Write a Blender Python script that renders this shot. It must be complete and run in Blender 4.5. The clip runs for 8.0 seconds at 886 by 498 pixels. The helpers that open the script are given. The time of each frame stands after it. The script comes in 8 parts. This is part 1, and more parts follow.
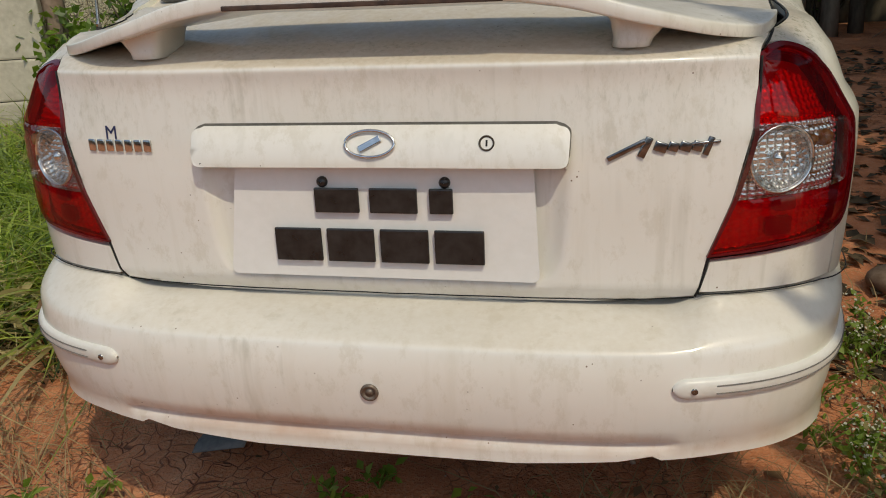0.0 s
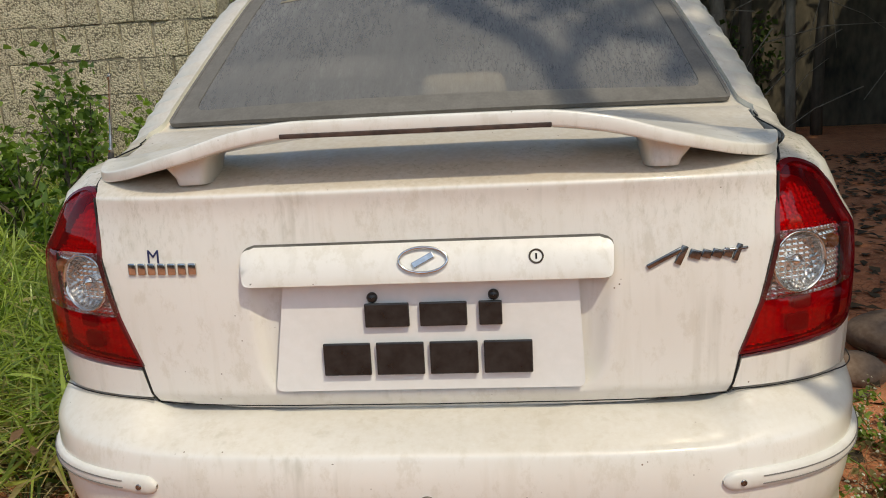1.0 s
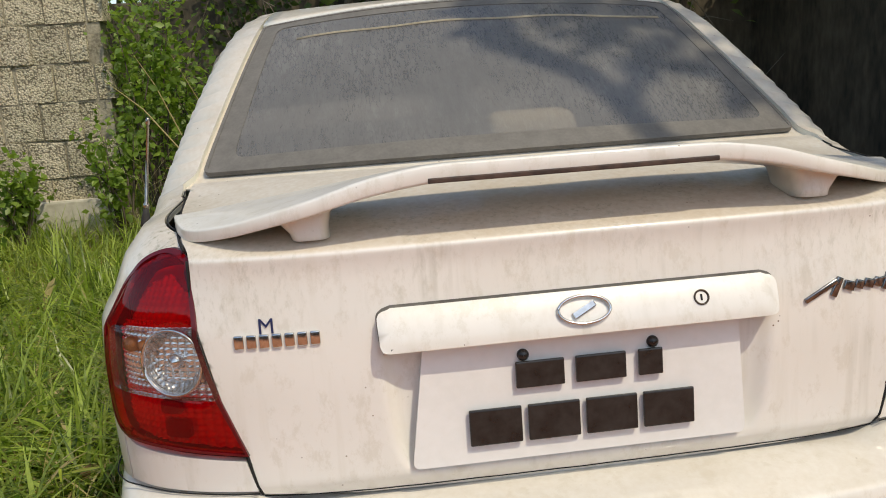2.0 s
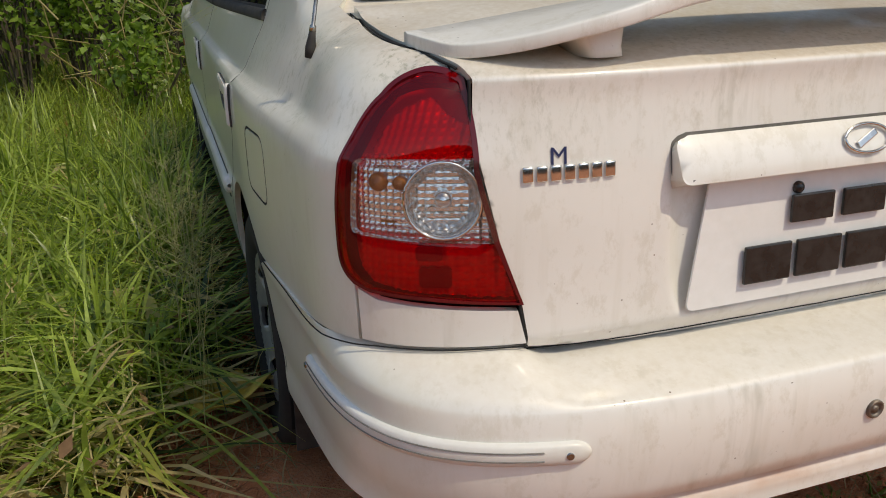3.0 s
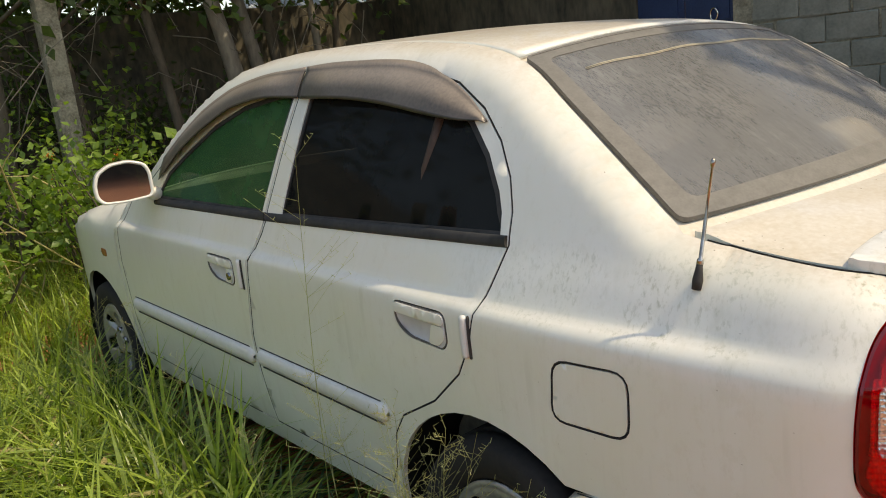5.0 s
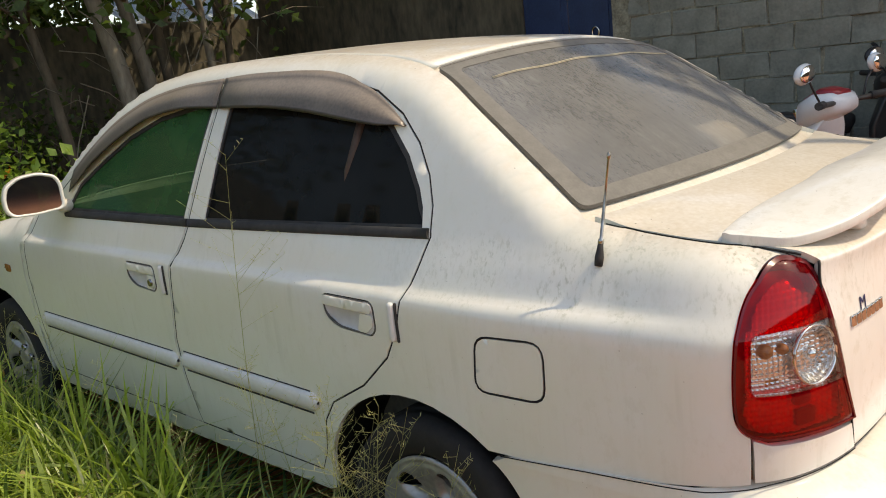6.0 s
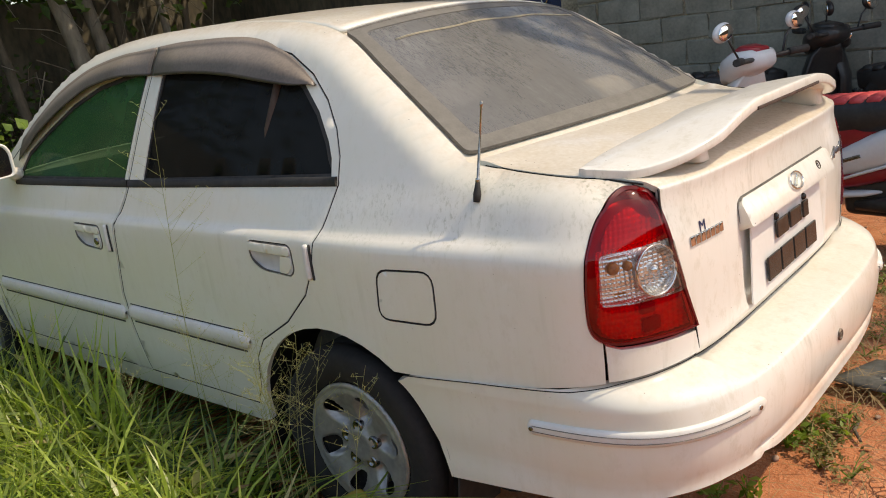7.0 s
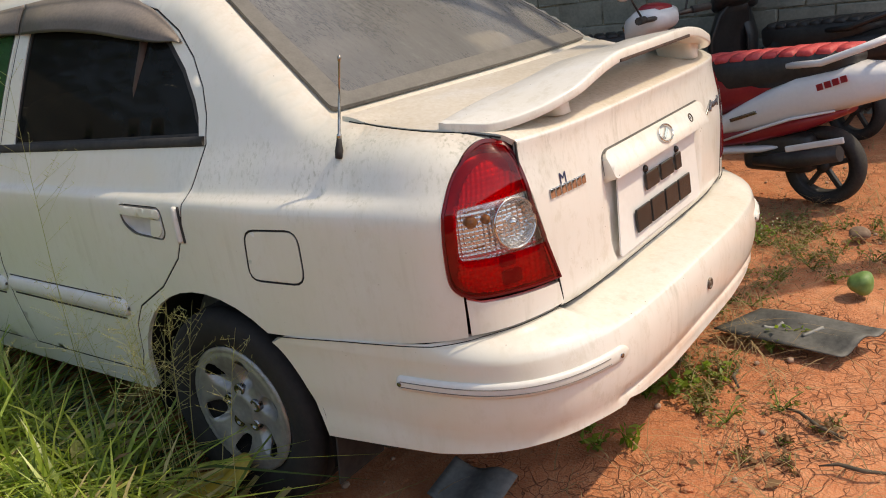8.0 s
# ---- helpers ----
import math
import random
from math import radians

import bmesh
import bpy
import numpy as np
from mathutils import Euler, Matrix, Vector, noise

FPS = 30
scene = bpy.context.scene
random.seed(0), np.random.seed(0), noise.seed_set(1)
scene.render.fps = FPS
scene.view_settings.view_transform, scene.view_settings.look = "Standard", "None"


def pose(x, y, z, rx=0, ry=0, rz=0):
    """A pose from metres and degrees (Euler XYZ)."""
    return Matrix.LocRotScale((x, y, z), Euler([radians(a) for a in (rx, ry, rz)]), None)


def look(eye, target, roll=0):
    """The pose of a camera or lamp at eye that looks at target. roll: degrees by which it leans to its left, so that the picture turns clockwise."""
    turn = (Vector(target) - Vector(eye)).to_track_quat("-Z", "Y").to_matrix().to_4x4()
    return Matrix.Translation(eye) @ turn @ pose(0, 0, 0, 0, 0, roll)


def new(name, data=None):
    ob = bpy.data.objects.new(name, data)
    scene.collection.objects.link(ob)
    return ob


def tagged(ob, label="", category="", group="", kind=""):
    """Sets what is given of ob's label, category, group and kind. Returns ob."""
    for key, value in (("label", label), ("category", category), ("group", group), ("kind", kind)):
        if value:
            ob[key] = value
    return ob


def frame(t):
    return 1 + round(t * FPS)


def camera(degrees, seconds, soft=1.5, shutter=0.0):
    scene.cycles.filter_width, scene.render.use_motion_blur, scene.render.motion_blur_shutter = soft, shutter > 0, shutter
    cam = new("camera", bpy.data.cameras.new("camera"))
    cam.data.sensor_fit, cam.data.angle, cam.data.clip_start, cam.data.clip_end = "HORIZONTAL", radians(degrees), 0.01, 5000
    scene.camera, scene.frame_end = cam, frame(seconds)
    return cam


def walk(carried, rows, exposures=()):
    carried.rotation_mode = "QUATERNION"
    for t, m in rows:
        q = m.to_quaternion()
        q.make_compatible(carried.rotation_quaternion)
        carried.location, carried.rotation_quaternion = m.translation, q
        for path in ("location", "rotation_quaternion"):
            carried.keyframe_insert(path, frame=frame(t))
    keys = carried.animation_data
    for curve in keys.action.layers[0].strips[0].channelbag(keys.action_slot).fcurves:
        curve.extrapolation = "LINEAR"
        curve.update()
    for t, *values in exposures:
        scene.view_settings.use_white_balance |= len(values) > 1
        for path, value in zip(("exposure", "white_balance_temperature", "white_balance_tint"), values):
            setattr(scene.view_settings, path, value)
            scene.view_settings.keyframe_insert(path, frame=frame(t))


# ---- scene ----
from mathutils.geometry import delaunay_2d_cdt

cam = camera(57.1, 8.0, 1.0)
ROWS = [
    (0.0, 0.3867, -1.1158, 1.1656, 68.395, 3.051, 11.531),
    (0.5, 0.2876, -1.2446, 1.2051, 71.918, 2.729, 8.227),
    (1.0, 0.1557, -1.2026, 1.2067, 75.467, 3.121, 4.469),
    (1.2, 0.0754, -1.1507, 1.2133, 77.763, 3.495, 2.649),
    (2.3, -0.5185, -1.0353, 1.2181, 77.660, 3.186, -10.060),
    (2.5, -0.6493, -0.9971, 1.1897, 74.401, 2.330, -12.016),
    (3.0, -0.9728, -0.8065, 1.1183, 69.901, 1.069, -19.208),
    (3.5, -1.2277, -0.6538, 1.1377, 68.847, 1.110, -27.100),
    (4.0, -1.4970, -0.4931, 1.2241, 72.980, 4.036, -32.384),
    (4.5, -1.6902, -0.2221, 1.3491, 75.441, 6.905, -37.015),
    (4.7, -1.7560, -0.1932, 1.3637, 76.246, 6.680, -38.222),
    (5.8, -2.0234, -0.2683, 1.3795, 77.302, 6.365, -46.850),
    (6.0, -2.0226, -0.2791, 1.3643, 77.205, 6.329, -48.046),
    (6.5, -2.0595, -0.3755, 1.3552, 76.850, 6.709, -49.043),
    (7.0, -2.0782, -0.5556, 1.3254, 74.969, 7.615, -49.998),
    (7.5, -2.0583, -0.7052, 1.2872, 73.188, 8.215, -51.773),
    (8.0, -1.9744, -0.6802, 1.2798, 72.027, 7.750, -54.343),
]
walk(cam, [(t, pose(x, y, z, rx, ry, rz)) for t, x, y, z, rx, ry, rz in ROWS],
     [(0.0, -0.33, 7250, 4), (1.0, -0.03, 7150, 5), (2.5, 0.10, 7200, 7), (3.0, -0.06, 7200, 7), (3.5, 0.08, 7300, 8), (4.5, 0.56, 8150, 7), (6.0, 0.55, 8000, 8), (8.0, 0.42, 7900, 11)])


# ---- light ----
SUN = Vector((0.40, -0.58, 1.0)).normalized()
world = bpy.data.worlds.new("sky")
scene.world = world
world.use_nodes = True
wn = world.node_tree.nodes
sky = wn.new("ShaderNodeTexSky")
sky.sky_type, sky.sun_disc = "NISHITA", False
sky.dust_density = 1.4
sky.sun_elevation = math.asin(SUN.z)
sky.sun_rotation = math.atan2(SUN.x, SUN.y)
wn["Background"].inputs["Strength"].default_value = 0.19
world.node_tree.links.new(sky.outputs["Color"], wn["Background"].inputs["Color"])
sun = new("sun", bpy.data.lights.new("sun", "SUN"))
sun.data.energy, sun.data.angle, sun.data.color = 2.25, radians(0.6), (1.0, 0.91, 0.77)
sun.matrix_world = look(SUN * 30, (0, 0, 0))


# ---- materials ----
def nodes_of(name, base=(0.8, 0.8, 0.8), rough=0.5, metal=0.0):
    m = bpy.data.materials.new(name)
    m.use_nodes = True
    n, l = m.node_tree.nodes, m.node_tree.links
    b = n["Principled BSDF"]
    b.inputs["Base Color"].default_value = (*base, 1)
    b.inputs["Roughness"].default_value = rough
    b.inputs["Metallic"].default_value = metal
    return m, n, l, b


def noise_node(n, l, scale, detail=4.0, stretch=(1, 1, 1), space="Object", rough=0.55):
    co = n.new("ShaderNodeTexCoord")
    mp = n.new("ShaderNodeMapping")
    mp.inputs["Scale"].default_value = stretch
    t = n.new("ShaderNodeTexNoise")
    t.inputs["Scale"].default_value, t.inputs["Detail"].default_value, t.inputs["Roughness"].default_value = scale, detail, rough
    l.new(co.outputs[space], mp.inputs["Vector"])
    l.new(mp.outputs["Vector"], t.inputs["Vector"])
    return t.outputs["Fac"]


def ramp(n, l, fac, stops):
    r = n.new("ShaderNodeValToRGB")
    while len(r.color_ramp.elements) < len(stops):
        r.color_ramp.elements.new(0.5)
    for e, (p, c) in zip(r.color_ramp.elements, stops):
        e.position, e.color = p, (*c, 1) if len(c) == 3 else c
    l.new(fac, r.inputs["Fac"])
    return r.outputs["Color"]


def grey(v):
    return (v, v, v)


def mix(n, l, fac, a, b, blend="MIX"):
    m = n.new("ShaderNodeMix")
    m.data_type, m.blend_type = "RGBA", blend
    if isinstance(fac, float):
        m.inputs["Factor"].default_value = fac
    else:
        l.new(fac, m.inputs["Factor"])
    for slot, v in (("A", a), ("B", b)):
        s = [i for i in m.inputs if i.name == slot and i.type == "RGBA"][0]
        if isinstance(v, tuple):
            s.default_value = (*v, 1)
        else:
            l.new(v, s)
    return [o for o in m.outputs if o.type == "RGBA"][0]


def bump(n, l, b, height, strength=0.3, distance=0.01):
    k = n.new("ShaderNodeBump")
    k.inputs["Strength"].default_value, k.inputs["Distance"].default_value = strength, distance
    l.new(height, k.inputs["Height"])
    l.new(k.outputs["Normal"], b.inputs["Normal"])


def mottled(name, c1, c2, scale=8.0, rough=0.8, metal=0.0, relief=0.3, fine=60.0, depth=0.005, space="Object", stretch=(1, 1, 1)):
    """A plain surface whose colour wanders between two tones at two sizes, with fine relief."""
    m, n, l, b = nodes_of(name, c1, rough, metal)
    big = noise_node(n, l, scale, 5.0, stretch, space)
    small = noise_node(n, l, fine, 3.0, stretch, space)
    f = mix(n, l, 0.4, big, small)
    l.new(ramp(n, l, f, [(0.35, c1), (0.65, c2)]), b.inputs["Base Color"])
    if relief:
        bump(n, l, b, f, relief, depth)
    return m


def leafy(name, c1, c2, thin=0.35, rough=0.5):
    """Leaf or blade: its colour differs from piece to piece, and some light comes through."""
    m, n, l, b = nodes_of(name, c1, rough)
    g = n.new("ShaderNodeNewGeometry")
    col = ramp(n, l, g.outputs["Random Per Island"], [(0.0, c1), (0.35, tuple(0.72 * u + 0.28 * v for u, v in zip(c1, c2))), (0.85, c2), (1.0, tuple(min(1, v * 1.15) for v in c2))])
    fine = noise_node(n, l, 40.0)
    col = mix(n, l, 0.35, col, ramp(n, l, fine, [(0.3, c1), (0.7, c2)]))
    l.new(mix(n, l, 1.0, col, (0.72, 0.72, 0.72), "MULTIPLY"), b.inputs["Base Color"])
    tr = n.new("ShaderNodeBsdfTranslucent")
    l.new(mix(n, l, 1.0, col, (1.4, 1.5, 0.8), "MULTIPLY"), tr.inputs["Color"])
    mx = n.new("ShaderNodeMixShader")
    mx.inputs["Fac"].default_value = thin
    l.new(b.outputs["BSDF"], mx.inputs[1])
    l.new(tr.outputs["BSDF"], mx.inputs[2])
    l.new(mx.outputs["Shader"], n["Material Output"].inputs["Surface"])
    return m


def car_paint(name="white_paint", deck=1.0):
    """Old white paint: brown dust on what faces up, thickest on roof and boot (deck), green film and rain streaks, tiny
    specks; flanks tinted for grass bounce.
    """
    m, n, l, b = nodes_of(name, (0.78, 0.77, 0.72), 0.32)
    b.inputs["Coat Weight"].default_value, b.inputs["Coat Roughness"].default_value = 0.6, 0.09
    geo = n.new("ShaderNodeNewGeometry")
    sep = n.new("ShaderNodeSeparateXYZ")
    l.new(geo.outputs["Normal"], sep.inputs["Vector"])
    up = n.new("ShaderNodeMapRange")
    up.inputs["From Min"].default_value, up.inputs["From Max"].default_value = 0.45, 0.92
    l.new(sep.outputs["Z"], up.inputs["Value"])
    cloud = noise_node(n, l, 5.0, 6.0)
    fine = noise_node(n, l, 90.0, 4.0)
    streak = noise_node(n, l, 9.0, 5.0, (4, 4, 0.35))
    base = mix(n, l, ramp(n, l, cloud, [(0.35, grey(0)), (0.75, grey(0.5))]), (0.81, 0.80, 0.76), (0.74, 0.715, 0.64))
    base = mix(n, l, ramp(n, l, streak, [(0.52, grey(0)), (0.76, grey(0.36))]), base, (0.62, 0.59, 0.50))
    grime = noise_node(n, l, 28.0, 8.0, (1, 1, 0.6), rough=0.75)
    base = mix(n, l, ramp(n, l, grime, [(0.38, grey(0.30)), (0.47, grey(0)), (1.0, grey(0))]), base, (0.56, 0.52, 0.42))
    drip = noise_node(n, l, 34.0, 3.0, (1, 1, 0.05))
    where = noise_node(n, l, 3.5, 2.0)
    drip = mix(n, l, 1.0, ramp(n, l, drip, [(0.56, grey(0)), (0.70, grey(0.46))]), ramp(n, l, where, [(0.48, grey(0)), (0.60, grey(1))]), "MULTIPLY")
    base = mix(n, l, drip, base, (0.46, 0.45, 0.38))
    dust = n.new("ShaderNodeMath")
    dust.operation = "MULTIPLY"
    l.new(up.outputs["Result"], dust.inputs[0])
    l.new(ramp(n, l, mix(n, l, 0.5, cloud, fine), [(0.25, grey(0.40)), (0.7, grey(0.95))]), dust.inputs[1])
    where_z = n.new("ShaderNodeTexCoord")
    height = n.new("ShaderNodeSeparateXYZ")
    l.new(where_z.outputs["Object"], height.inputs["Vector"])
    thick = n.new("ShaderNodeMapRange")
    for slot, value in (("From Min", 0.90), ("From Max", 0.985), ("To Min", 0.55), ("To Max", 0.55 + 0.45 * deck)):
        thick.inputs[slot].default_value = value
    l.new(height.outputs["Z"], thick.inputs["Value"])
    lying = n.new("ShaderNodeMath")
    lying.operation = "MULTIPLY"
    l.new(dust.outputs["Value"], lying.inputs[0])
    l.new(thick.outputs["Result"], lying.inputs[1])
    base = mix(n, l, lying.outputs["Value"], base, (0.53, 0.445, 0.335))
    v = n.new("ShaderNodeTexVoronoi")
    v.inputs["Scale"].default_value = 34.0
    co = n.new("ShaderNodeTexCoord")
    l.new(co.outputs["Object"], v.inputs["Vector"])
    speck = ramp(n, l, v.outputs["Distance"], [(0.036, grey(1)), (0.062, grey(0))])
    pick = ramp(n, l, noise_node(n, l, 7.0, 2.0), [(0.47, grey(0)), (0.57, grey(1))])
    base = mix(n, l, mix(n, l, 1.0, speck, pick, "MULTIPLY"), base, (0.16, 0.11, 0.07))
    nick = n.new("ShaderNodeTexVoronoi")
    nick.inputs["Scale"].default_value = 16.0
    turned = n.new("ShaderNodeMapping")
    turned.inputs["Rotation"].default_value, turned.inputs["Scale"].default_value = (0.5, 0.4, 0.2), (1, 1, 2.6)
    l.new(co.outputs["Object"], turned.inputs["Vector"])
    l.new(turned.outputs["Vector"], nick.inputs["Vector"])
    nicks = mix(n, l, 1.0, ramp(n, l, nick.outputs["Distance"], [(0.022, grey(1)), (0.042, grey(0))]), ramp(n, l, noise_node(n, l, 4.0, 2.0), [(0.50, grey(0)), (0.56, grey(1))]), "MULTIPLY")
    base = mix(n, l, nicks, base, (0.10, 0.075, 0.05))
    # rust-coloured splash along the bumper's ridge, green film on the quarter's shoulder
    place = n.new("ShaderNodeSeparateXYZ")
    l.new(co.outputs["Object"], place.inputs["Vector"])

    def band(axis, a, b_, c, d):
        f = n.new("ShaderNodeValToRGB")
        r = n.new("ShaderNodeMapRange")
        r.inputs["From Min"].default_value, r.inputs["From Max"].default_value = a, d
        l.new(place.outputs[axis], r.inputs["Value"])
        e = f.color_ramp.elements
        e[0].position, e[0].color = 0.0, (0, 0, 0, 1)
        e[1].position, e[1].color = 1.0, (0, 0, 0, 1)
        for pos in ((b_ - a) / (d - a), (c - a) / (d - a)):
            k = e.new(pos)
            k.color = (1, 1, 1, 1)
        l.new(r.outputs["Result"], f.inputs["Fac"])
        return f.outputs["Color"]

    rust = mix(n, l, 1.0, band("Z", 0.325, 0.350, 0.357, 0.400), band("Y", -0.5, -0.4, 0.30, 0.60), "MULTIPLY")
    rust = mix(n, l, 1.0, rust, ramp(n, l, cloud, [(0.35, grey(0.12)), (0.65, grey(0.75))]), "MULTIPLY")
    base = mix(n, l, rust, base, (0.50, 0.26, 0.14))
    film = mix(n, l, 1.0, band("Z", 0.80, 0.91, 0.99, 1.02), band("Y", 0.10, 0.30, 0.85, 1.20), "MULTIPLY")
    blots = noise_node(n, l, 100.0, 6.0, (1, 1, 0.40), rough=0.70)
    film = mix(n, l, 1.0, film, ramp(n, l, blots, [(0.51, grey(0)), (0.66, grey(0.85))]), "MULTIPLY")
    film = mix(n, l, 1.0, film, ramp(n, l, noise_node(n, l, 9.0, 3.0, (1, 1, 0.5)), [(0.40, grey(0.15)), (0.58, grey(1))]), "MULTIPLY")
    base = mix(n, l, film, base, (0.20, 0.20, 0.10))
    # light bounced off the grass, painted as a tint on the flanks, stronger in patches
    flank = n.new("ShaderNodeMapRange")
    flank.inputs["From Min"].default_value, flank.inputs["From Max"].default_value = 0.30, 0.85
    away = n.new("ShaderNodeMath")
    away.operation = "ABSOLUTE"
    l.new(sep.outputs["X"], away.inputs[0])
    l.new(away.outputs["Value"], flank.inputs["Value"])
    grass_bounce = mix(n, l, 1.0, flank.outputs["Result"], ramp(n, l, cloud, [(0.3, grey(0.45)), (0.7, grey(0.85))]), "MULTIPLY")
    base = mix(n, l, grass_bounce, base, (0.76, 0.75, 0.62))
    l.new(base, b.inputs["Base Color"])
    rough = n.new("ShaderNodeMapRange")
    rough.inputs["To Min"].default_value, rough.inputs["To Max"].default_value = 0.30, 0.75
    l.new(dust.outputs["Value"], rough.inputs["Value"])
    l.new(rough.outputs["Result"], b.inputs["Roughness"])
    bump(n, l, b, fine, 0.03, 0.002)
    return m


def glass(name, tint, rough=0.02, dust=0.0, dust_colour=(0.45, 0.42, 0.36)):
    m, n, l, b = nodes_of(name, tint, rough)
    b.inputs["Transmission Weight"].default_value, b.inputs["IOR"].default_value = 1.0, 1.45
    if dust:
        d = n.new("ShaderNodeBsdfDiffuse")
        d.inputs["Color"].default_value = (*dust_colour, 1)
        mx = n.new("ShaderNodeMixShader")
        lo = noise_node(n, l, 3.0, 6.0)
        hi = noise_node(n, l, 16.0, 6.0, (3.0, 0.45, 1.5), rough=0.7)
        f = mix(n, l, 0.55, lo, hi)
        crackle = ramp(n, l, noise_node(n, l, 46.0, 3.0, (2.2, 0.50, 0.50), rough=0.6), [(0.45, grey(0)), (0.49, grey(1)), (0.51, grey(1)), (0.55, grey(0))])
        crackle = mix(n, l, 1.0, crackle, ramp(n, l, noise_node(n, l, 4.0, 2.0), [(0.35, grey(0.12)), (0.55, grey(0.50))]), "MULTIPLY")
        f = mix(n, l, crackle, f, (0.0, 0.0, 0.0))
        l.new(ramp(n, l, f, [(0.12, grey(dust * 0.35)), (0.3, grey(dust * 0.75)), (0.52, grey(dust * 0.95)), (0.70, grey(min(1, dust * 1.35)))]), mx.inputs["Fac"])
        l.new(b.outputs["BSDF"], mx.inputs[1])
        l.new(d.outputs["BSDF"], mx.inputs[2])
        l.new(mx.outputs["Shader"], n["Material Output"].inputs["Surface"])
        bump(n, l, b, hi, 0.25, 0.003)
    return m


PAINT = car_paint()
WING_PAINT = car_paint("white_spoiler_paint", -0.6)
GAP = nodes_of("black_gap", (0.012, 0.012, 0.012), 0.9)[0]
RUBBER = mottled("black_rubber", (0.018, 0.018, 0.018), (0.045, 0.042, 0.038), 12, 0.75, relief=0.2)
PLASTIC = mottled("black_plastic", (0.02, 0.02, 0.022), (0.05, 0.048, 0.045), 10, 0.45, relief=0.05)
TYRE = mottled("tyre_rubber", (0.010, 0.010, 0.010), (0.024, 0.022, 0.020), 14, 0.85, relief=0.2)
CHROME = mottled("chrome", (0.55, 0.55, 0.54), (0.75, 0.74, 0.72), 30, 0.16, 1.0, relief=0.02)

# ---- the car's shape ----
def curve(table, t):
    """Smooth value at t from a table of (t, value), kept flat beyond its ends."""
    if t <= table[0][0]:
        return table[0][1]
    if t >= table[-1][0]:
        return table[-1][1]
    for i in range(len(table) - 1):
        t0, v0 = table[i]
        t1, v1 = table[i + 1]
        if t <= t1:
            break
    d = (v1 - v0) / (t1 - t0)
    m0 = m1 = d
    if i > 0:
        e = (v0 - table[i - 1][1]) / (t0 - table[i - 1][0])
        m0 = 0 if e * d <= 0 else 2 * e * d / (e + d)
    if i < len(table) - 2:
        e = (table[i + 2][1] - v1) / (table[i + 2][0] - t1)
        m1 = 0 if e * d <= 0 else 2 * e * d / (e + d)
    h = t1 - t0
    s = (t - t0) / h
    return (v0 * (2 * s**3 - 3 * s * s + 1) + h * m0 * (s**3 - 2 * s * s + s)
            + v1 * (3 * s * s - 2 * s**3) + h * m1 * (s**3 - s * s))


FLANK = [(0.16, 0.765), (0.25, 0.795), (0.40, 0.820), (0.55, 0.829), (0.70, 0.833), (0.80, 0.834), (0.862, 0.831),
         (0.872, 0.826), (0.884, 0.808), (0.92, 0.796), (0.96, 0.784), (0.99, 0.772), (1.06, 0.745), (1.15, 0.710),
         (1.24, 0.672), (1.31, 0.640), (1.40, 0.596), (1.46, 0.566)]
TAIL = [(0.55, 0.128), (0.65, 0.124), (0.75, 0.124), (0.84, 0.128), (0.90, 0.136), (0.95, 0.148), (1.00, 0.165)]
EDGE = [(0.16, 0.967), (0.21, 0.981), (0.26, 0.989), (0.31, 0.996), (0.36, 1.002), (0.42, 1.007), (0.48, 1.012), (0.54, 1.020), (0.58, 1.029), (0.63, 1.047), (0.70, 1.095), (0.80, 1.165), (0.93, 1.255), (1.06, 1.340),
        (1.16, 1.378), (1.30, 1.405), (1.60, 1.431), (2.00, 1.441), (2.30, 1.421), (2.45, 1.380), (2.60, 1.312), (2.75, 1.222), (2.90, 1.114),
        (3.06, 0.995), (3.20, 0.955), (3.60, 0.905), (3.95, 0.820), (4.15, 0.720)]
CORNER = [(0.16, 0.765), (0.25, 0.795), (0.40, 0.820), (0.55, 0.829), (0.70, 0.833), (0.78, 0.833), (0.84, 0.8300), (0.88, 0.8235), (0.92, 0.8155), (0.95, 0.809), (0.99, 0.799), (1.06, 0.77)]
ROLL_IN = [(0.2, 0.045), (0.3, 0.062), (0.45, 0.060), (0.6, 0.074), (0.9, 0.086), (1.2, 0.088), (2.2, 0.085), (2.6, 0.05), (3.0, 0.06), (4.0, 0.08)]
ROLL_UP = [(0.2, 0.05), (0.6, 0.045), (0.9, 0.055), (1.2, 0.06), (2.2, 0.05), (3.0, 0.04), (4.0, 0.06)]
DEEP, ROUND = 0.36, 4.0


def fade(t):
    t = min(1, max(0, t))
    return t * t * (3 - 2 * t)


def half_width(y, z):
    """The body's half width over the ground plan, without the roll towards its upper edge."""
    upper = min(1, max(0, (z - 0.85) / 0.12))
    narrow = curve([(0.5, 0.045), (0.96, 0.020), (1.9, 0.0), (2.6, 0.0), (3.1, 0.012)], y) * upper
    nose = 0 if y < 3.3 else 0.62 * (1 - (1 - min(0.999, (y - 3.3) / 0.93) ** 3.2) ** (1 / 3.2))
    high = fade((z - 0.88) / 0.08)
    taper = 0.050 * (1 - fade((y - 0.15) / 0.80)) * (1 - high) + 0.042 * (1 - fade((y - 0.15) / 0.57)) * high
    k = fade((y - 0.28) / 0.30)
    return curve(FLANK, z) * k + curve(CORNER, z) * (1 - k) - narrow - nose - taper


def rear_y(z):
    return curve(TAIL, z)


def bow(x, wide, deep=DEEP, power=ROUND):
    r = min(0.9995, abs(x) / wide)
    return deep * (1 - (1 - r**power) ** (1 / power))


LEN_C = 0.95          # the length given to the rounded corner in the hull's first coordinate


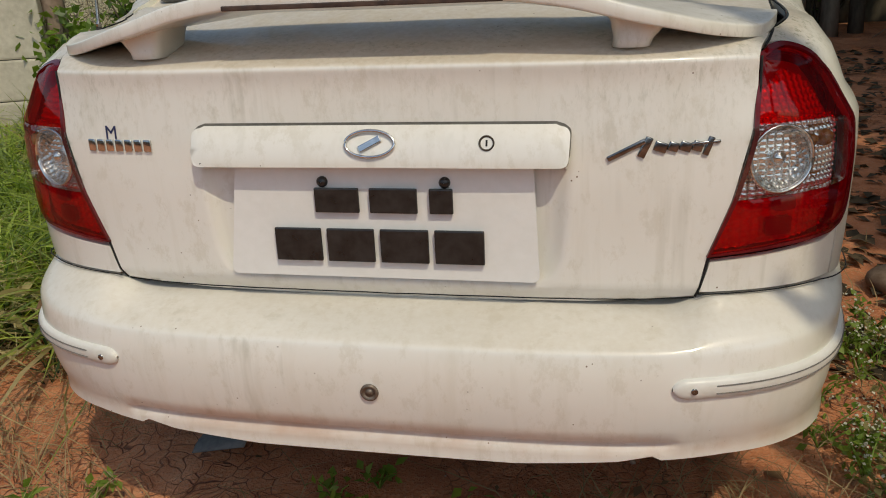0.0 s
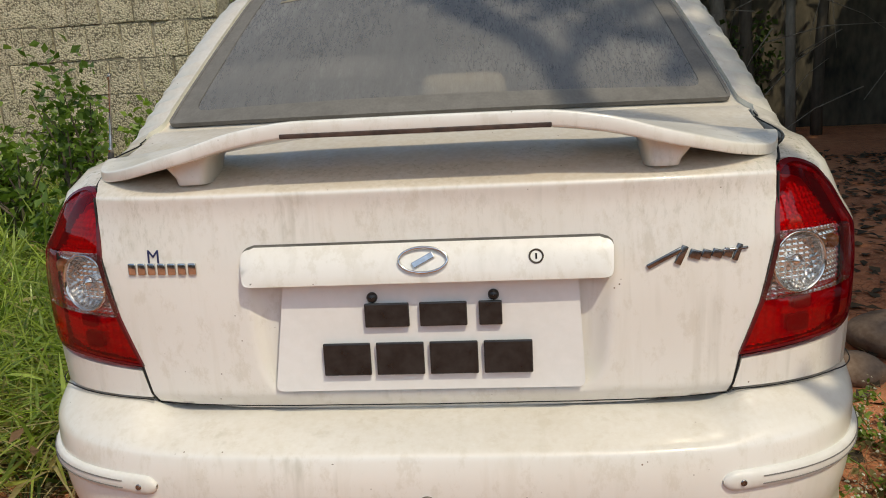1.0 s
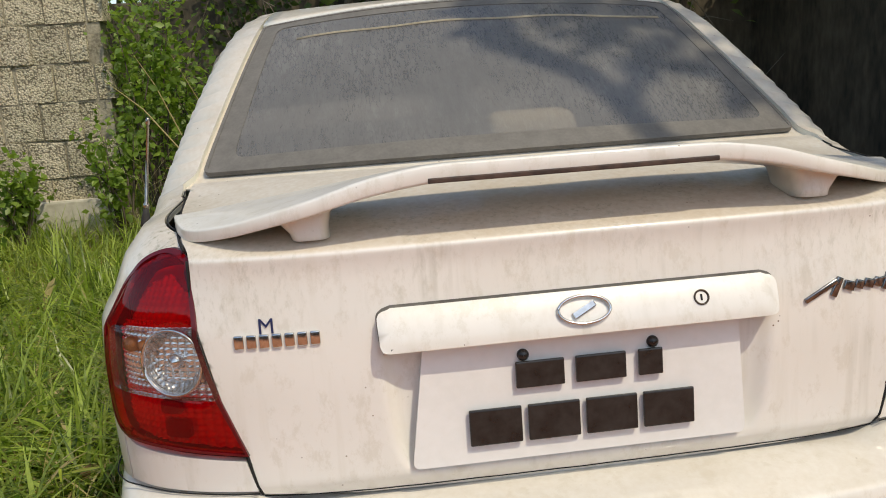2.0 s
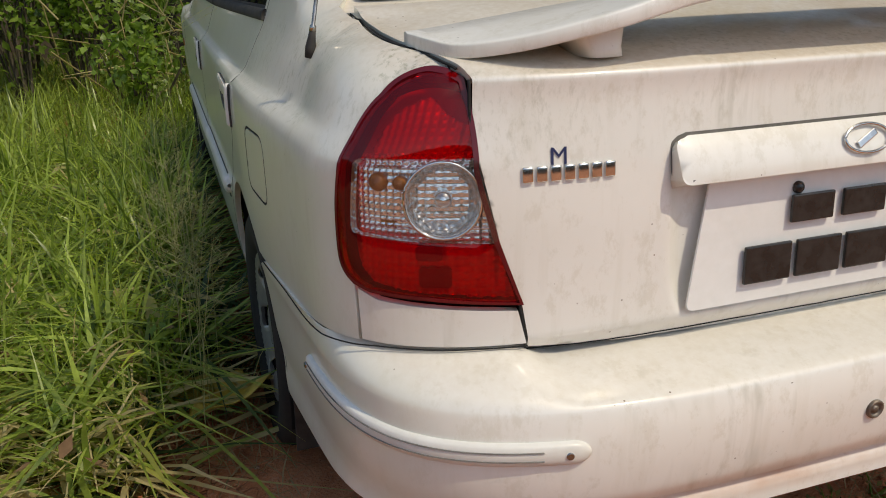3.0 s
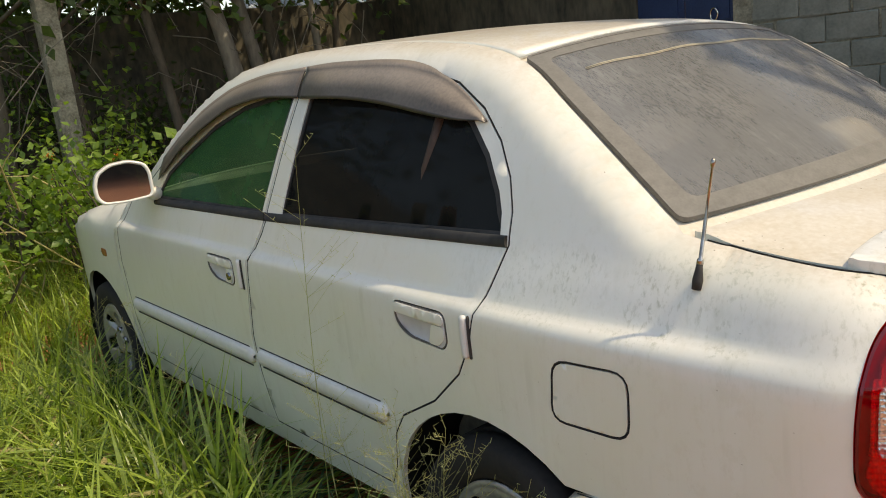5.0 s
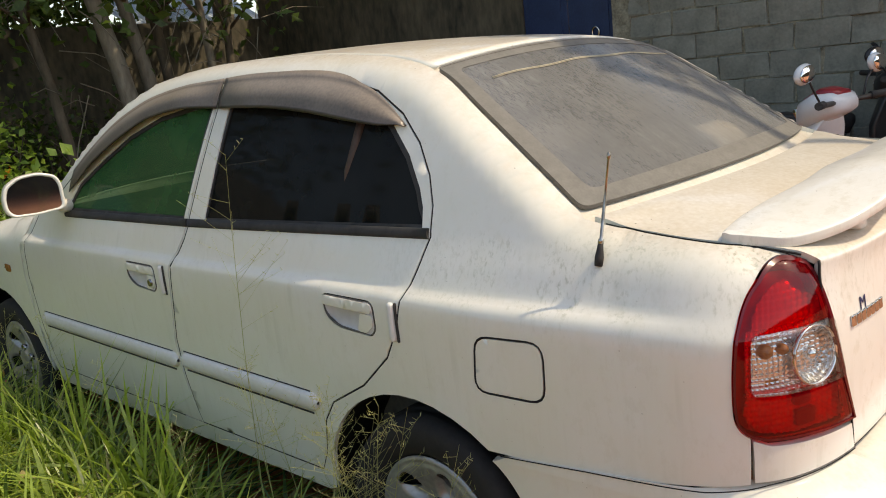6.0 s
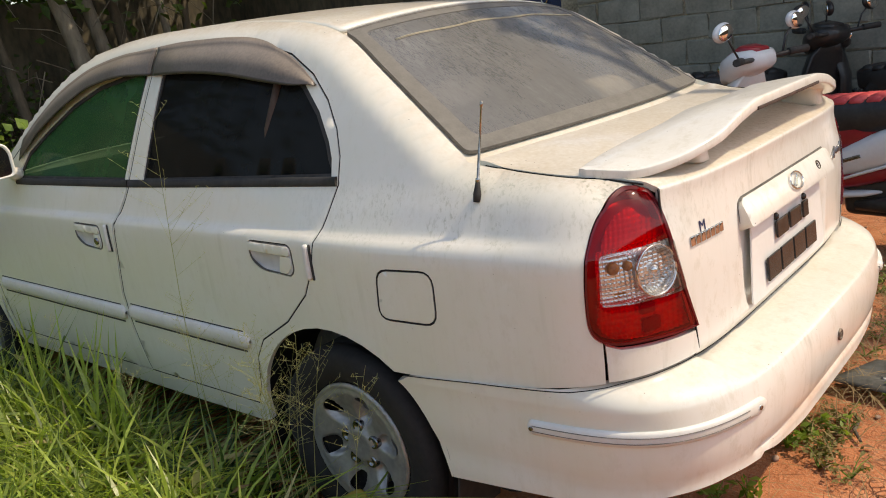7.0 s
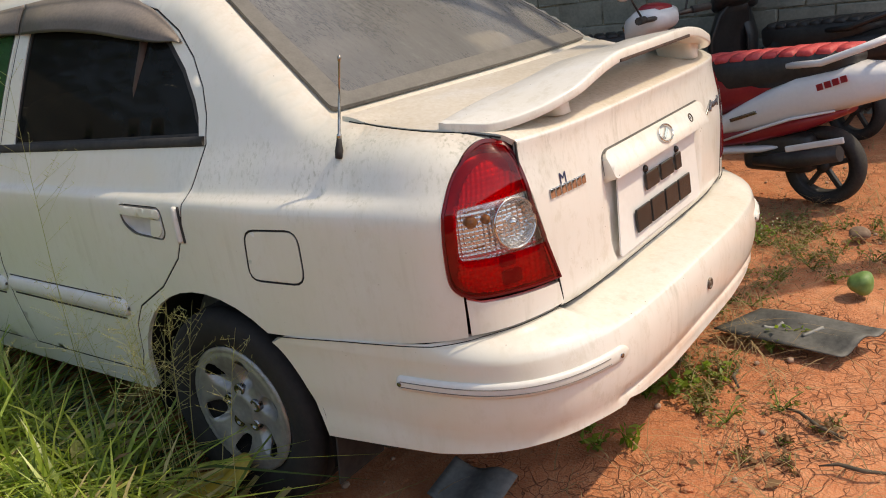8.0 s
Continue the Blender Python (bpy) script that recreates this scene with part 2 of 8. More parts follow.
def hull(a, b):
    """A point of the body's left skin. a: metres round the plan from the tail's middle; b: height, turned inwards at the upper edge."""
    y0 = rear_y(b)
    if a <= LEN_C:
        turn = a / LEN_C * math.pi / 2
        s, c = math.sin(turn), math.cos(turn)
        r = (abs(s) ** ROUND + abs(c) ** ROUND) ** (-1 / ROUND)
        y = y0 + DEEP * (1 - r * c)
        x = half_width(y, min(b, 1.2)) * r * s
        inward_x, inward_y = s, -c
    else:
        y = y0 + DEEP + a - LEN_C
        x = half_width(y, b)
        inward_x, inward_y = 1.0, 0.0
    z = b
    top, up, into = curve(EDGE, y), curve(ROLL_UP, y), curve(ROLL_IN, y)
    if b > top - up:
        f = min(1.0, (b - top + up) / up)
        z = top - up + up * math.sin(f * math.pi / 2)
        into *= 1 - math.cos(f * math.pi / 2)
        base = half_width(y, top - up) if a > LEN_C else x
        slope = (half_width(y, top) - half_width(y, top - up)) * f if a > LEN_C else 0
        x = base + slope * 0.6 - into * inward_x if a > LEN_C else x - into * inward_x
        y -= into * inward_y
    return Vector((-x, y, z))


def a_of(axis, value, b):
    """The hull's first coordinate at which x or y has the value, at height b."""
    lo, hi = (0.0, LEN_C) if axis == "x" else (0.0, 5.0)
    for _ in range(40):
        mid = (lo + hi) / 2
        p = hull(mid, b)
        if (-p.x if axis == "x" else p.y) < value:
            lo = mid
        else:
            hi = mid
    return (lo + hi) / 2



# ---- builders ----
def mesh_of(name, verts, faces, mat, smooth=True):
    me = bpy.data.meshes.new(name)
    me.from_pydata([tuple(v) for v in verts], [], faces)
    me.materials.append(mat)
    if smooth:
        me.shade_smooth()
    return me


def thing(name, label, category, at=(0, 0, 0), rz=0.0, group="", kind=""):
    ob = new(name)
    ob.empty_display_size = 0.1
    ob.matrix_world = pose(*at, 0, 0, rz)
    return tagged(ob, label, category, group, kind)


def part(name, data, mat, parent, label=""):
    """One mesh object from a bmesh or a mesh, under a thing or a part."""
    if isinstance(data, bmesh.types.BMesh):
        me = bpy.data.meshes.new(name)
        data.to_mesh(me)
        data.free()
        me.materials.append(mat)
    else:
        me = data
    ob = new(name, me)
    ob.parent = parent
    return tagged(ob, label)


def inside(loop, pts):
    x, y = pts[:, 0], pts[:, 1]
    hit = np.zeros(len(pts), bool)
    for (x0, y0), (x1, y1) in zip(loop, np.roll(loop, -1, 0)):
        if y0 != y1:
            hit ^= ((y0 > y) != (y1 > y)) & (x < (x1 - x0) * (y - y0) / (y1 - y0) + x0)
    return hit


def dense(loop, step):
    out = []
    for p, q in zip(loop, loop[1:] + loop[:1]):
        k = max(1, math.ceil(math.dist(p, q) / step))
        out += [(p[0] + (q[0] - p[0]) * i / k, p[1] + (q[1] - p[1]) * i / k) for i in range(k)]
    return out


def shrunk(loop, by):
    """The loop moved inwards (by > 0) or outwards."""
    area = sum(p[0] * q[1] - q[0] * p[1] for p, q in zip(loop, loop[1:] + loop[:1]))
    sign = 1 if area > 0 else -1
    out = []
    for p, q, r in zip(loop[-1:] + loop[:-1], loop, loop[1:] + loop[:1]):
        d = Vector((r[0] - p[0], r[1] - p[1]))
        if d.length < 1e-9:
            out.append(q)
            continue
        d.normalize()
        out.append((q[0] - d.y * by * sign, q[1] + d.x * by * sign))
    return out


def rounded(loop, radius, n=4):
    """The loop with its corners cut by arcs."""
    out = []
    for p, q, r in zip(loop[-1:] + loop[:-1], loop, loop[1:] + loop[:1]):
        a, b = Vector(p) - Vector(q), Vector(r) - Vector(q)
        k = min(radius, a.length * 0.45, b.length * 0.45)
        a, b = Vector(q) + a.normalized() * k, Vector(q) + b.normalized() * k
        for i in range(n + 1):
            t = i / n
            c = a * (1 - t) ** 2 + Vector(q) * 2 * t * (1 - t) + b * t * t
            out.append((c.x, c.y))
    return out


def patch(name, surf, outer, mat, holes=(), step=0.03, gap=0.002, depth=0.014, out=-1, side=1, lift=0.0, edge_soft=0.0, rows=()):
    """A mesh that covers the loop on a curved surface, with its rim turned in. out: the sign of d/da x d/db towards the outside."""
    loops = [np.array(dense(shrunk(list(outer), gap), step * 0.7))] + [np.array(dense(shrunk(list(h), -gap), step * 0.7)) for h in holes]
    lo, hi = loops[0].min(0), loops[0].max(0)
    xs, ys = np.arange(lo[0] + step / 2, hi[0], step), np.arange(lo[1] + step / 2, hi[1], step)
    pts = np.array([(x + (0.5 * step if j % 2 else 0), y) for j, y in enumerate(ys) for x in xs]) if len(xs) and len(ys) else np.zeros((0, 2))
    for b in rows:
        pts = pts[np.abs(pts[:, 1] - b) > step * 0.4]
    if rows:
        pts = np.concatenate([pts] + [np.stack([xs, np.full(len(xs), b)], 1) for b in rows])
    if len(pts):
        keep = inside(loops[0], pts)
        for h in loops[1:]:
            keep &= ~inside(h, pts)
        pts = pts[keep]
        rims = np.concatenate(loops)
        if len(pts):
            near = np.array([((rims - p) ** 2).sum(1).min() for p in pts])
            pts = pts[near > ((0.2 if rows else 0.45) * step) ** 2]
    flat, edges = [], []
    for lp in loops:
        k = len(flat)
        flat += [tuple(p) for p in lp]
        edges += [(k + i, k + (i + 1) % len(lp)) for i in range(len(lp))]
    rim_count = len(flat)
    flat += [tuple(p) for p in pts]
    vs, es, fs, ov, oe, of = delaunay_2d_cdt([Vector(p) for p in flat], edges, [], 0, 1e-6)
    mids = np.array([sum((np.array(vs[i][:]) for i in f), np.zeros(2)) / len(f) for f in fs])
    keep = inside(loops[0], mids)
    for h in loops[1:]:
        keep &= ~inside(h, mids)
    fs = [f for f, k in zip(fs, keep) if k]

    def point(a, b):
        p = surf(a, b)
        e = 1e-3
        n = (surf(a + e, b) - surf(a - e, b)).cross(surf(a, b + e) - surf(a, b - e))
        n = n.normalized() * out if n.length > 1e-12 else Vector((0, 0, 1))
        return p, n

    both = [point(*v) for v in vs]
    verts = [p + n * lift for p, n in both]
    faces = [tuple(f) if out > 0 else tuple(reversed(f)) for f in fs]
    count = {}
    for f in faces:
        for i in range(len(f)):
            e = (f[i], f[(i + 1) % len(f)])
            count[e] = count.get(e, 0) + 1
    border = [e for e in count if (e[1], e[0]) not in count]
    top, low = {}, {}
    for e in border:
        for i in e:
            if i not in top:
                if edge_soft:
                    verts[i] = verts[i] - both[i][1] * edge_soft
                top[i] = i
                low[i] = len(verts)
                verts.append(verts[i] - both[i][1] * depth)
    for i, j in border:
        faces.append((top[j], top[i], low[i], low[j]))
    if side < 0:
        verts = [Vector((-v.x, v.y, v.z)) for v in verts]
        faces = [tuple(reversed(f)) for f in faces]
    me = mesh_of(name, verts, faces, mat)
    sharp = {frozenset(e) for e in border}
    for e in me.edges:
        e.use_edge_sharp = frozenset(e.vertices) in sharp
    return me


def sheet(name, surf, nu, nv, mat, thick=0.0, flip=False):
    """A grid over u, v from 0 to 1, with a back and rims where it has thickness."""
    verts = [surf(i / nu, j / nv) for j in range(nv + 1) for i in range(nu + 1)]
    w = nu + 1
    faces = [(j * w + i, j * w + i + 1, (j + 1) * w + i + 1, (j + 1) * w + i) for j in range(nv) for i in range(nu)]
    if flip:
        faces = [tuple(reversed(f)) for f in faces]
    me = mesh_of(name, verts, faces, mat)
    if thick:
        bm = bmesh.new()
        bm.from_mesh(me)
        bmesh.ops.recalc_face_normals(bm, faces=bm.faces)
        bmesh.ops.solidify(bm, geom=bm.faces[:], thickness=thick)
        bm.to_mesh(me)
        bm.free()
        me.shade_smooth()
    return me


def tube(bm, path, radius, sides=8, cap=True):
    """A round bar along a path; radius: one number or one for each point."""
    path = [Vector(p) for p in path]
    rads = radius if isinstance(radius, (list, tuple)) else [radius] * len(path)
    rings = []
    up = Vector((0.13, 0.31, 0.94))
    for i, p in enumerate(path):
        d = (path[min(i + 1, len(path) - 1)] - path[max(i - 1, 0)]).normalized()
        u = d.cross(up)
        u = u.normalized() if u.length > 1e-4 else d.orthogonal().normalized()
        v = d.cross(u)
        rings.append([bm.verts.new(p + (u * math.cos(t) + v * math.sin(t)) * rads[i]) for t in [2 * math.pi * k / sides for k in range(sides)]])
    for r, s in zip(rings, rings[1:]):
        for k in range(sides):
            f = bm.faces.new((r[k], r[(k + 1) % sides], s[(k + 1) % sides], s[k]))
            f.smooth = True
    if cap:
        bm.faces.new(list(reversed(rings[0])))
        bm.faces.new(rings[-1])
    return bm


def block(bm, size, m=None, bevel=0.0, segs=2):
    """A bevelled box of that size about m's origin."""
    tmp = bmesh.new()
    bmesh.ops.create_cube(tmp, size=1.0, matrix=Matrix.Diagonal((*size, 1)))
    if bevel:
        bmesh.ops.bevel(tmp, geom=tmp.edges[:], offset=bevel, segments=segs, profile=0.6, affect="EDGES")
    if m is not None:
        bmesh.ops.transform(tmp, matrix=m, verts=tmp.verts)
    me = bpy.data.meshes.new("tmp")
    tmp.to_mesh(me)
    tmp.free()
    bm.from_mesh(me)
    bpy.data.meshes.remove(me)
    return bm


def lathe(bm, rings, sides=40, m=None, smooth=True):
    """Rings of (radius, height) turned round the local x axis: height runs along x."""
    made = []
    for r, h in rings:
        made.append([bm.verts.new((h, r * math.cos(t), r * math.sin(t))) for t in [2 * math.pi * k / sides for k in range(sides)]])
    for a, b in zip(made, made[1:]):
        for k in range(sides):
            f = bm.faces.new((a[k], a[(k + 1) % sides], b[(k + 1) % sides], b[k]))
            f.smooth = smooth
    if m is not None:
        bmesh.ops.transform(bm, matrix=m, verts=[v for ring in made for v in ring])
    return made


# ---- car ----
car = thing("car", "dusty white four-door sedan parked on soil and grass", "car")


def yz(points):
    return [(a_of("y", y, z), z) for y, z in points]


def xz(points):
    return [(a_of("x", x, z), z) for x, z in points]


def edge_b(y):
    return curve(EDGE, y)


def arch(y0, r, first, last, n=14):
    """Points of a wheel arch from one angle to another, in degrees from the front, over the top."""
    return [(y0 + r * math.cos(radians(first + (last - first) * i / n)), 0.285 + r * math.sin(radians(first + (last - first) * i / n))) for i in range(n + 1)]


AXLE_R, AXLE_F, ARCH = 1.010, 3.52, 0.345
LIGHT_OUT = [(0.485, 0.960), (0.510, 0.963), (0.535, 0.958), (0.558, 0.947), (0.580, 0.928), (0.597, 0.902), (0.607, 0.870), (0.612, 0.840), (0.617, 0.806), (0.620, 0.770),
             (0.620, 0.735), (0.616, 0.708), (0.604, 0.690), (0.585, 0.677)]


def flowing(points, k=4):
    """The points with a smooth curve led through them."""
    out = []
    for i in range(len(points) - 1):
        p0, p1, p2, p3 = (Vector(points[min(max(i + j, 0), len(points) - 1)]) for j in (-1, 0, 1, 2))
        for t in (j / k for j in range(k)):
            out.append(tuple(0.5 * (2 * p1 + (p2 - p0) * t + (2 * p0 - 5 * p1 + 4 * p2 - p3) * t * t + (3 * p1 - p0 - 3 * p2 + p3) * t ** 3)))
    return out + [tuple(points[-1])]


LIGHT_OUT = flowing(LIGHT_OUT)
LIGHT_IN = [(0.556, 0.669), (0.477, 0.663), (0.377, 0.652), (0.400, 0.747), (0.423, 0.861), (0.446, 0.928), (0.462, 0.951)]
SEAM = [(a_of("y", y, 0.93), edge_b(y) - 0.0005) for y in (0.58, 0.54, 0.50, 0.46, 0.42, 0.38, 0.34, 0.31, 0.28, 0.26, 0.24)] + [(0.500, 0.972)]
top_ys = [3.08] + [3.05 - 0.025 * i for i in range(97)]
REAR_DOOR = [(0.957, 0.995), (0.963, 1.06), (0.985, 1.125), (1.03, 1.195), (1.10, 1.262), (1.20, 1.319), (1.35, 1.358), (1.60, 1.378), (1.872, 1.382),
             (1.935, 0.98), (1.95, 0.94), (1.99, 0.88), (2.035, 0.62), (2.03, 0.50), (2.00, 0.335), (1.40, 0.335), (1.36, 0.40), (1.335, 0.50), (1.29, 0.56), (1.159, 0.632),
             (1.06, 0.72), (1.015, 0.80), (0.997, 0.88), (0.966, 0.97)]
REAR_PANE = [(0.985, 1.008), (0.995, 1.055), (1.012, 1.095), (1.06, 1.168), (1.13, 1.238), (1.22, 1.295), (1.35, 1.325), (1.60, 1.335), (1.820, 1.325), (1.852, 0.992)]
FRONT_DOOR = [(1.944, 0.98), (1.881, 1.382), (2.05, 1.381), (2.25, 1.360), (2.42, 1.312), (2.62, 1.215), (2.82, 1.095), (2.96, 1.005), (3.06, 0.965),
              (3.12, 0.88), (3.14, 0.72), (3.12, 0.5), (3.08, 0.335), (2.009, 0.335), (2.039, 0.50), (2.044, 0.62), (1.999, 0.88), (1.959, 0.94)]
FRONT_PANE = [(1.968, 0.992), (1.912, 1.325), (2.05, 1.320), (2.22, 1.297), (2.40, 1.243), (2.58, 1.158), (2.72, 1.085), (2.775, 1.02), (2.78, 0.990)]
side_loop = (LIGHT_OUT[::-1][:1] + xz([(0.7445, 0.585)]) + yz([(0.40, 0.5675), (0.55, 0.5585), (0.70, 0.5495)]) + yz(arch(AXLE_R, ARCH, 130, 4))
             + yz([(1.36, 0.285), (1.40, 0.268), (3.11, 0.262), (3.13, 0.335), (3.16, 0.5), (3.18, 0.72), (3.16, 0.88), (3.10, 0.96)])
             + [(a_of("y", y, edge_b(y) - 0.05) if y > 0.5 else a_of("y", y, 0.93), edge_b(y)) for y in top_ys] + SEAM + LIGHT_OUT[:-1])
fender_loop = yz([(3.105, 0.965), (3.163, 0.88), (3.183, 0.72), (3.163, 0.5), (3.16, 0.30)] + arch(AXLE_F, ARCH, 175, 5) + [(3.95, 0.30), (4.10, 0.45), (4.12, 0.60), (4.06, 0.72)])
fender_loop += [(a_of("y", y, edge_b(y) - 0.05), edge_b(y)) for y in (4.0, 3.9, 3.8, 3.7, 3.6, 3.5, 3.4, 3.3, 3.2, 3.12)]
FUEL = rounded(yz([(0.792, 0.812), (0.628, 0.816), (0.632, 0.686), (0.804, 0.687)]), 0.035)


def inner_hull(a, b):
    p = hull(a, b)
    return Vector((p.x + 0.046, p.y + (0.046 if a < 0.62 else 0), p.z))


def cup_loop(y0):
    """The outline of a door handle's hollow."""
    a0 = a_of("y", y0, 0.81)
    return rounded([(a0 + 0.090, 0.853), (a0 - 0.090, 0.850), (a0 - 0.090, 0.786), (a0 - 0.074, 0.768), (a0 + 0.046, 0.776), (a0 + 0.086, 0.800)], 0.020)


CREASE = (0.848, 0.860, 0.868, 0.876, 0.883, 0.890, 0.900)
doors = {}
for side in (1, -1):
    part("body_side", patch("body_side", hull, side_loop, PAINT, [yz(REAR_DOOR), yz(FRONT_DOOR), FUEL], 0.026, side=side, rows=CREASE), PAINT, car)
    d2 = part("rear_door", patch("rear_door", hull, yz(REAR_DOOR), PAINT, [yz(REAR_PANE), cup_loop(1.178)], 0.032, gap=0.003, side=side, rows=CREASE), PAINT, car)
    d1 = part("front_door", patch("front_door", hull, yz(FRONT_DOOR), PAINT, [yz(FRONT_PANE), cup_loop(2.185)], 0.032, gap=0.003, side=side, rows=CREASE), PAINT, car)
    part("fender", patch("fender", hull, fender_loop, PAINT, [], 0.04, side=side), PAINT, car)
    part("fuel_flap", patch("fuel_flap", hull, FUEL, PAINT, [], 0.011, side=side, gap=0.0035), PAINT, car)
    under_light = xz([(0.745, 0.672), (0.7415, 0.588), (0.6545, 0.588), (0.5234, 0.588), (0.5371, 0.644), (0.6640, 0.654), (0.7220, 0.66)])
    part("corner_panel", patch("corner_panel", hull, under_light, PAINT, [], 0.025, side=side), PAINT, car)
    doors[side] = (d1, d2)
    core = yz([(0.60, 0.60), (0.75, 0.60), (0.80, 0.66), (1.25, 0.66), (1.4, 0.45), (1.4, 0.29), (3.1, 0.29), (3.2, 0.64), (3.8, 0.64), (3.95, 0.7), (3.2, 0.9), (3.0, 0.965), (0.95, 0.965), (0.60, 0.96)])
    part("inner_panel", patch("inner_panel", inner_hull, [(0.36, 0.60), *core[:-1], core[-1], (0.40, 0.94)], GAP, [], 0.06, side=side), GAP, car)

BUMPER = [(0.075, 0.785, 0.262), (0.040, 0.806, 0.264), (0.028, 0.815, 0.275), (0.023, 0.819, 0.295), (0.022, 0.820, 0.325), (0.022, 0.818, 0.345), (0.020, 0.818, 0.362),
          (0.014, 0.820, 0.385), (0.008, 0.824, 0.42), (0.005, 0.825, 0.455), (0.006, 0.826, 0.49), (0.010, 0.827, 0.512), (0.0145, 0.829, 0.527), (0.0175, 0.830, 0.5335),
          (0.0235, 0.830, 0.5375), (0.045, 0.830, 0.5435), (0.08, 0.829, 0.5500), (0.12, 0.827, 0.5545), (0.17, 0.815, 0.558)]
BT = [0.0]
for p, q in zip(BUMPER, BUMPER[1:]):
    BT.append(BT[-1] + math.hypot(q[0] - p[0], q[2] - p[2]))
B_Y, B_W, B_Z = ([(t, p[k]) for t, p in zip(BT, BUMPER)] for k in range(3))


BUMP_D = 0.5


def bumper_skin(a, t):
    y0, wide, z = curve(B_Y, t), curve(B_W, t), curve(B_Z, t)
    s = -1 if a < 0 else 1
    a = abs(a)
    # a crease under the middle's shelf, a lip below it, and the raised corners beside the boot lid
    y0 += 0.011 * max(0.0, 1 - abs(z - 0.3585) / 0.012) * fade((0.372 - a) / 0.016)
    z += 0.030 * min(1, max(0, (z - 0.5335) / 0.021)) * fade((a - 0.350) / 0.050)
    y = y0 + BUMP_D + a - LEN_C
    if a <= LEN_C:
        k = a / LEN_C * math.pi / 2
        r = (abs(math.sin(k)) ** ROUND + abs(math.cos(k)) ** ROUND) ** (-1 / ROUND)
        y = y0 + BUMP_D * (1 - r * math.cos(k))
        wide *= r * math.sin(k)
    return Vector((-s * (wide - 0.044 * min(1, a / 0.4) * (1 - fade((y - 0.15) / 0.80))), y, z))


def t_at(z):
    return min(((abs(curve(B_Z, i * BT[-1] / 400) - z), i * BT[-1] / 400) for i in range(400)), key=lambda k: k[0])[1]


def bumper_end(y, z):
    return (LEN_C + y - curve(B_Y, t_at(z)) - BUMP_D, t_at(z))


low = [(0.0, t_at(0.310)), (0.18, t_at(0.317)), (0.30, t_at(0.329)), (0.338, t_at(0.339)), (0.348, t_at(0.331)), (0.42, t_at(0.336)), (0.52, t_at(0.332)), (0.62, t_at(0.322)), (0.75, t_at(0.305))]
ends = low[1:] + [bumper_end(0.664, 0.290), bumper_end(0.672, 0.33), bumper_end(0.685, 0.38), bumper_end(0.706, 0.43), bumper_end(0.735, 0.48), bumper_end(0.765, 0.515), bumper_end(0.780, 0.529)]
OVER = [(0.0, 0.5565), (0.20, 0.5565), (0.21, 0.585), (0.27, 0.584), (0.32, 0.5745), (0.40, 0.5695), (0.55, 0.5605), (0.70, 0.5515), (0.785, 0.546)]


def crest_at(a):
    """The bumper's upper edge at a: just below the panel over it."""
    best = BT[-1] * 0.985
    if a > 0.42:
        rows = [BT[-1] * (0.60 + 0.385 * i / 150) for i in range(151)]
        best = min(rows, key=lambda t: abs(bumper_skin(a, t).z - curve(OVER, max(0.22, bumper_skin(a, t).y))))
    return (a, best)


crest = [crest_at(a) for a in (1.20, 1.15, 1.10, 1.04, 0.98, 0.92, 0.86, 0.80, 0.74, 0.68, 0.62, 0.56, 0.50, 0.44, 0.40, 0.36, 0.27, 0.18)]
crest = [c for c in crest if bumper_skin(*c).y < 0.772]
loop = ends + crest + [(-a, t) for a, t in crest[::-1]] + [(-a, t) for a, t in ends[::-1]]
RIDGES = [t_at(z) for z in (0.3465, 0.3525, 0.3585, 0.3645, 0.3705, 0.524, 0.530, 0.5335, 0.5365, 0.5400)]
bumper = part("rear_bumper", patch("rear_bumper", bumper_skin, loop, PAINT, [], 0.019, gap=0.0, depth=0.02, rows=RIDGES), PAINT, car)

LID = [(0.166, 0.545), (0.150, 0.565), (0.133, 0.590), (0.1265, 0.602), (0.125, 0.65), (0.124, 0.75), (0.128, 0.84), (0.133, 0.90), (0.1345, 0.930), (0.1325, 0.952), (0.1305, 0.9625), (0.1310, 0.9665), (0.1350, 0.9700), (0.150, 0.975), (0.170, 0.981),
       (0.21, 0.992), (0.30, 1.013), (0.42, 1.036), (0.52, 1.049)]
LT = [0.0]
for p, q in zip(LID, LID[1:]):
    LT.append(LT[-1] + math.dist(p, q))
L_Y, L_Z = ([(t, p[k]) for t, p in zip(LT, LID)] for k in range(2))


def lid_skin(x, s):
    y0, z0 = curve(L_Y, s), curve(L_Z, s)
    f = min(1, max(0, (y0 - 0.145) / 0.15))
    f = f * f * (3 - 2 * f)
    k = 0.05
    for _ in range(4):
        k = bow(x, half_width(y0 + k, min(z0, 0.97)))
    k = k * (1 - f) + f * 0.115 * (x / 0.7) ** 2
    z0 += fade((abs(x) - 0.45) / 0.17) * curve([(0.138, 0.0), (0.16, 0.006), (0.20, 0.006), (0.27, 0.0), (0.34, -0.006), (0.416, -0.009), (0.47, -0.002)], y0)
    return Vector((x, y0 + k, z0 - (0.008 * f + 0.004) * (x / 0.7) ** 2))


def s_at(value, k):
    table = L_Z if k == "z" else L_Y
    return min(((abs(curve(table, i * LT[-1] / 600) - value), i * LT[-1] / 600) for i in range(150 if k == "y" else 0, 600)), key=lambda e: e[0])[1]


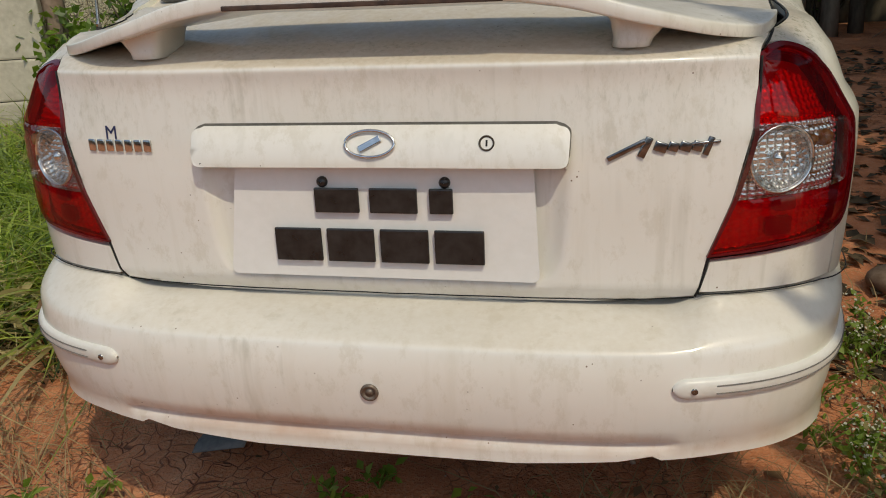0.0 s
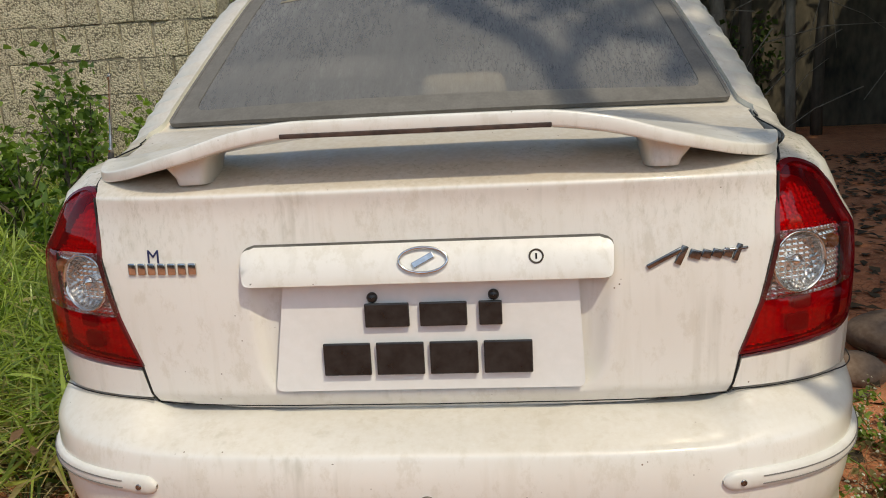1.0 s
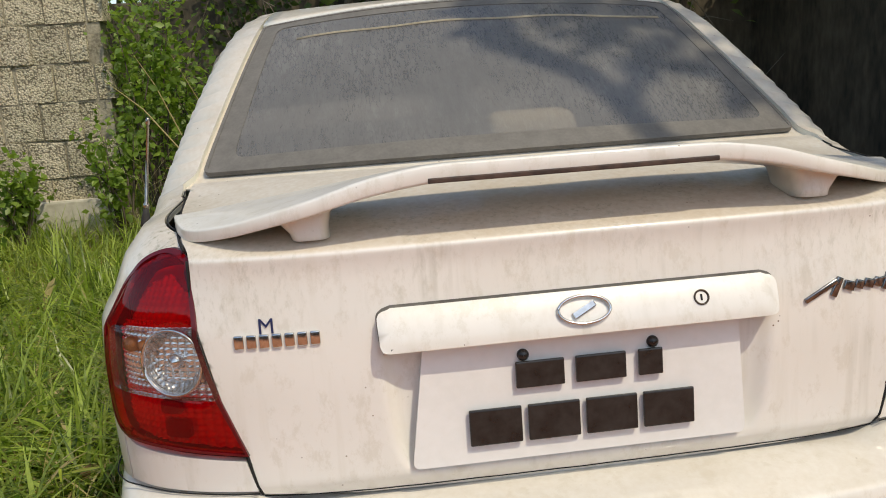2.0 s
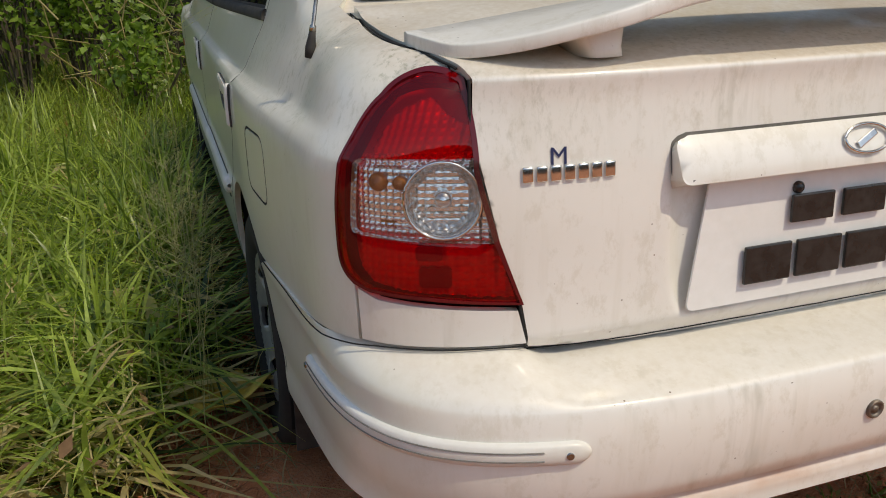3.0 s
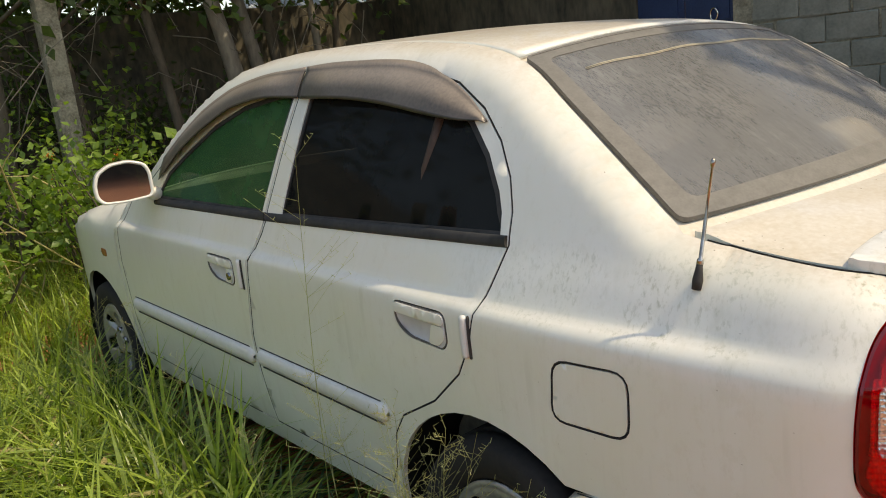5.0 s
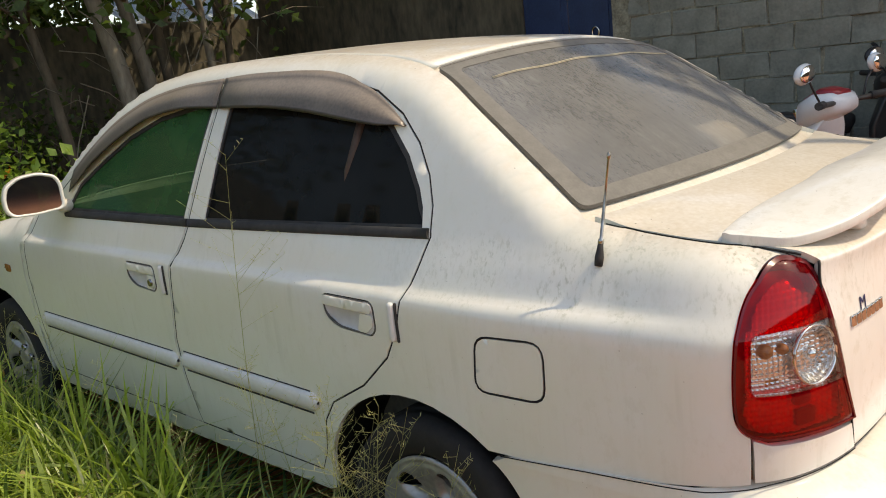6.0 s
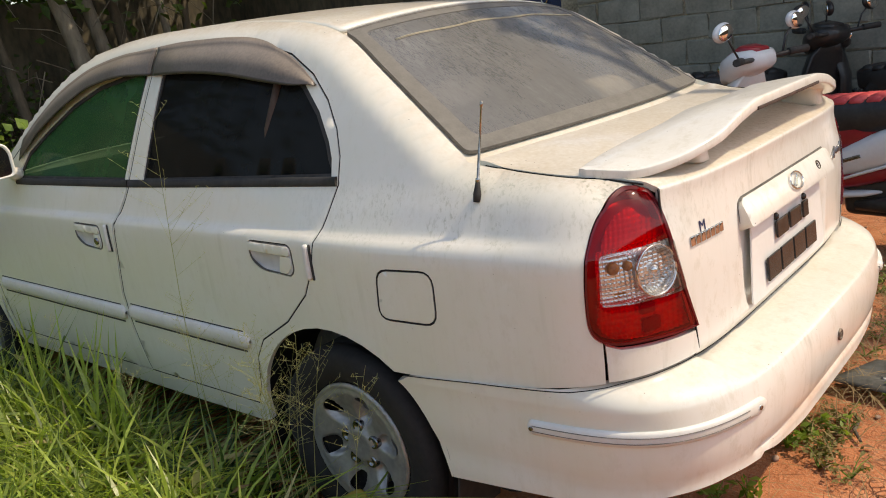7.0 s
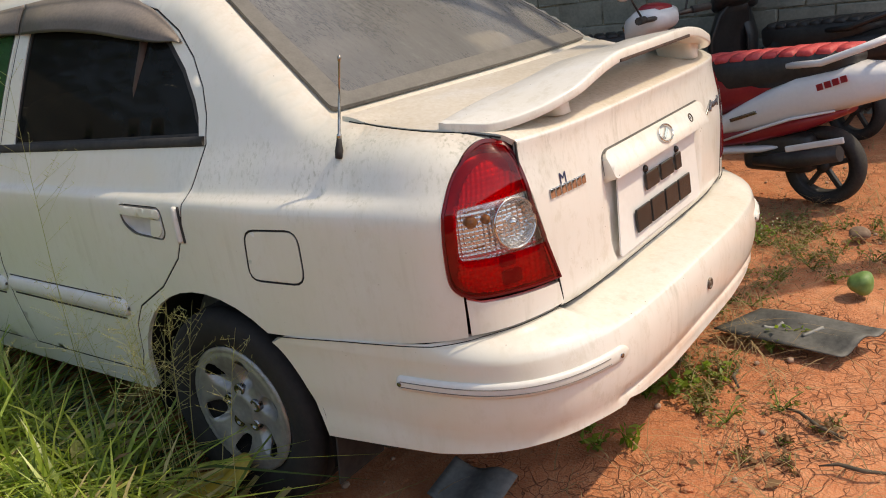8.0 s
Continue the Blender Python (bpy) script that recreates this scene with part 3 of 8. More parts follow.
right_side = [(0.519, s_at(0.578, "z")), (0.5345, s_at(0.652, "z")), (0.5665, s_at(0.747, "z")), (0.5915, s_at(0.86, "z")), (0.595, s_at(0.92, "z")), (0.594, s_at(0.965, "z")),
              (0.598, s_at(0.145, "y")), (0.610, s_at(0.170, "y")), (0.622, s_at(0.205, "y")), (0.631, s_at(0.24, "y")), (0.638, s_at(0.283, "y")), (0.645, s_at(0.34, "y")), (0.649, s_at(0.40, "y")), (0.650, s_at(0.44, "y")), (0.646, LT[-1] * 0.975)]
lid_loop = [(-x, s) for x, s in right_side[::-1]] + [(-0.35, s_at(0.562, "z")), (0.0, s_at(0.551, "z")), (0.35, s_at(0.562, "z"))] + right_side


def dished_lid(x, s):
    """The lid with the pocket for the number plate pressed into it."""
    p = lid_skin(x, s)
    z = curve(L_Z, s)
    wide = curve([(0.595, 0.272), (0.62, 0.292), (0.655, 0.305), (0.70, 0.310), (0.76, 0.314), (0.82, 0.320)], z)
    wall = min(1.0, max(0.0, (wide - abs(x)) / 0.050))
    deep = (1 - (1 - wall) ** 2.2) * fade((z - 0.594) / 0.022) * fade((0.868 - z) / 0.03)
    return p + Vector((0, 0.019 * deep, 0))


LIP = [s_at(z, "z") for z in (0.946, 0.956, 0.9615, 0.9645, 0.9672, 0.9700, 0.9730)]
lid = part("boot_lid", patch("boot_lid", dished_lid, lid_loop, PAINT, [], 0.0105, out=1, rows=LIP), PAINT, car)


def edge_point(y):
    a = a_of("y", y, edge_b(y) - 0.05)
    return hull(a, edge_b(y))


def spanned(y_from, y_to, mid_from, mid_to, swell=0.0):
    """A skin stretched between both upper body edges, arched over the middle."""
    def f(u, v):
        e = edge_point(y_from + (y_to - y_from) * v)
        c = Vector(mid_from).lerp(Vector(mid_to), v) + Vector((0, 0, swell * 4 * v * (1 - v)))
        k = 2 * u - 1
        p = c.lerp(e, k * k)
        p.x = -e.x * k
        return p
    return f


back_pane = spanned(0.623, 1.100, (0, 0.530, 1.052), (0, 1.078, 1.396), 0.018)
roof = spanned(1.11, 2.32, (0, 1.080, 1.403), (0, 2.27, 1.446), 0.026)
part("rear_deck", sheet("rear_deck", lambda u, v: spanned(0.50, 0.63, (0, 0.46, 1.040), (0, 0.55, 1.050))(u, v) - Vector((0, 0, 0.014)), 24, 6, PAINT, 0.004), PAINT, car)
CHANNEL = [(-0.036, -0.045), (1.336, -0.045), (1.336, 0.668), (-0.036, 0.668)]
part("screen_channel", patch("screen_channel", lambda a, b: back_pane(a / 1.3, b / 0.65) - Vector((0, -0.005, 0.011)), CHANNEL, PAINT, [[(0.050, 0.050), (1.250, 0.050), (1.250, 0.606), (0.050, 0.606)]], 0.04, gap=0.0, depth=0.003, out=1), PAINT, car)
part("roof", sheet("roof", roof, 30, 30, PAINT, 0.01), PAINT, car)
part("windscreen", sheet("windscreen", spanned(2.33, 3.07, (0, 2.28, 1.443), (0, 3.30, 1.000), 0.02), 24, 16, GAP, 0.005), GAP, car)
part("bonnet", sheet("bonnet", spanned(3.08, 4.10, (0, 3.31, 0.998), (0, 4.16, 0.80), 0.03), 24, 16, PAINT, 0.01), PAINT, car)


def nose_skin(u, v):
    b = 0.25 + 0.53 * v
    p = hull(a_of("y", 4.08, b), b)
    k = 2 * u - 1
    return Vector((-p.x * k, 4.08 + 0.15 * (1 - k * k), b))


part("front_bumper", sheet("front_bumper", nose_skin, 24, 10, PAINT, 0.01), PAINT, car)
bm = bmesh.new()
block(bm, (1.50, 3.4, 0.12), pose(0, 2.2, 0.30), 0.04)
part("underbody", bm, GAP, car)

# ---- car: panes, lamps, trim ----
def on_hull(a, b, lift=0.0):
    """A place on the left skin and the frame there: along the skin, up, outwards."""
    p, e = hull(a, b), 1e-3
    u = (hull(a + e, b) - hull(a - e, b)).normalized()
    n = (hull(a, b + e) - hull(a, b - e)).cross(u).normalized()
    v = u.cross(n) * -1
    m = Matrix((u, v, n)).transposed().to_4x4()
    m.translation = p + n * lift
    return m


def flipped(me):
    """The same mesh for the car's other side."""
    me = me.copy()
    me.transform(Matrix.Diagonal((-1, 1, 1, 1)))
    me.flip_normals()
    return me


def to_mesh(bm, name, mat, smooth=True):
    me = bpy.data.meshes.new(name)
    bm.to_mesh(me)
    bm.free()
    me.materials.append(mat)
    if smooth:
        me.shade_smooth()
    return me


def see_through(name, colour, gloss=0.12, rough=0.03, film=0.0, film_colour=(0.02, 0.02, 0.02), shine=0.6):
    """A thin clear or dyed plastic or pane, seen straight through, with a glossy face."""
    m, n, l, b = nodes_of(name, film_colour, rough)
    t = n.new("ShaderNodeBsdfTransparent")
    t.inputs["Color"].default_value = (*colour, 1)
    g = n.new("ShaderNodeBsdfGlossy")
    g.inputs["Roughness"].default_value = rough
    d = n.new("ShaderNodeBsdfDiffuse")
    l.new(ramp(n, l, noise_node(n, l, 6.0, 6.0), [(0.3, tuple(v * 0.8 for v in film_colour)), (0.7, tuple(min(1, v * 1.2) for v in film_colour))]), d.inputs["Color"])
    one = n.new("ShaderNodeMixShader")
    one.inputs["Fac"].default_value = film
    l.new(t.outputs["BSDF"], one.inputs[1])
    l.new(d.outputs["BSDF"], one.inputs[2])
    fr = n.new("ShaderNodeFresnel")
    fr.inputs["IOR"].default_value = 1.5
    mul = n.new("ShaderNodeMath")
    mul.operation = "MULTIPLY_ADD"
    mul.inputs[1].default_value, mul.inputs[2].default_value = shine, gloss
    l.new(fr.outputs["Fac"], mul.inputs[0])
    two = n.new("ShaderNodeMixShader")
    l.new(mul.outputs["Value"], two.inputs["Fac"])
    l.new(one.outputs["Shader"], two.inputs[1])
    l.new(g.outputs["BSDF"], two.inputs[2])
    l.new(two.outputs["Shader"], n["Material Output"].inputs["Surface"])
    n.remove(b)
    return m


def faceted(name, base, scale, metal=1.0, rough=0.15, strength=0.8):
    """A reflector pressed into small square cells."""
    m, n, l, b = nodes_of(name, base, rough, metal)
    co = n.new("ShaderNodeTexCoord")
    mp = n.new("ShaderNodeMapping")
    mp.inputs["Rotation"].default_value = (0.2, 0.5, 0.3)
    mp.inputs["Scale"].default_value = (1, 1, 0.8)
    v = n.new("ShaderNodeTexVoronoi")
    v.inputs["Scale"].default_value, v.inputs["Randomness"].default_value = scale, 0.25
    l.new(co.outputs["Object"], mp.inputs["Vector"])
    l.new(mp.outputs["Vector"], v.inputs["Vector"])
    bump(n, l, b, v.outputs["Distance"], strength, 0.004)
    l.new(ramp(n, l, v.outputs["Distance"], [(0.1, base), (0.8, tuple(c * 0.55 for c in base))]), b.inputs["Base Color"])
    return m


RED_LENS = see_through("red_lens", (0.85, 0.006, 0.013), 0.01, 0.04, 0.15, (0.52, 0.003, 0.012))
CLEAR_LENS = see_through("clear_lens", (0.97, 0.97, 0.95), 0.03, 0.03, 0.02, (0.7, 0.68, 0.6))
CELLS = mottled("pressed_reflector", (0.86, 0.86, 0.84), (0.95, 0.95, 0.94), 40, 0.16, 0.80, relief=0.02)
DISH = faceted("faceted_dish", (0.80, 0.80, 0.79), 110.0, 0.9, 0.12, 1.0)
RED_CELLS = mottled("red_pressed_reflector", (0.80, 0.40, 0.38), (0.94, 0.55, 0.52), 40, 0.18, 0.65, relief=0.02)
RED_RIM = mottled("dark_red_rim", (0.085, 0.004, 0.008), (0.14, 0.008, 0.012), 20, 0.15, relief=0.01)
RED_BACK = mottled("red_lamp_backing", (0.34, 0.10, 0.10), (0.50, 0.18, 0.16), 25, 0.3, 0.2, relief=0.02)
SOCKET = mottled("dark_socket", (0.09, 0.03, 0.028), (0.15, 0.05, 0.042), 30, 0.5, relief=0.05)
MIRROR = nodes_of("silvered", (0.86, 0.86, 0.85), 0.06, 1.0)[0]
AMBER = mottled("amber_plastic", (0.24, 0.085, 0.025), (0.38, 0.14, 0.035), 60, 0.15, relief=0.05)
WHEEL_SILVER = mottled("dull_silver_paint", (0.27, 0.266, 0.255), (0.44, 0.43, 0.41), 9, 0.34, 0.45, relief=0.05)
DARK_GLASS = see_through("dark_filmed_pane", (0.06, 0.062, 0.055), 0.0, 0.06, 0.55, (0.022, 0.023, 0.021), 0.18)
# the film's green stands in for foliage showing in the front panes
FOLIAGE_GLASS = see_through("foliage_green_pane", (0.30, 0.46, 0.30), 0.0, 0.06, 0.60, (0.050, 0.145, 0.052), 0.2)
BACK_GLASS = glass("dusty_tinted_pane", (0.34, 0.35, 0.37), 0.06, 0.58, (0.265, 0.261, 0.254))
LOCK_STEEL = mottled("tarnished_steel", (0.025, 0.020, 0.016), (0.09, 0.072, 0.055), 120, 0.45, 0.6, relief=0.1)
FRIT = mottled("dusty_black_border", (0.120, 0.112, 0.098), (0.175, 0.163, 0.145), 30, 0.7, relief=0.1, fine=160)
def settled(name, c1, c2, dust, rough, least=0.25, most=0.8, amount=0.8):
    """A dark surface with brown dust lying on what faces upwards."""
    m, n, l, b = nodes_of(name, c1, rough)
    g = n.new("ShaderNodeNewGeometry")
    sep = n.new("ShaderNodeSeparateXYZ")
    l.new(g.outputs["Normal"], sep.inputs["Vector"])
    up = n.new("ShaderNodeMapRange")
    up.inputs["From Min"].default_value, up.inputs["From Max"].default_value, up.inputs["To Max"].default_value = least, most, amount
    l.new(sep.outputs["Z"], up.inputs["Value"])
    big, fine = noise_node(n, l, 7.0, 5.0), noise_node(n, l, 120.0, 3.0)
    col = ramp(n, l, mix(n, l, 0.4, big, fine), [(0.35, c1), (0.65, c2)])
    lay = mix(n, l, 1.0, up.outputs["Result"], ramp(n, l, mix(n, l, 0.5, big, fine), [(0.3, grey(0.6)), (0.6, grey(1.0))]), "MULTIPLY")
    l.new(mix(n, l, lay, col, dust), b.inputs["Base Color"])
    bump(n, l, b, fine, 0.05, 0.002)
    return m


VISOR = settled("smoked_visor_plastic", (0.018, 0.017, 0.016), (0.055, 0.048, 0.042), (0.36, 0.29, 0.22), 0.30, 0.20, 0.80, 0.75)
PLATE_WHITE = mottled("white_plate", (0.80, 0.80, 0.79), (0.74, 0.74, 0.72), 6, 0.35, relief=0.02)
BLACK_LETTER = mottled("black_acrylic", (0.012, 0.012, 0.012), (0.03, 0.03, 0.03), 40, 0.25, relief=0.02)
STRIP_WHITE = mottled("white_plastic_strip", (0.74, 0.73, 0.69), (0.66, 0.64, 0.58), 9, 0.35, relief=0.03)
GREY_CHROME = mottled("dark_chrome", (0.16, 0.16, 0.17), (0.34, 0.34, 0.34), 40, 0.22, 1.0, relief=0.03)
GROOVE = mottled("grimy_groove", (0.09, 0.085, 0.075), (0.18, 0.17, 0.15), 20, 0.6, relief=0.02)
CUP_GREY = mottled("pale_grey_plastic", (0.50, 0.50, 0.49), (0.60, 0.60, 0.58), 20, 0.4, relief=0.03)
INK_BLUE = nodes_of("dark_blue_sticker", (0.02, 0.03, 0.10), 0.4)[0]
BEIGE = mottled("beige_cloth", (0.42, 0.36, 0.26), (0.52, 0.46, 0.34), 20, 0.9, relief=0.3)
GREY_CLOTH = mottled("grey_seat_cloth", (0.10, 0.10, 0.10), (0.18, 0.17, 0.16), 20, 0.95, relief=0.3)

CLEAR = xz([(0.7339, 0.858), (0.585, 0.862), (0.5641, 0.746), (0.7454, 0.755)])
UPPER = [(0.470, 0.912), (0.500, 0.934), (0.530, 0.926), (0.553, 0.906), (0.563, 0.890), (0.570, 0.870), (0.427, 0.870), (0.436, 0.895)]
LOWER = [(0.587, 0.744), (0.589, 0.712), (0.582, 0.697), (0.568, 0.686), (0.550, 0.679), (0.477, 0.671), (0.383, 0.660), (0.399, 0.738)]


def pressed(deep, cell):
    """The lamp's back wall, pressed into small pillow-shaped cells in rows."""
    def f(a, b):
        m = on_hull(a, b)
        h = abs(math.sin(math.pi * b / cell)) * abs(math.sin(math.pi * a / (cell * 1.15)))
        return m.translation - m.to_3x3() @ Vector((0, 0, deep - 0.55 * cell * h))
    return f


def tail_lamp(side):
    whole = LIGHT_OUT + LIGHT_IN
    lamp = part("tail_lamp", patch("lamp_housing", hull, whole, RED_BACK, [], 0.03, gap=0.001, lift=-0.034, depth=0.01, side=side), RED_BACK, car, "red and clear wrap-round tail lamp")
    part("reflector", patch("reflector", pressed(0.024, 0.0105), shrunk(UPPER, -0.006), RED_CELLS, [], 0.0035, gap=0.0, depth=0.004, side=side), RED_CELLS, lamp)
    part("reflector", patch("reflector", pressed(0.024, 0.0105), shrunk(LOWER, -0.006), RED_CELLS, [], 0.0035, gap=0.0, depth=0.004, side=side), RED_CELLS, lamp)
    part("clear_reflector", patch("clear_reflector", pressed(0.022, 0.0095), shrunk(CLEAR, -0.013), CELLS, [], 0.003, gap=0.0, depth=0.003, side=side), CELLS, lamp)
    part("red_lens", patch("red_lens", hull, whole, RED_LENS, [rounded(CLEAR, 0.012)], 0.018, gap=0.0014, lift=0.006, depth=0.016, edge_soft=0.004, side=side), RED_LENS, lamp, "glossy red lens")
    part("lens_rim", patch("lens_rim", hull, shrunk(whole, 0.0012), RED_RIM, [shrunk(whole, 0.0065)], 0.02, gap=0.0, lift=0.0045, depth=0.006, side=side), RED_RIM, lamp, "dark red moulded rim")
    part("clear_lens", patch("clear_lens", hull, rounded(CLEAR, 0.012), CLEAR_LENS, [], 0.018, gap=0.0005, lift=0.005, depth=0.012, side=side), CLEAR_LENS, lamp, "clear ribbed lens")
    for x0, x1, z0, z1 in ((0.628, 0.672, 0.676, 0.706), (0.640, 0.676, 0.716, 0.738)):
        part("bulb_socket", patch("bulb_socket", hull, rounded(xz([(x0, z0), (x1, z0), (x1, z1), (x0, z1)]), 0.006), SOCKET, [], 0.02, gap=0.0, lift=-0.014, depth=0.008, side=side), SOCKET, lamp)
    for x0, x1, z0, z1 in ((0.690, 0.722, 0.846, 0.856), (0.700, 0.722, 0.763, 0.776)):
        part("amber_reflector", patch("amber_reflector", pressed(0.022, 0.0095), xz([(x0, z0), (x1, z0), (x1, z1), (x0, z1)]), AMBER, [], 0.0035, gap=0.0, depth=0.004, side=side), AMBER, lamp, "amber tinted cells")
    # a silvered dish with its bulb, and the amber bulb beside it
    m = on_hull(a_of("x", 0.6374, 0.806), 0.806, -0.020) @ pose(0, 0, 0, 0, -90, 0)
    bm = bmesh.new()
    lathe(bm, [(0.050, 0.018), (0.052, 0.016), (0.047, 0.008), (0.034, -0.004), (0.018, -0.010), (0.012, -0.011)], 32, m)
    part("round_reflector", to_mesh(bm, "round_reflector", DISH) if side > 0 else flipped(to_mesh(bm, "round_reflector", DISH)), DISH, lamp)
    bm = bmesh.new()
    lathe(bm, [(0.054, 0.014), (0.0545, 0.020), (0.051, 0.021), (0.0495, 0.014)], 32, m)
    lathe(bm, [(0.013, -0.010), (0.013, 0.010), (0.009, 0.016), (0.0005, 0.018)], 16, m)
    part("bulb", to_mesh(bm, "bulb", MIRROR) if side > 0 else flipped(to_mesh(bm, "bulb", MIRROR)), MIRROR, lamp)
    for x, r in ((0.7192, 0.013), (0.6921, 0.010)):
        m = on_hull(a_of("x", x, 0.827), 0.827, -0.020) @ pose(0, 0, 0, 0, -90, 0)
        bm = bmesh.new()
        lathe(bm, [(r, -0.006), (r, 0.008), (r * 0.7, 0.014), (0.0005, 0.016)], 16, m)
        part("amber_bulb", to_mesh(bm, "amber_bulb", AMBER) if side > 0 else flipped(to_mesh(bm, "amber_bulb", AMBER)), AMBER, lamp)


def bar_on_hull(path, wide, proud, mat, name, side, surf=hull, end=0.5):
    """A flat-backed moulding along a path on the skin, rounded across and at both ends."""
    out, faces = [], []
    if end:
        for p, q in ((path[0], path[1]), (path[-1], path[-2])):
            d = Vector((q[0] - p[0], q[1] - p[1])).normalized() * wide * 0.5
            path = path + [(p[0] + d.x * f, p[1] + d.y * f) for f in (0.04, 0.13, 0.28, 0.5, 0.75, 1.0)]
        start, run = Vector(path[0]), Vector((path[-13][0] - path[0][0], path[-13][1] - path[0][1]))
        path = sorted(path, key=lambda p: (Vector(p) - start).dot(run))
    n, k = len(path), 8
    for i, (a, b) in enumerate(path):
        a0, b0 = path[max(0, i - 1)]
        a1, b1 = path[min(n - 1, i + 1)]
        d = Vector((a1 - a0, b1 - b0)).normalized()
        near = min(abs(a - path[0][0]) + abs(b - path[0][1]), abs(a - path[-1][0]) + abs(b - path[-1][1]))
        r = min(1.0, near / (wide * 0.5) + 0.02)
        cut = math.sqrt(1 - (1 - r) ** 2) if end else 1
        for j in range(k + 1):
            t = j / k * math.pi
            w, h = -math.cos(t) * wide / 2 * cut, max(0.0, math.sin(t)) ** 0.6 * proud * (0.4 + 0.6 * cut)
            q = (a - d.y * w, b + d.x * w)
            e = 1e-3
            nn = (surf(q[0], q[1] + e) - surf(q[0], q[1] - e)).cross(surf(q[0] + e, q[1]) - surf(q[0] - e, q[1])).normalized()
            out.append(surf(*q) + nn * (h - 0.0015))
    for i in range(n - 1):
        for j in range(k):
            c = i * (k + 1) + j
            faces.append((c, c + 1, c + k + 2, c + k + 1))
    faces += [tuple(range(k + 1)), tuple(reversed(range((n - 1) * (k + 1), n * (k + 1))))]
    if side < 0:
        out = [Vector((-p.x, p.y, p.z)) for p in out]
    else:
        faces = [tuple(reversed(f)) for f in faces]
    return mesh_of(name, out, faces, mat)


def line(p, q, n):
    return [(p[0] + (q[0] - p[0]) * i / n, p[1] + (q[1] - p[1]) * i / n) for i in range(n + 1)]


def handle(side, door, y0, lock):
    """A flush pull: a dished cup, the flap over its upper half, and a lock below the flap."""
    a0 = a_of("y", y0, 0.81)
    cup = cup_loop(y0)
    pull = part("door_handle", patch("cup_rim", hull, cup, GROOVE, [shrunk(cup, 0.0018)], 0.012, gap=0.0, lift=0.0010, depth=0.006, side=side), GROOVE, door, "body-coloured flush door handle")

    def cup_skin(a, b):
        k = max(0.0, 1 - ((a - a0 - 0.012) / 0.082) ** 4) * max(0.0, 1 - abs((b - 0.812) / 0.044) ** 3)
        m = on_hull(a, b)
        return m.translation - m.to_3x3() @ Vector((0, 0, 0.011 * k))

    part("cup", patch("cup", cup_skin, shrunk(cup, 0.0015), CUP_GREY, [], 0.008, gap=0.0, lift=0.001, depth=0.003, side=side), CUP_GREY, pull)
    flap = rounded([(a0 + 0.086, 0.851), (a0 - 0.087, 0.846), (a0 - 0.085, 0.822), (a0 + 0.087, 0.828)], 0.010)
    part("flap", patch("flap", hull, flap, PAINT, [], 0.014, gap=0.0, lift=0.008, depth=0.009, edge_soft=0.003, side=side), PAINT, pull)
    plate = rounded([(a0 - 0.046, 0.821), (a0 - 0.086, 0.818), (a0 - 0.083, 0.791), (a0 - 0.060, 0.773), (a0 - 0.030, 0.775)], 0.008)
    part("lock_plate", patch("lock_plate", hull, plate, PAINT, [], 0.012, gap=0.0, lift=0.004, depth=0.012, edge_soft=0.001, side=side), PAINT, pull)
    if lock:
        m = on_hull(a0 - 0.064, 0.797, 0.006) @ pose(0, 0, 0, 0, -90, 0)
        bm = bmesh.new()
        lathe(bm, [(0.012, -0.004), (0.012, 0.003), (0.007, 0.004), (0.0005, 0.002)], 20, m)
        me = to_mesh(bm, "lock", GREY_CHROME)
        part("lock", me if side > 0 else flipped(me), GREY_CHROME, pull)


def joint(loop, side, owner, name="door_gap", clear=0.0):
    """The dark rubber line in the gap round a panel."""
    run = dense(loop, 0.02)
    run = [p for p in run if p[0] >= clear] if clear else run + run[:2]
    pts = [on_hull(a, b, -0.0022).translation for a, b in run]
    bm = bmesh.new()
    tube(bm, [Vector((p.x * side, p.y, p.z)) for p in pts], 0.0027, 6, False)
    part(name, bm, GAP, owner)


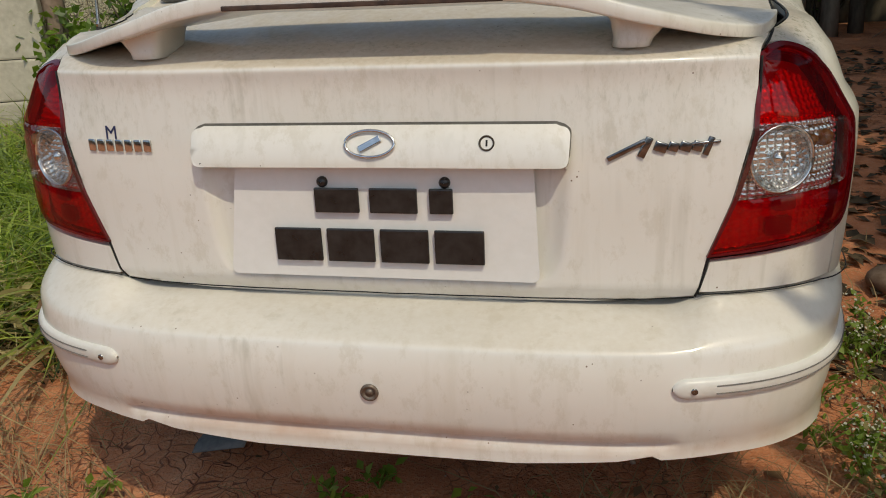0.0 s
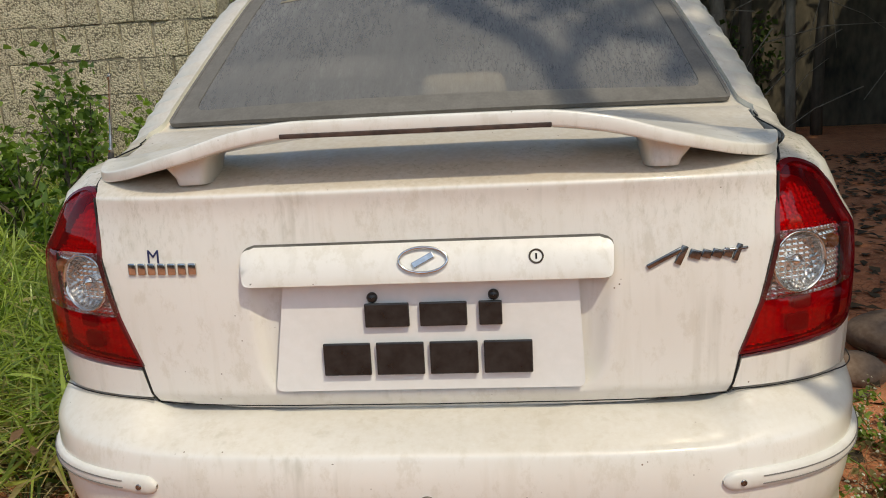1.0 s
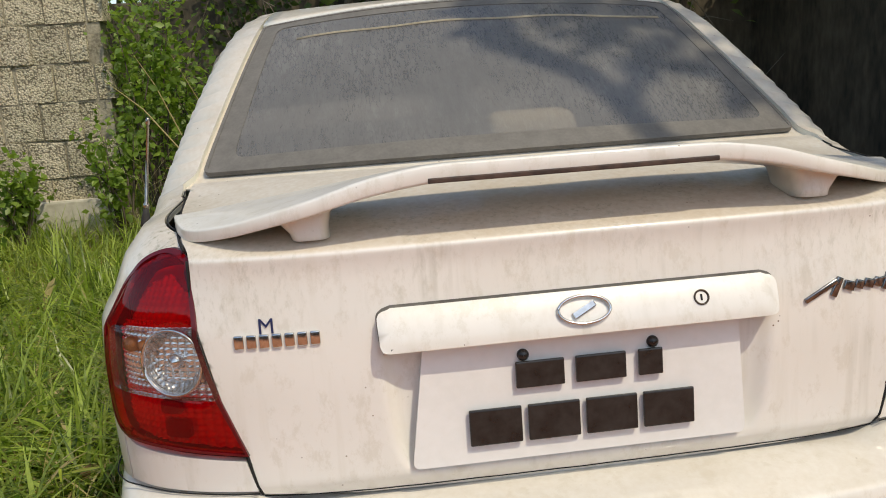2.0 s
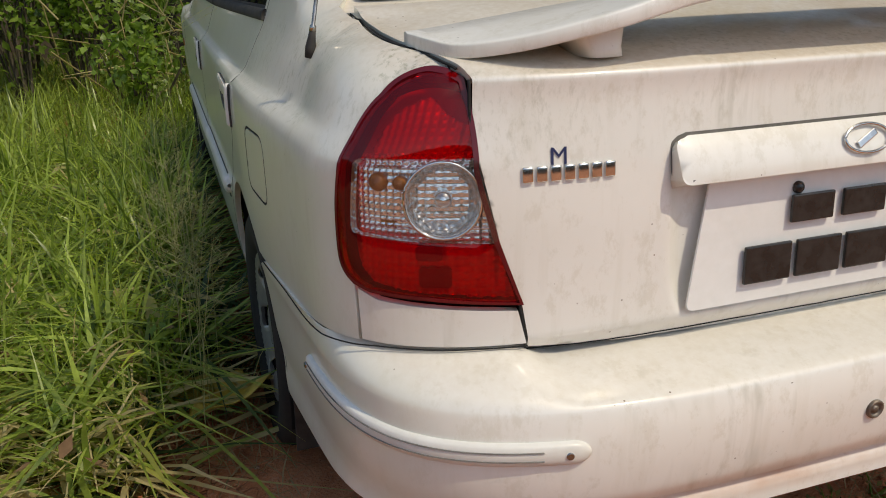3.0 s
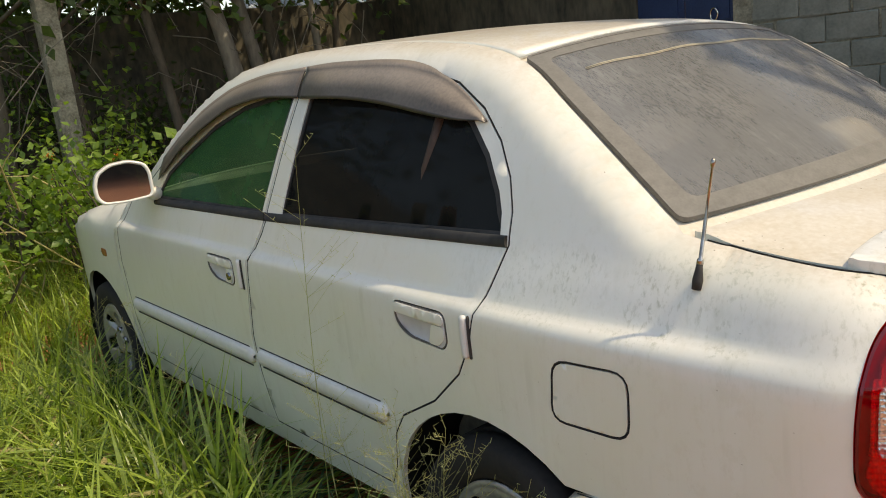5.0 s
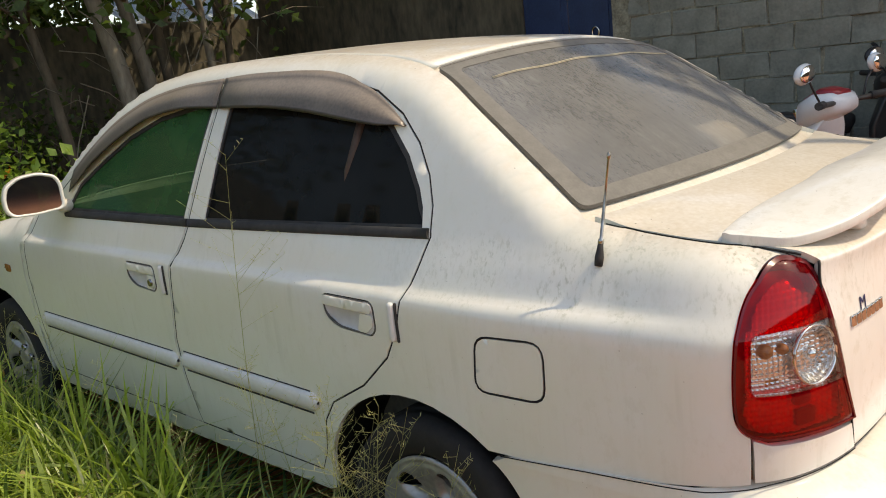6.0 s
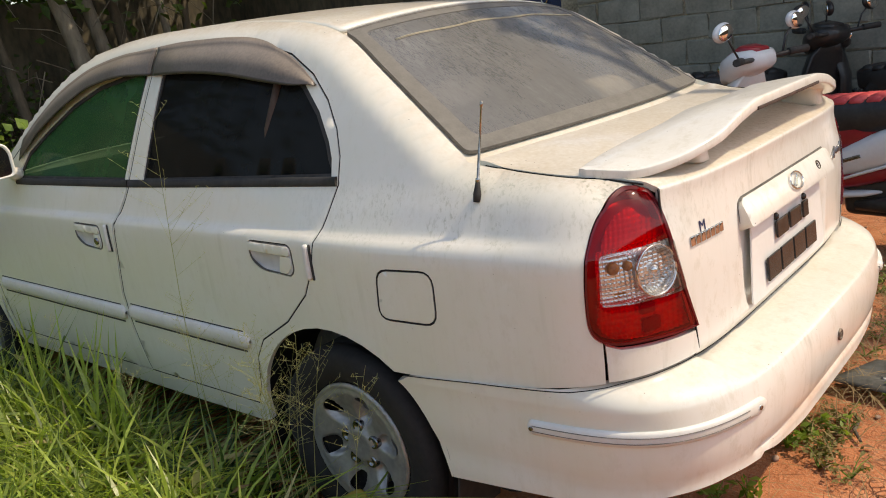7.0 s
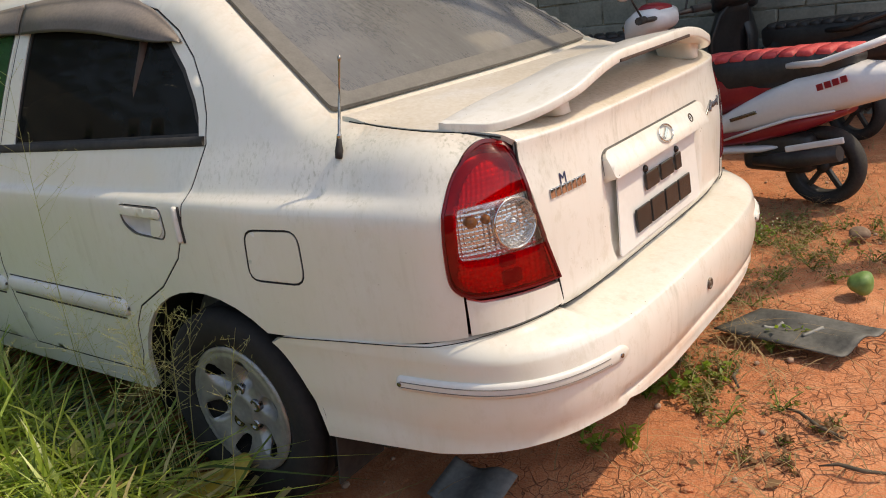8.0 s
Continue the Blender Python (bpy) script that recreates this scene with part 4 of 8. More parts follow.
for side in (1, -1):
    tail_lamp(side)
    d1, d2 = doors[side]
    part("rear_pane", patch("rear_pane", hull, yz(REAR_PANE), DARK_GLASS, [], 0.05, side=side, lift=-0.007, depth=0.003, gap=-0.004), DARK_GLASS, d2, "dark filmed window pane")
    part("front_pane", patch("front_pane", hull, yz(FRONT_PANE), FOLIAGE_GLASS, [], 0.05, side=side, lift=-0.007, depth=0.003, gap=-0.004), FOLIAGE_GLASS, d1, "window pane with the green of foliage put in its film")
    for door, pane in ((d2, REAR_PANE), (d1, FRONT_PANE)):
        part("window_rubber", patch("window_rubber", hull, shrunk(yz(pane), -0.002), RUBBER, [shrunk(yz(pane), 0.012)], 0.03, gap=0.0, lift=-0.003, depth=0.004, side=side), RUBBER, door)
    for door, y0, y1 in ((d2, 0.962, 1.935), (d1, 1.945, 2.80)):
        part("belt_moulding", bar_on_hull(line((a_of("y", y0, 0.99), 1.001 if y0 < 1.5 else 0.985), (a_of("y", y1, 0.98), 0.985 if y0 < 1.5 else 0.980), 20), 0.024, 0.009, RUBBER, "belt_moulding", side, end=0), RUBBER, door)
    joint(yz(REAR_DOOR), side, d2)
    joint(yz(FRONT_DOOR[2:14]), side, d1, clear=a_of("y", 2.10, 0.8))
    joint(FUEL, side, car, "flap_gap")
    handle(side, d2, 1.178, False)
    handle(side, d1, 2.185, True)
    for door, y in ((d2, 1.024), (d1, 2.046)):
        a = a_of("y", y, 0.81)
        part("edge_guard", bar_on_hull(line((a + 0.004, 0.765), (a, 0.858), 10), 0.020, 0.012, STRIP_WHITE, "edge_guard", side), STRIP_WHITE, door, "white door edge guard")
        part("guard_rim", bar_on_hull(line((a - 0.010, 0.765), (a - 0.013, 0.858), 10), 0.007, 0.006, RUBBER, "guard_rim", side), RUBBER, door)
    for door, y0, y1 in ((d2, 1.352, 2.018), (d1, 2.05, 3.075)):
        moulding = part("side_moulding", bar_on_hull(line((a_of("y", y0, 0.545), 0.545), (a_of("y", y1, 0.55), 0.555), 24), 0.052, 0.019, STRIP_WHITE, "side_moulding", side, end=0.10), PAINT, door)
        part("upper_groove", bar_on_hull(line((a_of("y", y0 + 0.03, 0.57), 0.5725), (a_of("y", y1 - 0.01, 0.58), 0.5825), 20), 0.0035, 0.004, RUBBER, "upper_groove", side, end=0), RUBBER, moulding)
        part("rubber_groove", bar_on_hull(line((a_of("y", y0 + 0.03, 0.53), 0.509), (a_of("y", y1 - 0.01, 0.54), 0.519), 20), 0.006, 0.004, RUBBER, "rubber_groove", side, end=0), RUBBER, moulding)
    # side repeater
    a = a_of("y", 3.345, 0.738)
    part("side_marker", patch("side_marker", hull, rounded([(a + 0.03, 0.756), (a - 0.03, 0.752), (a - 0.026, 0.722), (a + 0.026, 0.722)], 0.012), AMBER, [], 0.012, gap=0.0, lift=0.006, depth=0.008, edge_soft=0.003, side=side), AMBER, car, "small amber side marker lamp")


# ---- window visors ----
def visor(side, door, tops, foot, reach):
    """A smoked rain guard: fixed along the window's head, bulging outwards and hanging straight down to its foot line."""
    n, k = len(tops), 10
    verts, faces = [], []
    for i, (y, z) in enumerate(tops):
        e = i / (n - 1)
        size = min(1, 0.2 + 4.0 * min(e, 1 - e))
        low = min(z - 0.004, curve(foot, y))
        for j in range(k + 1):
            t = j / k
            zz = z + (low - z) * t
            m = on_hull(a_of("y", y, zz), zz)
            verts.append(m.translation + m.to_3x3() @ Vector((0, 0, 0.004)) + Vector((-0.98, 0, 0.10)) * reach * size * math.sin(min(1, max(0, t - 0.10) * 1.8) * math.pi / 2))
    for i in range(n - 1):
        for j in range(k):
            c = i * (k + 1) + j
            faces.append((c, c + 1, c + k + 2, c + k + 1))
    if side < 0:
        verts = [Vector((-p.x, p.y, p.z)) for p in verts]
        faces = [tuple(reversed(f)) for f in faces]
    me = mesh_of("visor", verts, faces, VISOR)
    bm = bmesh.new()
    bm.from_mesh(me)
    bmesh.ops.recalc_face_normals(bm, faces=bm.faces)
    bmesh.ops.solidify(bm, geom=bm.faces[:], thickness=0.003)
    bm.to_mesh(me)
    bm.free()
    me.shade_smooth()
    part("window_visor", me, VISOR, door, "smoked plastic rain visor")


HEAD = [(0.985, 1.125), (1.03, 1.185), (1.10, 1.242), (1.157, 1.283), (1.235, 1.324), (1.32, 1.351), (1.43, 1.368), (1.57, 1.378), (1.80, 1.385), (2.04, 1.384), (2.27, 1.362), (2.49, 1.300), (2.67, 1.205), (2.82, 1.105)]
FOOT_REAR = [(1.08, 1.236), (1.131, 1.236), (1.264, 1.252), (1.44, 1.280), (1.63, 1.299), (1.90, 1.309)]
FOOT_FRONT = [(1.88, 1.309), (2.04, 1.315), (2.24, 1.296), (2.41, 1.243), (2.54, 1.186), (2.80, 1.05)]
for side in (1, -1):
    d1, d2 = doors[side]
    visor(side, d2, [(y, curve(HEAD, y) + 0.006) for y in [1.082 + 0.0226 * i for i in range(36)]], FOOT_REAR, 0.028)
    visor(side, d1, [(y, curve(HEAD, y) + 0.006) for y in [1.882 + 0.0245 * i for i in range(38)]], FOOT_FRONT, 0.025)


# ---- rear windscreen, gutter ----
def back_skin(a, b):
    return back_pane(a / 1.3, b / 0.65)


outer = rounded([(0.012, 0.012), (1.288, 0.012), (1.288, 0.638), (0.012, 0.638)], 0.02)
screen = part("rear_windscreen", patch("rear_windscreen", back_skin, outer, BACK_GLASS, [], 0.035, gap=0.0, depth=0.004, out=1), BACK_GLASS, car, "dusty tinted rear windscreen")
inner = rounded([(0.064, 0.058), (1.236, 0.058), (1.240, 0.600), (0.060, 0.600)], 0.03)
part("window_border", patch("window_border", back_skin, outer, FRIT, [inner], 0.03, gap=0.0, lift=0.0016, depth=0.001, out=1), FRIT, screen, "dusty black window border")
part("window_seal", patch("window_seal", back_skin, shrunk(outer, -0.004), FRIT, [shrunk(outer, 0.004)], 0.03, gap=0.0, lift=0.003, depth=0.010, out=1), RUBBER, screen)
screen.visible_shadow = False
for v, u0, u1 in ((0.520, 0.10, 0.93), (0.515, 0.10, 0.93)):
    bm = bmesh.new()
    tube(bm, [back_skin(1.3 * (u0 + (u1 - u0) * i / 20), v + 0.004 * math.sin(i)) + Vector((0, -0.001, 0.002)) for i in range(21)], 0.0012, 5)
    part("heater_wire", bm, BEIGE, screen)
for s in (-1, 1):
    bm = bmesh.new()
    run = right_side[6:]
    run = [(p[0] + (q[0] - p[0]) * k / 6, p[1] + (q[1] - p[1]) * k / 6) for p, q in zip(run, run[1:]) for k in range(6)]
    tube(bm, [lid_skin(s * (x + 0.0015), q) - Vector((0, 0, 0.0045)) for x, q in run[2:-6]], 0.0021, 8)
    part("boot_gutter", bm, GAP, car)
    bm = bmesh.new()
    run = [(p[0] + (q[0] - p[0]) * k / 5, p[1] + (q[1] - p[1]) * k / 5) for p, q in zip(SEAM, SEAM[1:] + LIGHT_OUT[:1]) for k in range(6)]
    tube(bm, [Vector((-s * p.x, p.y, p.z)) for p in (on_hull(a, b, 0.0).translation for a, b in run[5:])], 0.0015, 6)
    part("quarter_joint", bm, GAP, car)
    bm = bmesh.new()
    run = right_side[:6]
    run = [(p[0] + (q[0] - p[0]) * k / 6, p[1] + (q[1] - p[1]) * k / 6) for p, q in zip(run, run[1:]) for k in range(7)]
    tube(bm, [lid_skin(s * (x + 0.0016), q) + Vector((0, 0.0006, 0)) for x, q in run], 0.0022, 6)
    part("boot_joint", bm, GAP, car)

bm = bmesh.new()
foot = [(-0.519, 0.5745), (-0.35, 0.569), (0.0, 0.566), (0.35, 0.569), (0.519, 0.5745)]
foot = [(p[0] + (q[0] - p[0]) * k / 8, p[1] + (q[1] - p[1]) * k / 8) for p, q in zip(foot, foot[1:]) for k in range(9)]
tube(bm, [lid_skin(x, s_at(z, "z")) + Vector((0, -0.0004, 0)) for x, z in foot], 0.0012, 6)
part("lid_joint", bm, GAP, car)

# ---- boot lid trim ----
bar_face = rounded([(-0.315, 0.812), (0.315, 0.812), (0.318, 0.868), (0.30, 0.877), (-0.30, 0.877), (-0.318, 0.868)], 0.014)


def bar_skin(x, z):
    """The handle bar's face: it stands off the lid and leans over the plate."""
    p = lid_skin(x, s_at(z, "z"))
    k = (0.878 - z) / 0.066
    return p + Vector((0, -0.006 - 0.026 * min(1, max(0, k)) ** 0.7, 0))


handle_bar = part("plate_light_bar", patch("plate_light_bar", bar_skin, bar_face, PAINT, [], 0.02, gap=0.0, depth=0.035, out=1, edge_soft=0.003), PAINT, lid, "white bar over the number plate")
part("bar_seam", patch("bar_seam", lambda x, z: lid_skin(x, s_at(z, "z")), shrunk(bar_face, -0.0010), GROOVE, [shrunk(bar_face, 0.012)], 0.02, gap=0.0, lift=0.001, depth=0.001, out=1), GROOVE, handle_bar)
bm = bmesh.new()
block(bm, (0.60, 0.05, 0.006), pose(0, 0.125, 0.8145))
part("bar_underside", bm, PLASTIC, handle_bar)


def facing(x, z, lift=0.0, surf=bar_skin):
    """A frame on the lid or its bar: x across, y up the face, z outwards."""
    e = 2e-3
    p = surf(x, z)
    u = (surf(x + e, z) - surf(x - e, z)).normalized()
    v = (surf(x, z + e) - surf(x, z - e)).normalized()
    n = u.cross(v).normalized()
    m = Matrix((u, n.cross(u), n)).transposed().to_4x4()
    m.translation = p + n * lift
    return m


def lid_z(x, z):
    return lid_skin(x, s_at(z, "z"))


# an oval badge: a ring and a plain slanted bar
emblem = part("oval_badge", mesh_of("ring", [], [], CHROME), CHROME, handle_bar, "oval chrome badge")
m = facing(0.0, 0.848, 0.002)
bm = bmesh.new()
tube(bm, [m @ Vector((0.041 * math.cos(t), 0.0215 * math.sin(t), 0.002)) for t in [2 * math.pi * i / 36 for i in range(37)]], 0.0026, 8, cap=False)
part("ring", bm, CHROME, emblem)
bm = bmesh.new()
block(bm, (0.040, 0.011, 0.004), m @ pose(0, 0, 0.001, 0, 0, 28), 0.0015)
part("slanted_bar", bm, CHROME, emblem)
m = facing(0.189, 0.849, 0.0) @ pose(0, 0, 0, 0, -90, 0)
bm = bmesh.new()
lathe(bm, [(0.0125, -0.002), (0.0125, 0.0015), (0.0112, 0.0025), (0.0098, 0.001), (0.0090, -0.003), (0.0005, -0.004)], 28, m)
lock = part("boot_lock", to_mesh(bm, "boot_lock", LOCK_STEEL), LOCK_STEEL, handle_bar, "round key lock")
bm = bmesh.new()
block(bm, (0.003, 0.010, 0.002), facing(0.189, 0.849, 0.0), 0.0005)
part("key_slot", bm, GAP, lock)

# maker's and model's lettering as plain raised bars
maker = part("chrome_lettering", mesh_of("bars", [], [], CHROME), CHROME, lid, "row of plain chrome bars")
for i in range(7):
    bm = bmesh.new()
    block(bm, (0.0150, 0.0215, 0.005), facing(-0.527 + 0.0193 * i, 0.839, 0.002, lid_z), 0.0022)
    part("bar", to_mesh(bm, "bar", CHROME), CHROME, maker)
model = part("model_lettering", mesh_of("bars", [], [], GREY_CHROME), GREY_CHROME, lid, "slanted dark chrome script bars")
for x, w, h, r in ((0.402, 0.064, 0.009, 27), (0.430, 0.012, 0.034, -24), (0.453, 0.020, 0.016, -18), (0.472, 0.016, 0.015, -18), (0.490, 0.018, 0.015, -18), (0.508, 0.016, 0.016, -18), (0.524, 0.010, 0.030, -20), (0.520, 0.044, 0.005, 4)):
    bm = bmesh.new()
    block(bm, (w, h, 0.005), facing(x, 0.836 if w < 0.04 else (0.833 if r > 10 else 0.842), 0.002, lid_z) @ pose(0, 0, 0, 0, 0, r), 0.002)
    part("bar", to_mesh(bm, "bar", GREY_CHROME), GREY_CHROME, model)
cu = bpy.data.curves.new("letter", "FONT")
cu.body, cu.size, cu.extrude, cu.align_x = "M", 0.034, 0.0004, "CENTER"
tmp = new("letter", cu)
me = bpy.data.meshes.new_from_object(tmp.evaluated_get(bpy.context.evaluated_depsgraph_get()))
bpy.data.objects.remove(tmp)
me.materials.clear()
me.materials.append(INK_BLUE)
sticker = part("letter_sticker", me, INK_BLUE, lid, "small dark blue letter M sticker")
sticker.matrix_local = facing(-0.484, 0.8505, 0.001, lid_z)

# number plate with its characters as plain bars
plate = part("number_plate", mesh_of("plate", [], [], PLATE_WHITE), PLATE_WHITE, lid, "white plastic number plate with black characters")
PLATE_AT = pose(-0.003, 0.120, 0.609, 87, 0, 0)
bm = bmesh.new()
outline = rounded([(-0.277, 0), (0.272, 0), (0.262, 0.208), (-0.246, 0.208)], 0.014)
low, top = ([bm.verts.new((x, y, z)) for x, y in outline] for z in (-0.002, 0.002))
bm.faces.new(low[::-1]), bm.faces.new(top)
for i in range(len(outline)):
    bm.faces.new((low[i], low[(i + 1) % len(outline)], top[(i + 1) % len(outline)], top[i]))
bmesh.ops.transform(bm, matrix=PLATE_AT, verts=bm.verts)
board = part("board", bm, PLATE_WHITE, plate)
for x0, x1, y0, y1 in ((-0.112, -0.034, 0.118, 0.161), (-0.016, 0.066, 0.118, 0.161), (0.086, 0.126, 0.118, 0.161),
                       (-0.190, -0.106, 0.031, 0.090), (-0.096, -0.012, 0.031, 0.090), (-0.002, 0.082, 0.031, 0.090), (0.092, 0.176, 0.031, 0.090)):
    bm = bmesh.new()
    block(bm, (x1 - x0, y1 - y0, 0.006), PLATE_AT @ pose((x0 + x1) / 2 + 0.006, (y0 + y1) / 2, 0.009), 0.0025)
    part("character_bar", to_mesh(bm, "character_bar", BLACK_LETTER, False), BLACK_LETTER, plate)
for x in (-0.098, 0.112):
    bm = bmesh.new()
    lathe(bm, [(0.0095, 0.0), (0.0095, 0.006), (0.006, 0.010), (0.0005, 0.011)], 20, PLATE_AT @ pose(x + 0.006, 0.170, 0.0) @ pose(0, 0, 0, 0, -90, 0))
    part("screw", to_mesh(bm, "screw", BLACK_LETTER), BLACK_LETTER, plate)

# the dark joint between the bumper and the panels over it
for side in (1, -1):
    run = [(0.5234, 0.588), (0.58, 0.588), (0.6545, 0.588), (0.70, 0.588), (0.725, 0.587), (0.7445, 0.585)]
    run = xz(run) + yz([(0.32, 0.576), (0.40, 0.571), (0.48, 0.566), (0.55, 0.562), (0.63, 0.557), (0.70, 0.553), (0.755, 0.550)])
    rise = (0.0012, 0.0012, 0.0012, 0.0014, 0.003, 0.008, 0.0115, 0.010, 0.008, 0.006, 0.005, 0.0048, 0.0048)
    run = [(p[0] + (q[0] - p[0]) * k / 6, p[1] + (q[1] - p[1]) * k / 6, u + (v - u) * k / 6) for p, q, u, v in zip(run, run[1:], rise, rise[1:]) for k in range(7)]
    pts = [on_hull(a, b - 0.002, c).translation for a, b, c in run]
    bm = bmesh.new()
    tube(bm, [Vector((p.x * side, p.y, p.z)) for p in pts], 0.0012, 6)
    part("bumper_joint", bm, GAP, car)
# ---- bumper strips, cap ----
STRIP_A = min((abs(-bumper_skin(0.2 + i / 1000, t_at(0.476)).x - 0.482), 0.2 + i / 1000) for i in range(400))[1]
STRIP_B = min((abs(bumper_skin(0.5 + i / 1000, t_at(0.476)).y - 0.425), 0.5 + i / 1000) for i in range(500))[1]
for side in (1, -1):
    def skin(a, t):
        return bumper_skin(a, t)
    path = [(STRIP_A + (STRIP_B - STRIP_A) * i / 40, t_at(0.476)) for i in range(41)]
    strip = part("bumper_strip", bar_on_hull(path, 0.035, 0.012, STRIP_WHITE, "bumper_strip", side, skin, 0.10), STRIP_WHITE, bumper, "white plastic bumper rub strip")
    for off in (-0.0065, 0.0065):
        part("groove", bar_on_hull([(STRIP_A + 0.044 + (STRIP_B - STRIP_A - 0.06) * i / 36, t_at(0.476) + off) for i in range(37)], 0.0030, 0.0132, GROOVE, "groove", side, skin, 0.03), GROOVE, strip)
    for a in (STRIP_A + 0.021, STRIP_B - 0.014):
        m = Matrix.Translation(bumper_skin(a, t_at(0.476)))
        n = (bumper_skin(a, t_at(0.476) + 1e-3) - bumper_skin(a, t_at(0.476))).cross(bumper_skin(a + 1e-3, t_at(0.476)) - bumper_skin(a, t_at(0.476))).normalized()
        m = m @ n.to_track_quat("X", "Z").to_matrix().to_4x4()
        bm = bmesh.new()
        lathe(bm, [(0.0052, 0.009), (0.0052, 0.0125), (0.003, 0.0118), (0.0005, 0.0115)], 14, m)
        me = to_mesh(bm, "screw", GREY_CHROME)
        part("screw", me if side > 0 else flipped(me), GREY_CHROME, strip)
m = Matrix.Translation(bumper_skin(0.0, t_at(0.450)) + Vector((-0.006, 0, 0))) @ Vector((0, -1, 0)).to_track_quat("X", "Z").to_matrix().to_4x4()
bm = bmesh.new()
lathe(bm, [(0.0155, -0.001), (0.0155, 0.004), (0.012, 0.006), (0.0105, 0.002), (0.006, 0.001), (0.006, 0.004), (0.0005, 0.004)], 24, m)
part("parking_sensor", to_mesh(bm, "parking_sensor", mottled("rusty_metal", (0.10, 0.07, 0.05), (0.28, 0.24, 0.2), 80, 0.5, 0.6)), GREY_CHROME, bumper, "round rusty sensor ring")


# ---- spoiler ----
REAR_Y = [(0.0, 0.112), (0.30, 0.114), (0.40, 0.121), (0.48, 0.146), (0.54, 0.180), (0.58, 0.212), (0.607, 0.242), (0.625, 0.285), (0.635, 0.322)]
FRONT_Y = [(0.0, 0.285), (0.30, 0.300), (0.45, 0.335), (0.55, 0.346), (0.60, 0.345), (0.635, 0.338)]
BACK_Z = [(0.0, 1.090), (0.20, 1.089), (0.30, 1.077), (0.40, 1.049), (0.47, 1.030), (0.54, 1.012), (0.60, 1.003), (0.635, 1.010)]
FORE_Z = [(0.0, 1.068), (0.20, 1.068), (0.30, 1.058), (0.42, 1.040), (0.52, 1.026), (0.60, 1.016), (0.635, 1.012)]
THICK = [(0.0, 0.029), (0.30, 0.028), (0.40, 0.025), (0.50, 0.022), (0.60, 0.020), (0.635, 0.018)]


def wing_section(x):
    """The plank's outline across: a flat top with a small round at its upper rear edge."""
    r, f, zb, zf, k = (curve(t, abs(x)) for t in (REAR_Y, FRONT_Y, BACK_Z, FORE_Z, THICK))
    deep = f - r
    loop = []
    for i in range(28):
        t = 2 * math.pi * i / 28
        c, s = math.cos(t), math.sin(t)
        y = r + deep / 2 + deep / 2 * math.copysign(abs(c) ** 0.10, c)
        e = (y - r) / deep
        crown = 0.0015 * math.sin(math.pi * e) if s > 0 else 0.0
        h = zb + (zf - zb) * e - k / 2 + k / 2 * math.copysign(abs(s) ** 0.26, s) * (1 if c < 0.4 else 0.85) + crown
        loop.append(Vector((x, y, h)))
    return loop


spoiler = part("spoiler", mesh_of("spoiler", [], [], WING_PAINT), WING_PAINT, car, "white boot spoiler on two feet")
xs = [0.635 * math.sin(math.pi / 2 * (i / 34 - 1)) for i in range(69)]
rings = [wing_section(x) for x in xs]
verts = [p for r in rings for p in r]
faces = [(i * 28 + j, i * 28 + (j + 1) % 28, (i + 1) * 28 + (j + 1) % 28, (i + 1) * 28 + j) for i in range(68) for j in range(28)]
faces += [tuple(reversed(range(28))), tuple(range(68 * 28, 69 * 28))]
me = mesh_of("wing", verts, faces, WING_PAINT)
bm = bmesh.new()
bm.from_mesh(me)
bmesh.ops.recalc_face_normals(bm, faces=bm.faces)
bm.to_mesh(me)
bm.free()
me.set_sharp_from_angle(angle=radians(32))
part("wing", me, WING_PAINT, spoiler)
for s in (-1, 1):
    rows = []
    for t, w, d in ((0.0, 0.030, 0.055), (0.25, 0.031, 0.056), (0.7, 0.042, 0.058), (1.0, 0.064, 0.060)):
        cx, cy = s * (0.405 + 0.012 * t), 0.215 + 0.01 * t
        rows.append([Vector((cx + w * math.copysign(abs(math.cos(q)) ** 0.5, math.cos(q)), cy + d * math.copysign(abs(math.sin(q)) ** 0.5, math.sin(q)), 0.982)) for q in [2 * math.pi * i / 20 for i in range(20)]])
        for v in rows[-1]:
            v.z += (0.5 * (curve(BACK_Z, abs(v.x)) + curve(FORE_Z, abs(v.x))) - 0.6 * curve(THICK, abs(v.x)) - 0.982) * t
    faces = [(i * 20 + j, i * 20 + (j + 1) % 20, (i + 1) * 20 + (j + 1) % 20, (i + 1) * 20 + j) for i in range(3) for j in range(20)] + [tuple(reversed(range(20)))]
    part("foot", mesh_of("foot", [p for r in rows for p in r], faces, PAINT), PAINT, spoiler)
bm = bmesh.new()
block(bm, (0.445, 0.014, 0.008), pose(-0.003, 0.1175, 1.0640), 0.002)
part("brake_lamp_slot", bm, mottled("dark_slot", (0.035, 0.022, 0.018), (0.09, 0.055, 0.04), 30, 0.6), spoiler, "dark narrow brake lamp slot")

# ---- antenna ----
antenna = part("antenna", mesh_of("antenna", [], [], CHROME), CHROME, car, "telescopic whip antenna on a black foot")
base, tip = Vector((-0.735, 0.536, 0.972)), Vector((-0.700, 0.520, 1.172))
bm = bmesh.new()
tube(bm, [base + (tip - base) * t for t in (-0.06, 0.02, 0.10, 0.17)], [0.008, 0.009, 0.0065, 0.005], 14)
part("foot", bm, RUBBER, antenna)
bm = bmesh.new()
tube(bm, [base + (tip - base) * t for t in (0.15, 0.19, 0.20, 0.55, 0.56, 0.93, 0.935, 0.98, 1.0)], [0.006, 0.0055, 0.0034, 0.0032, 0.0026, 0.0024, 0.0042, 0.0042, 0.002], 10)
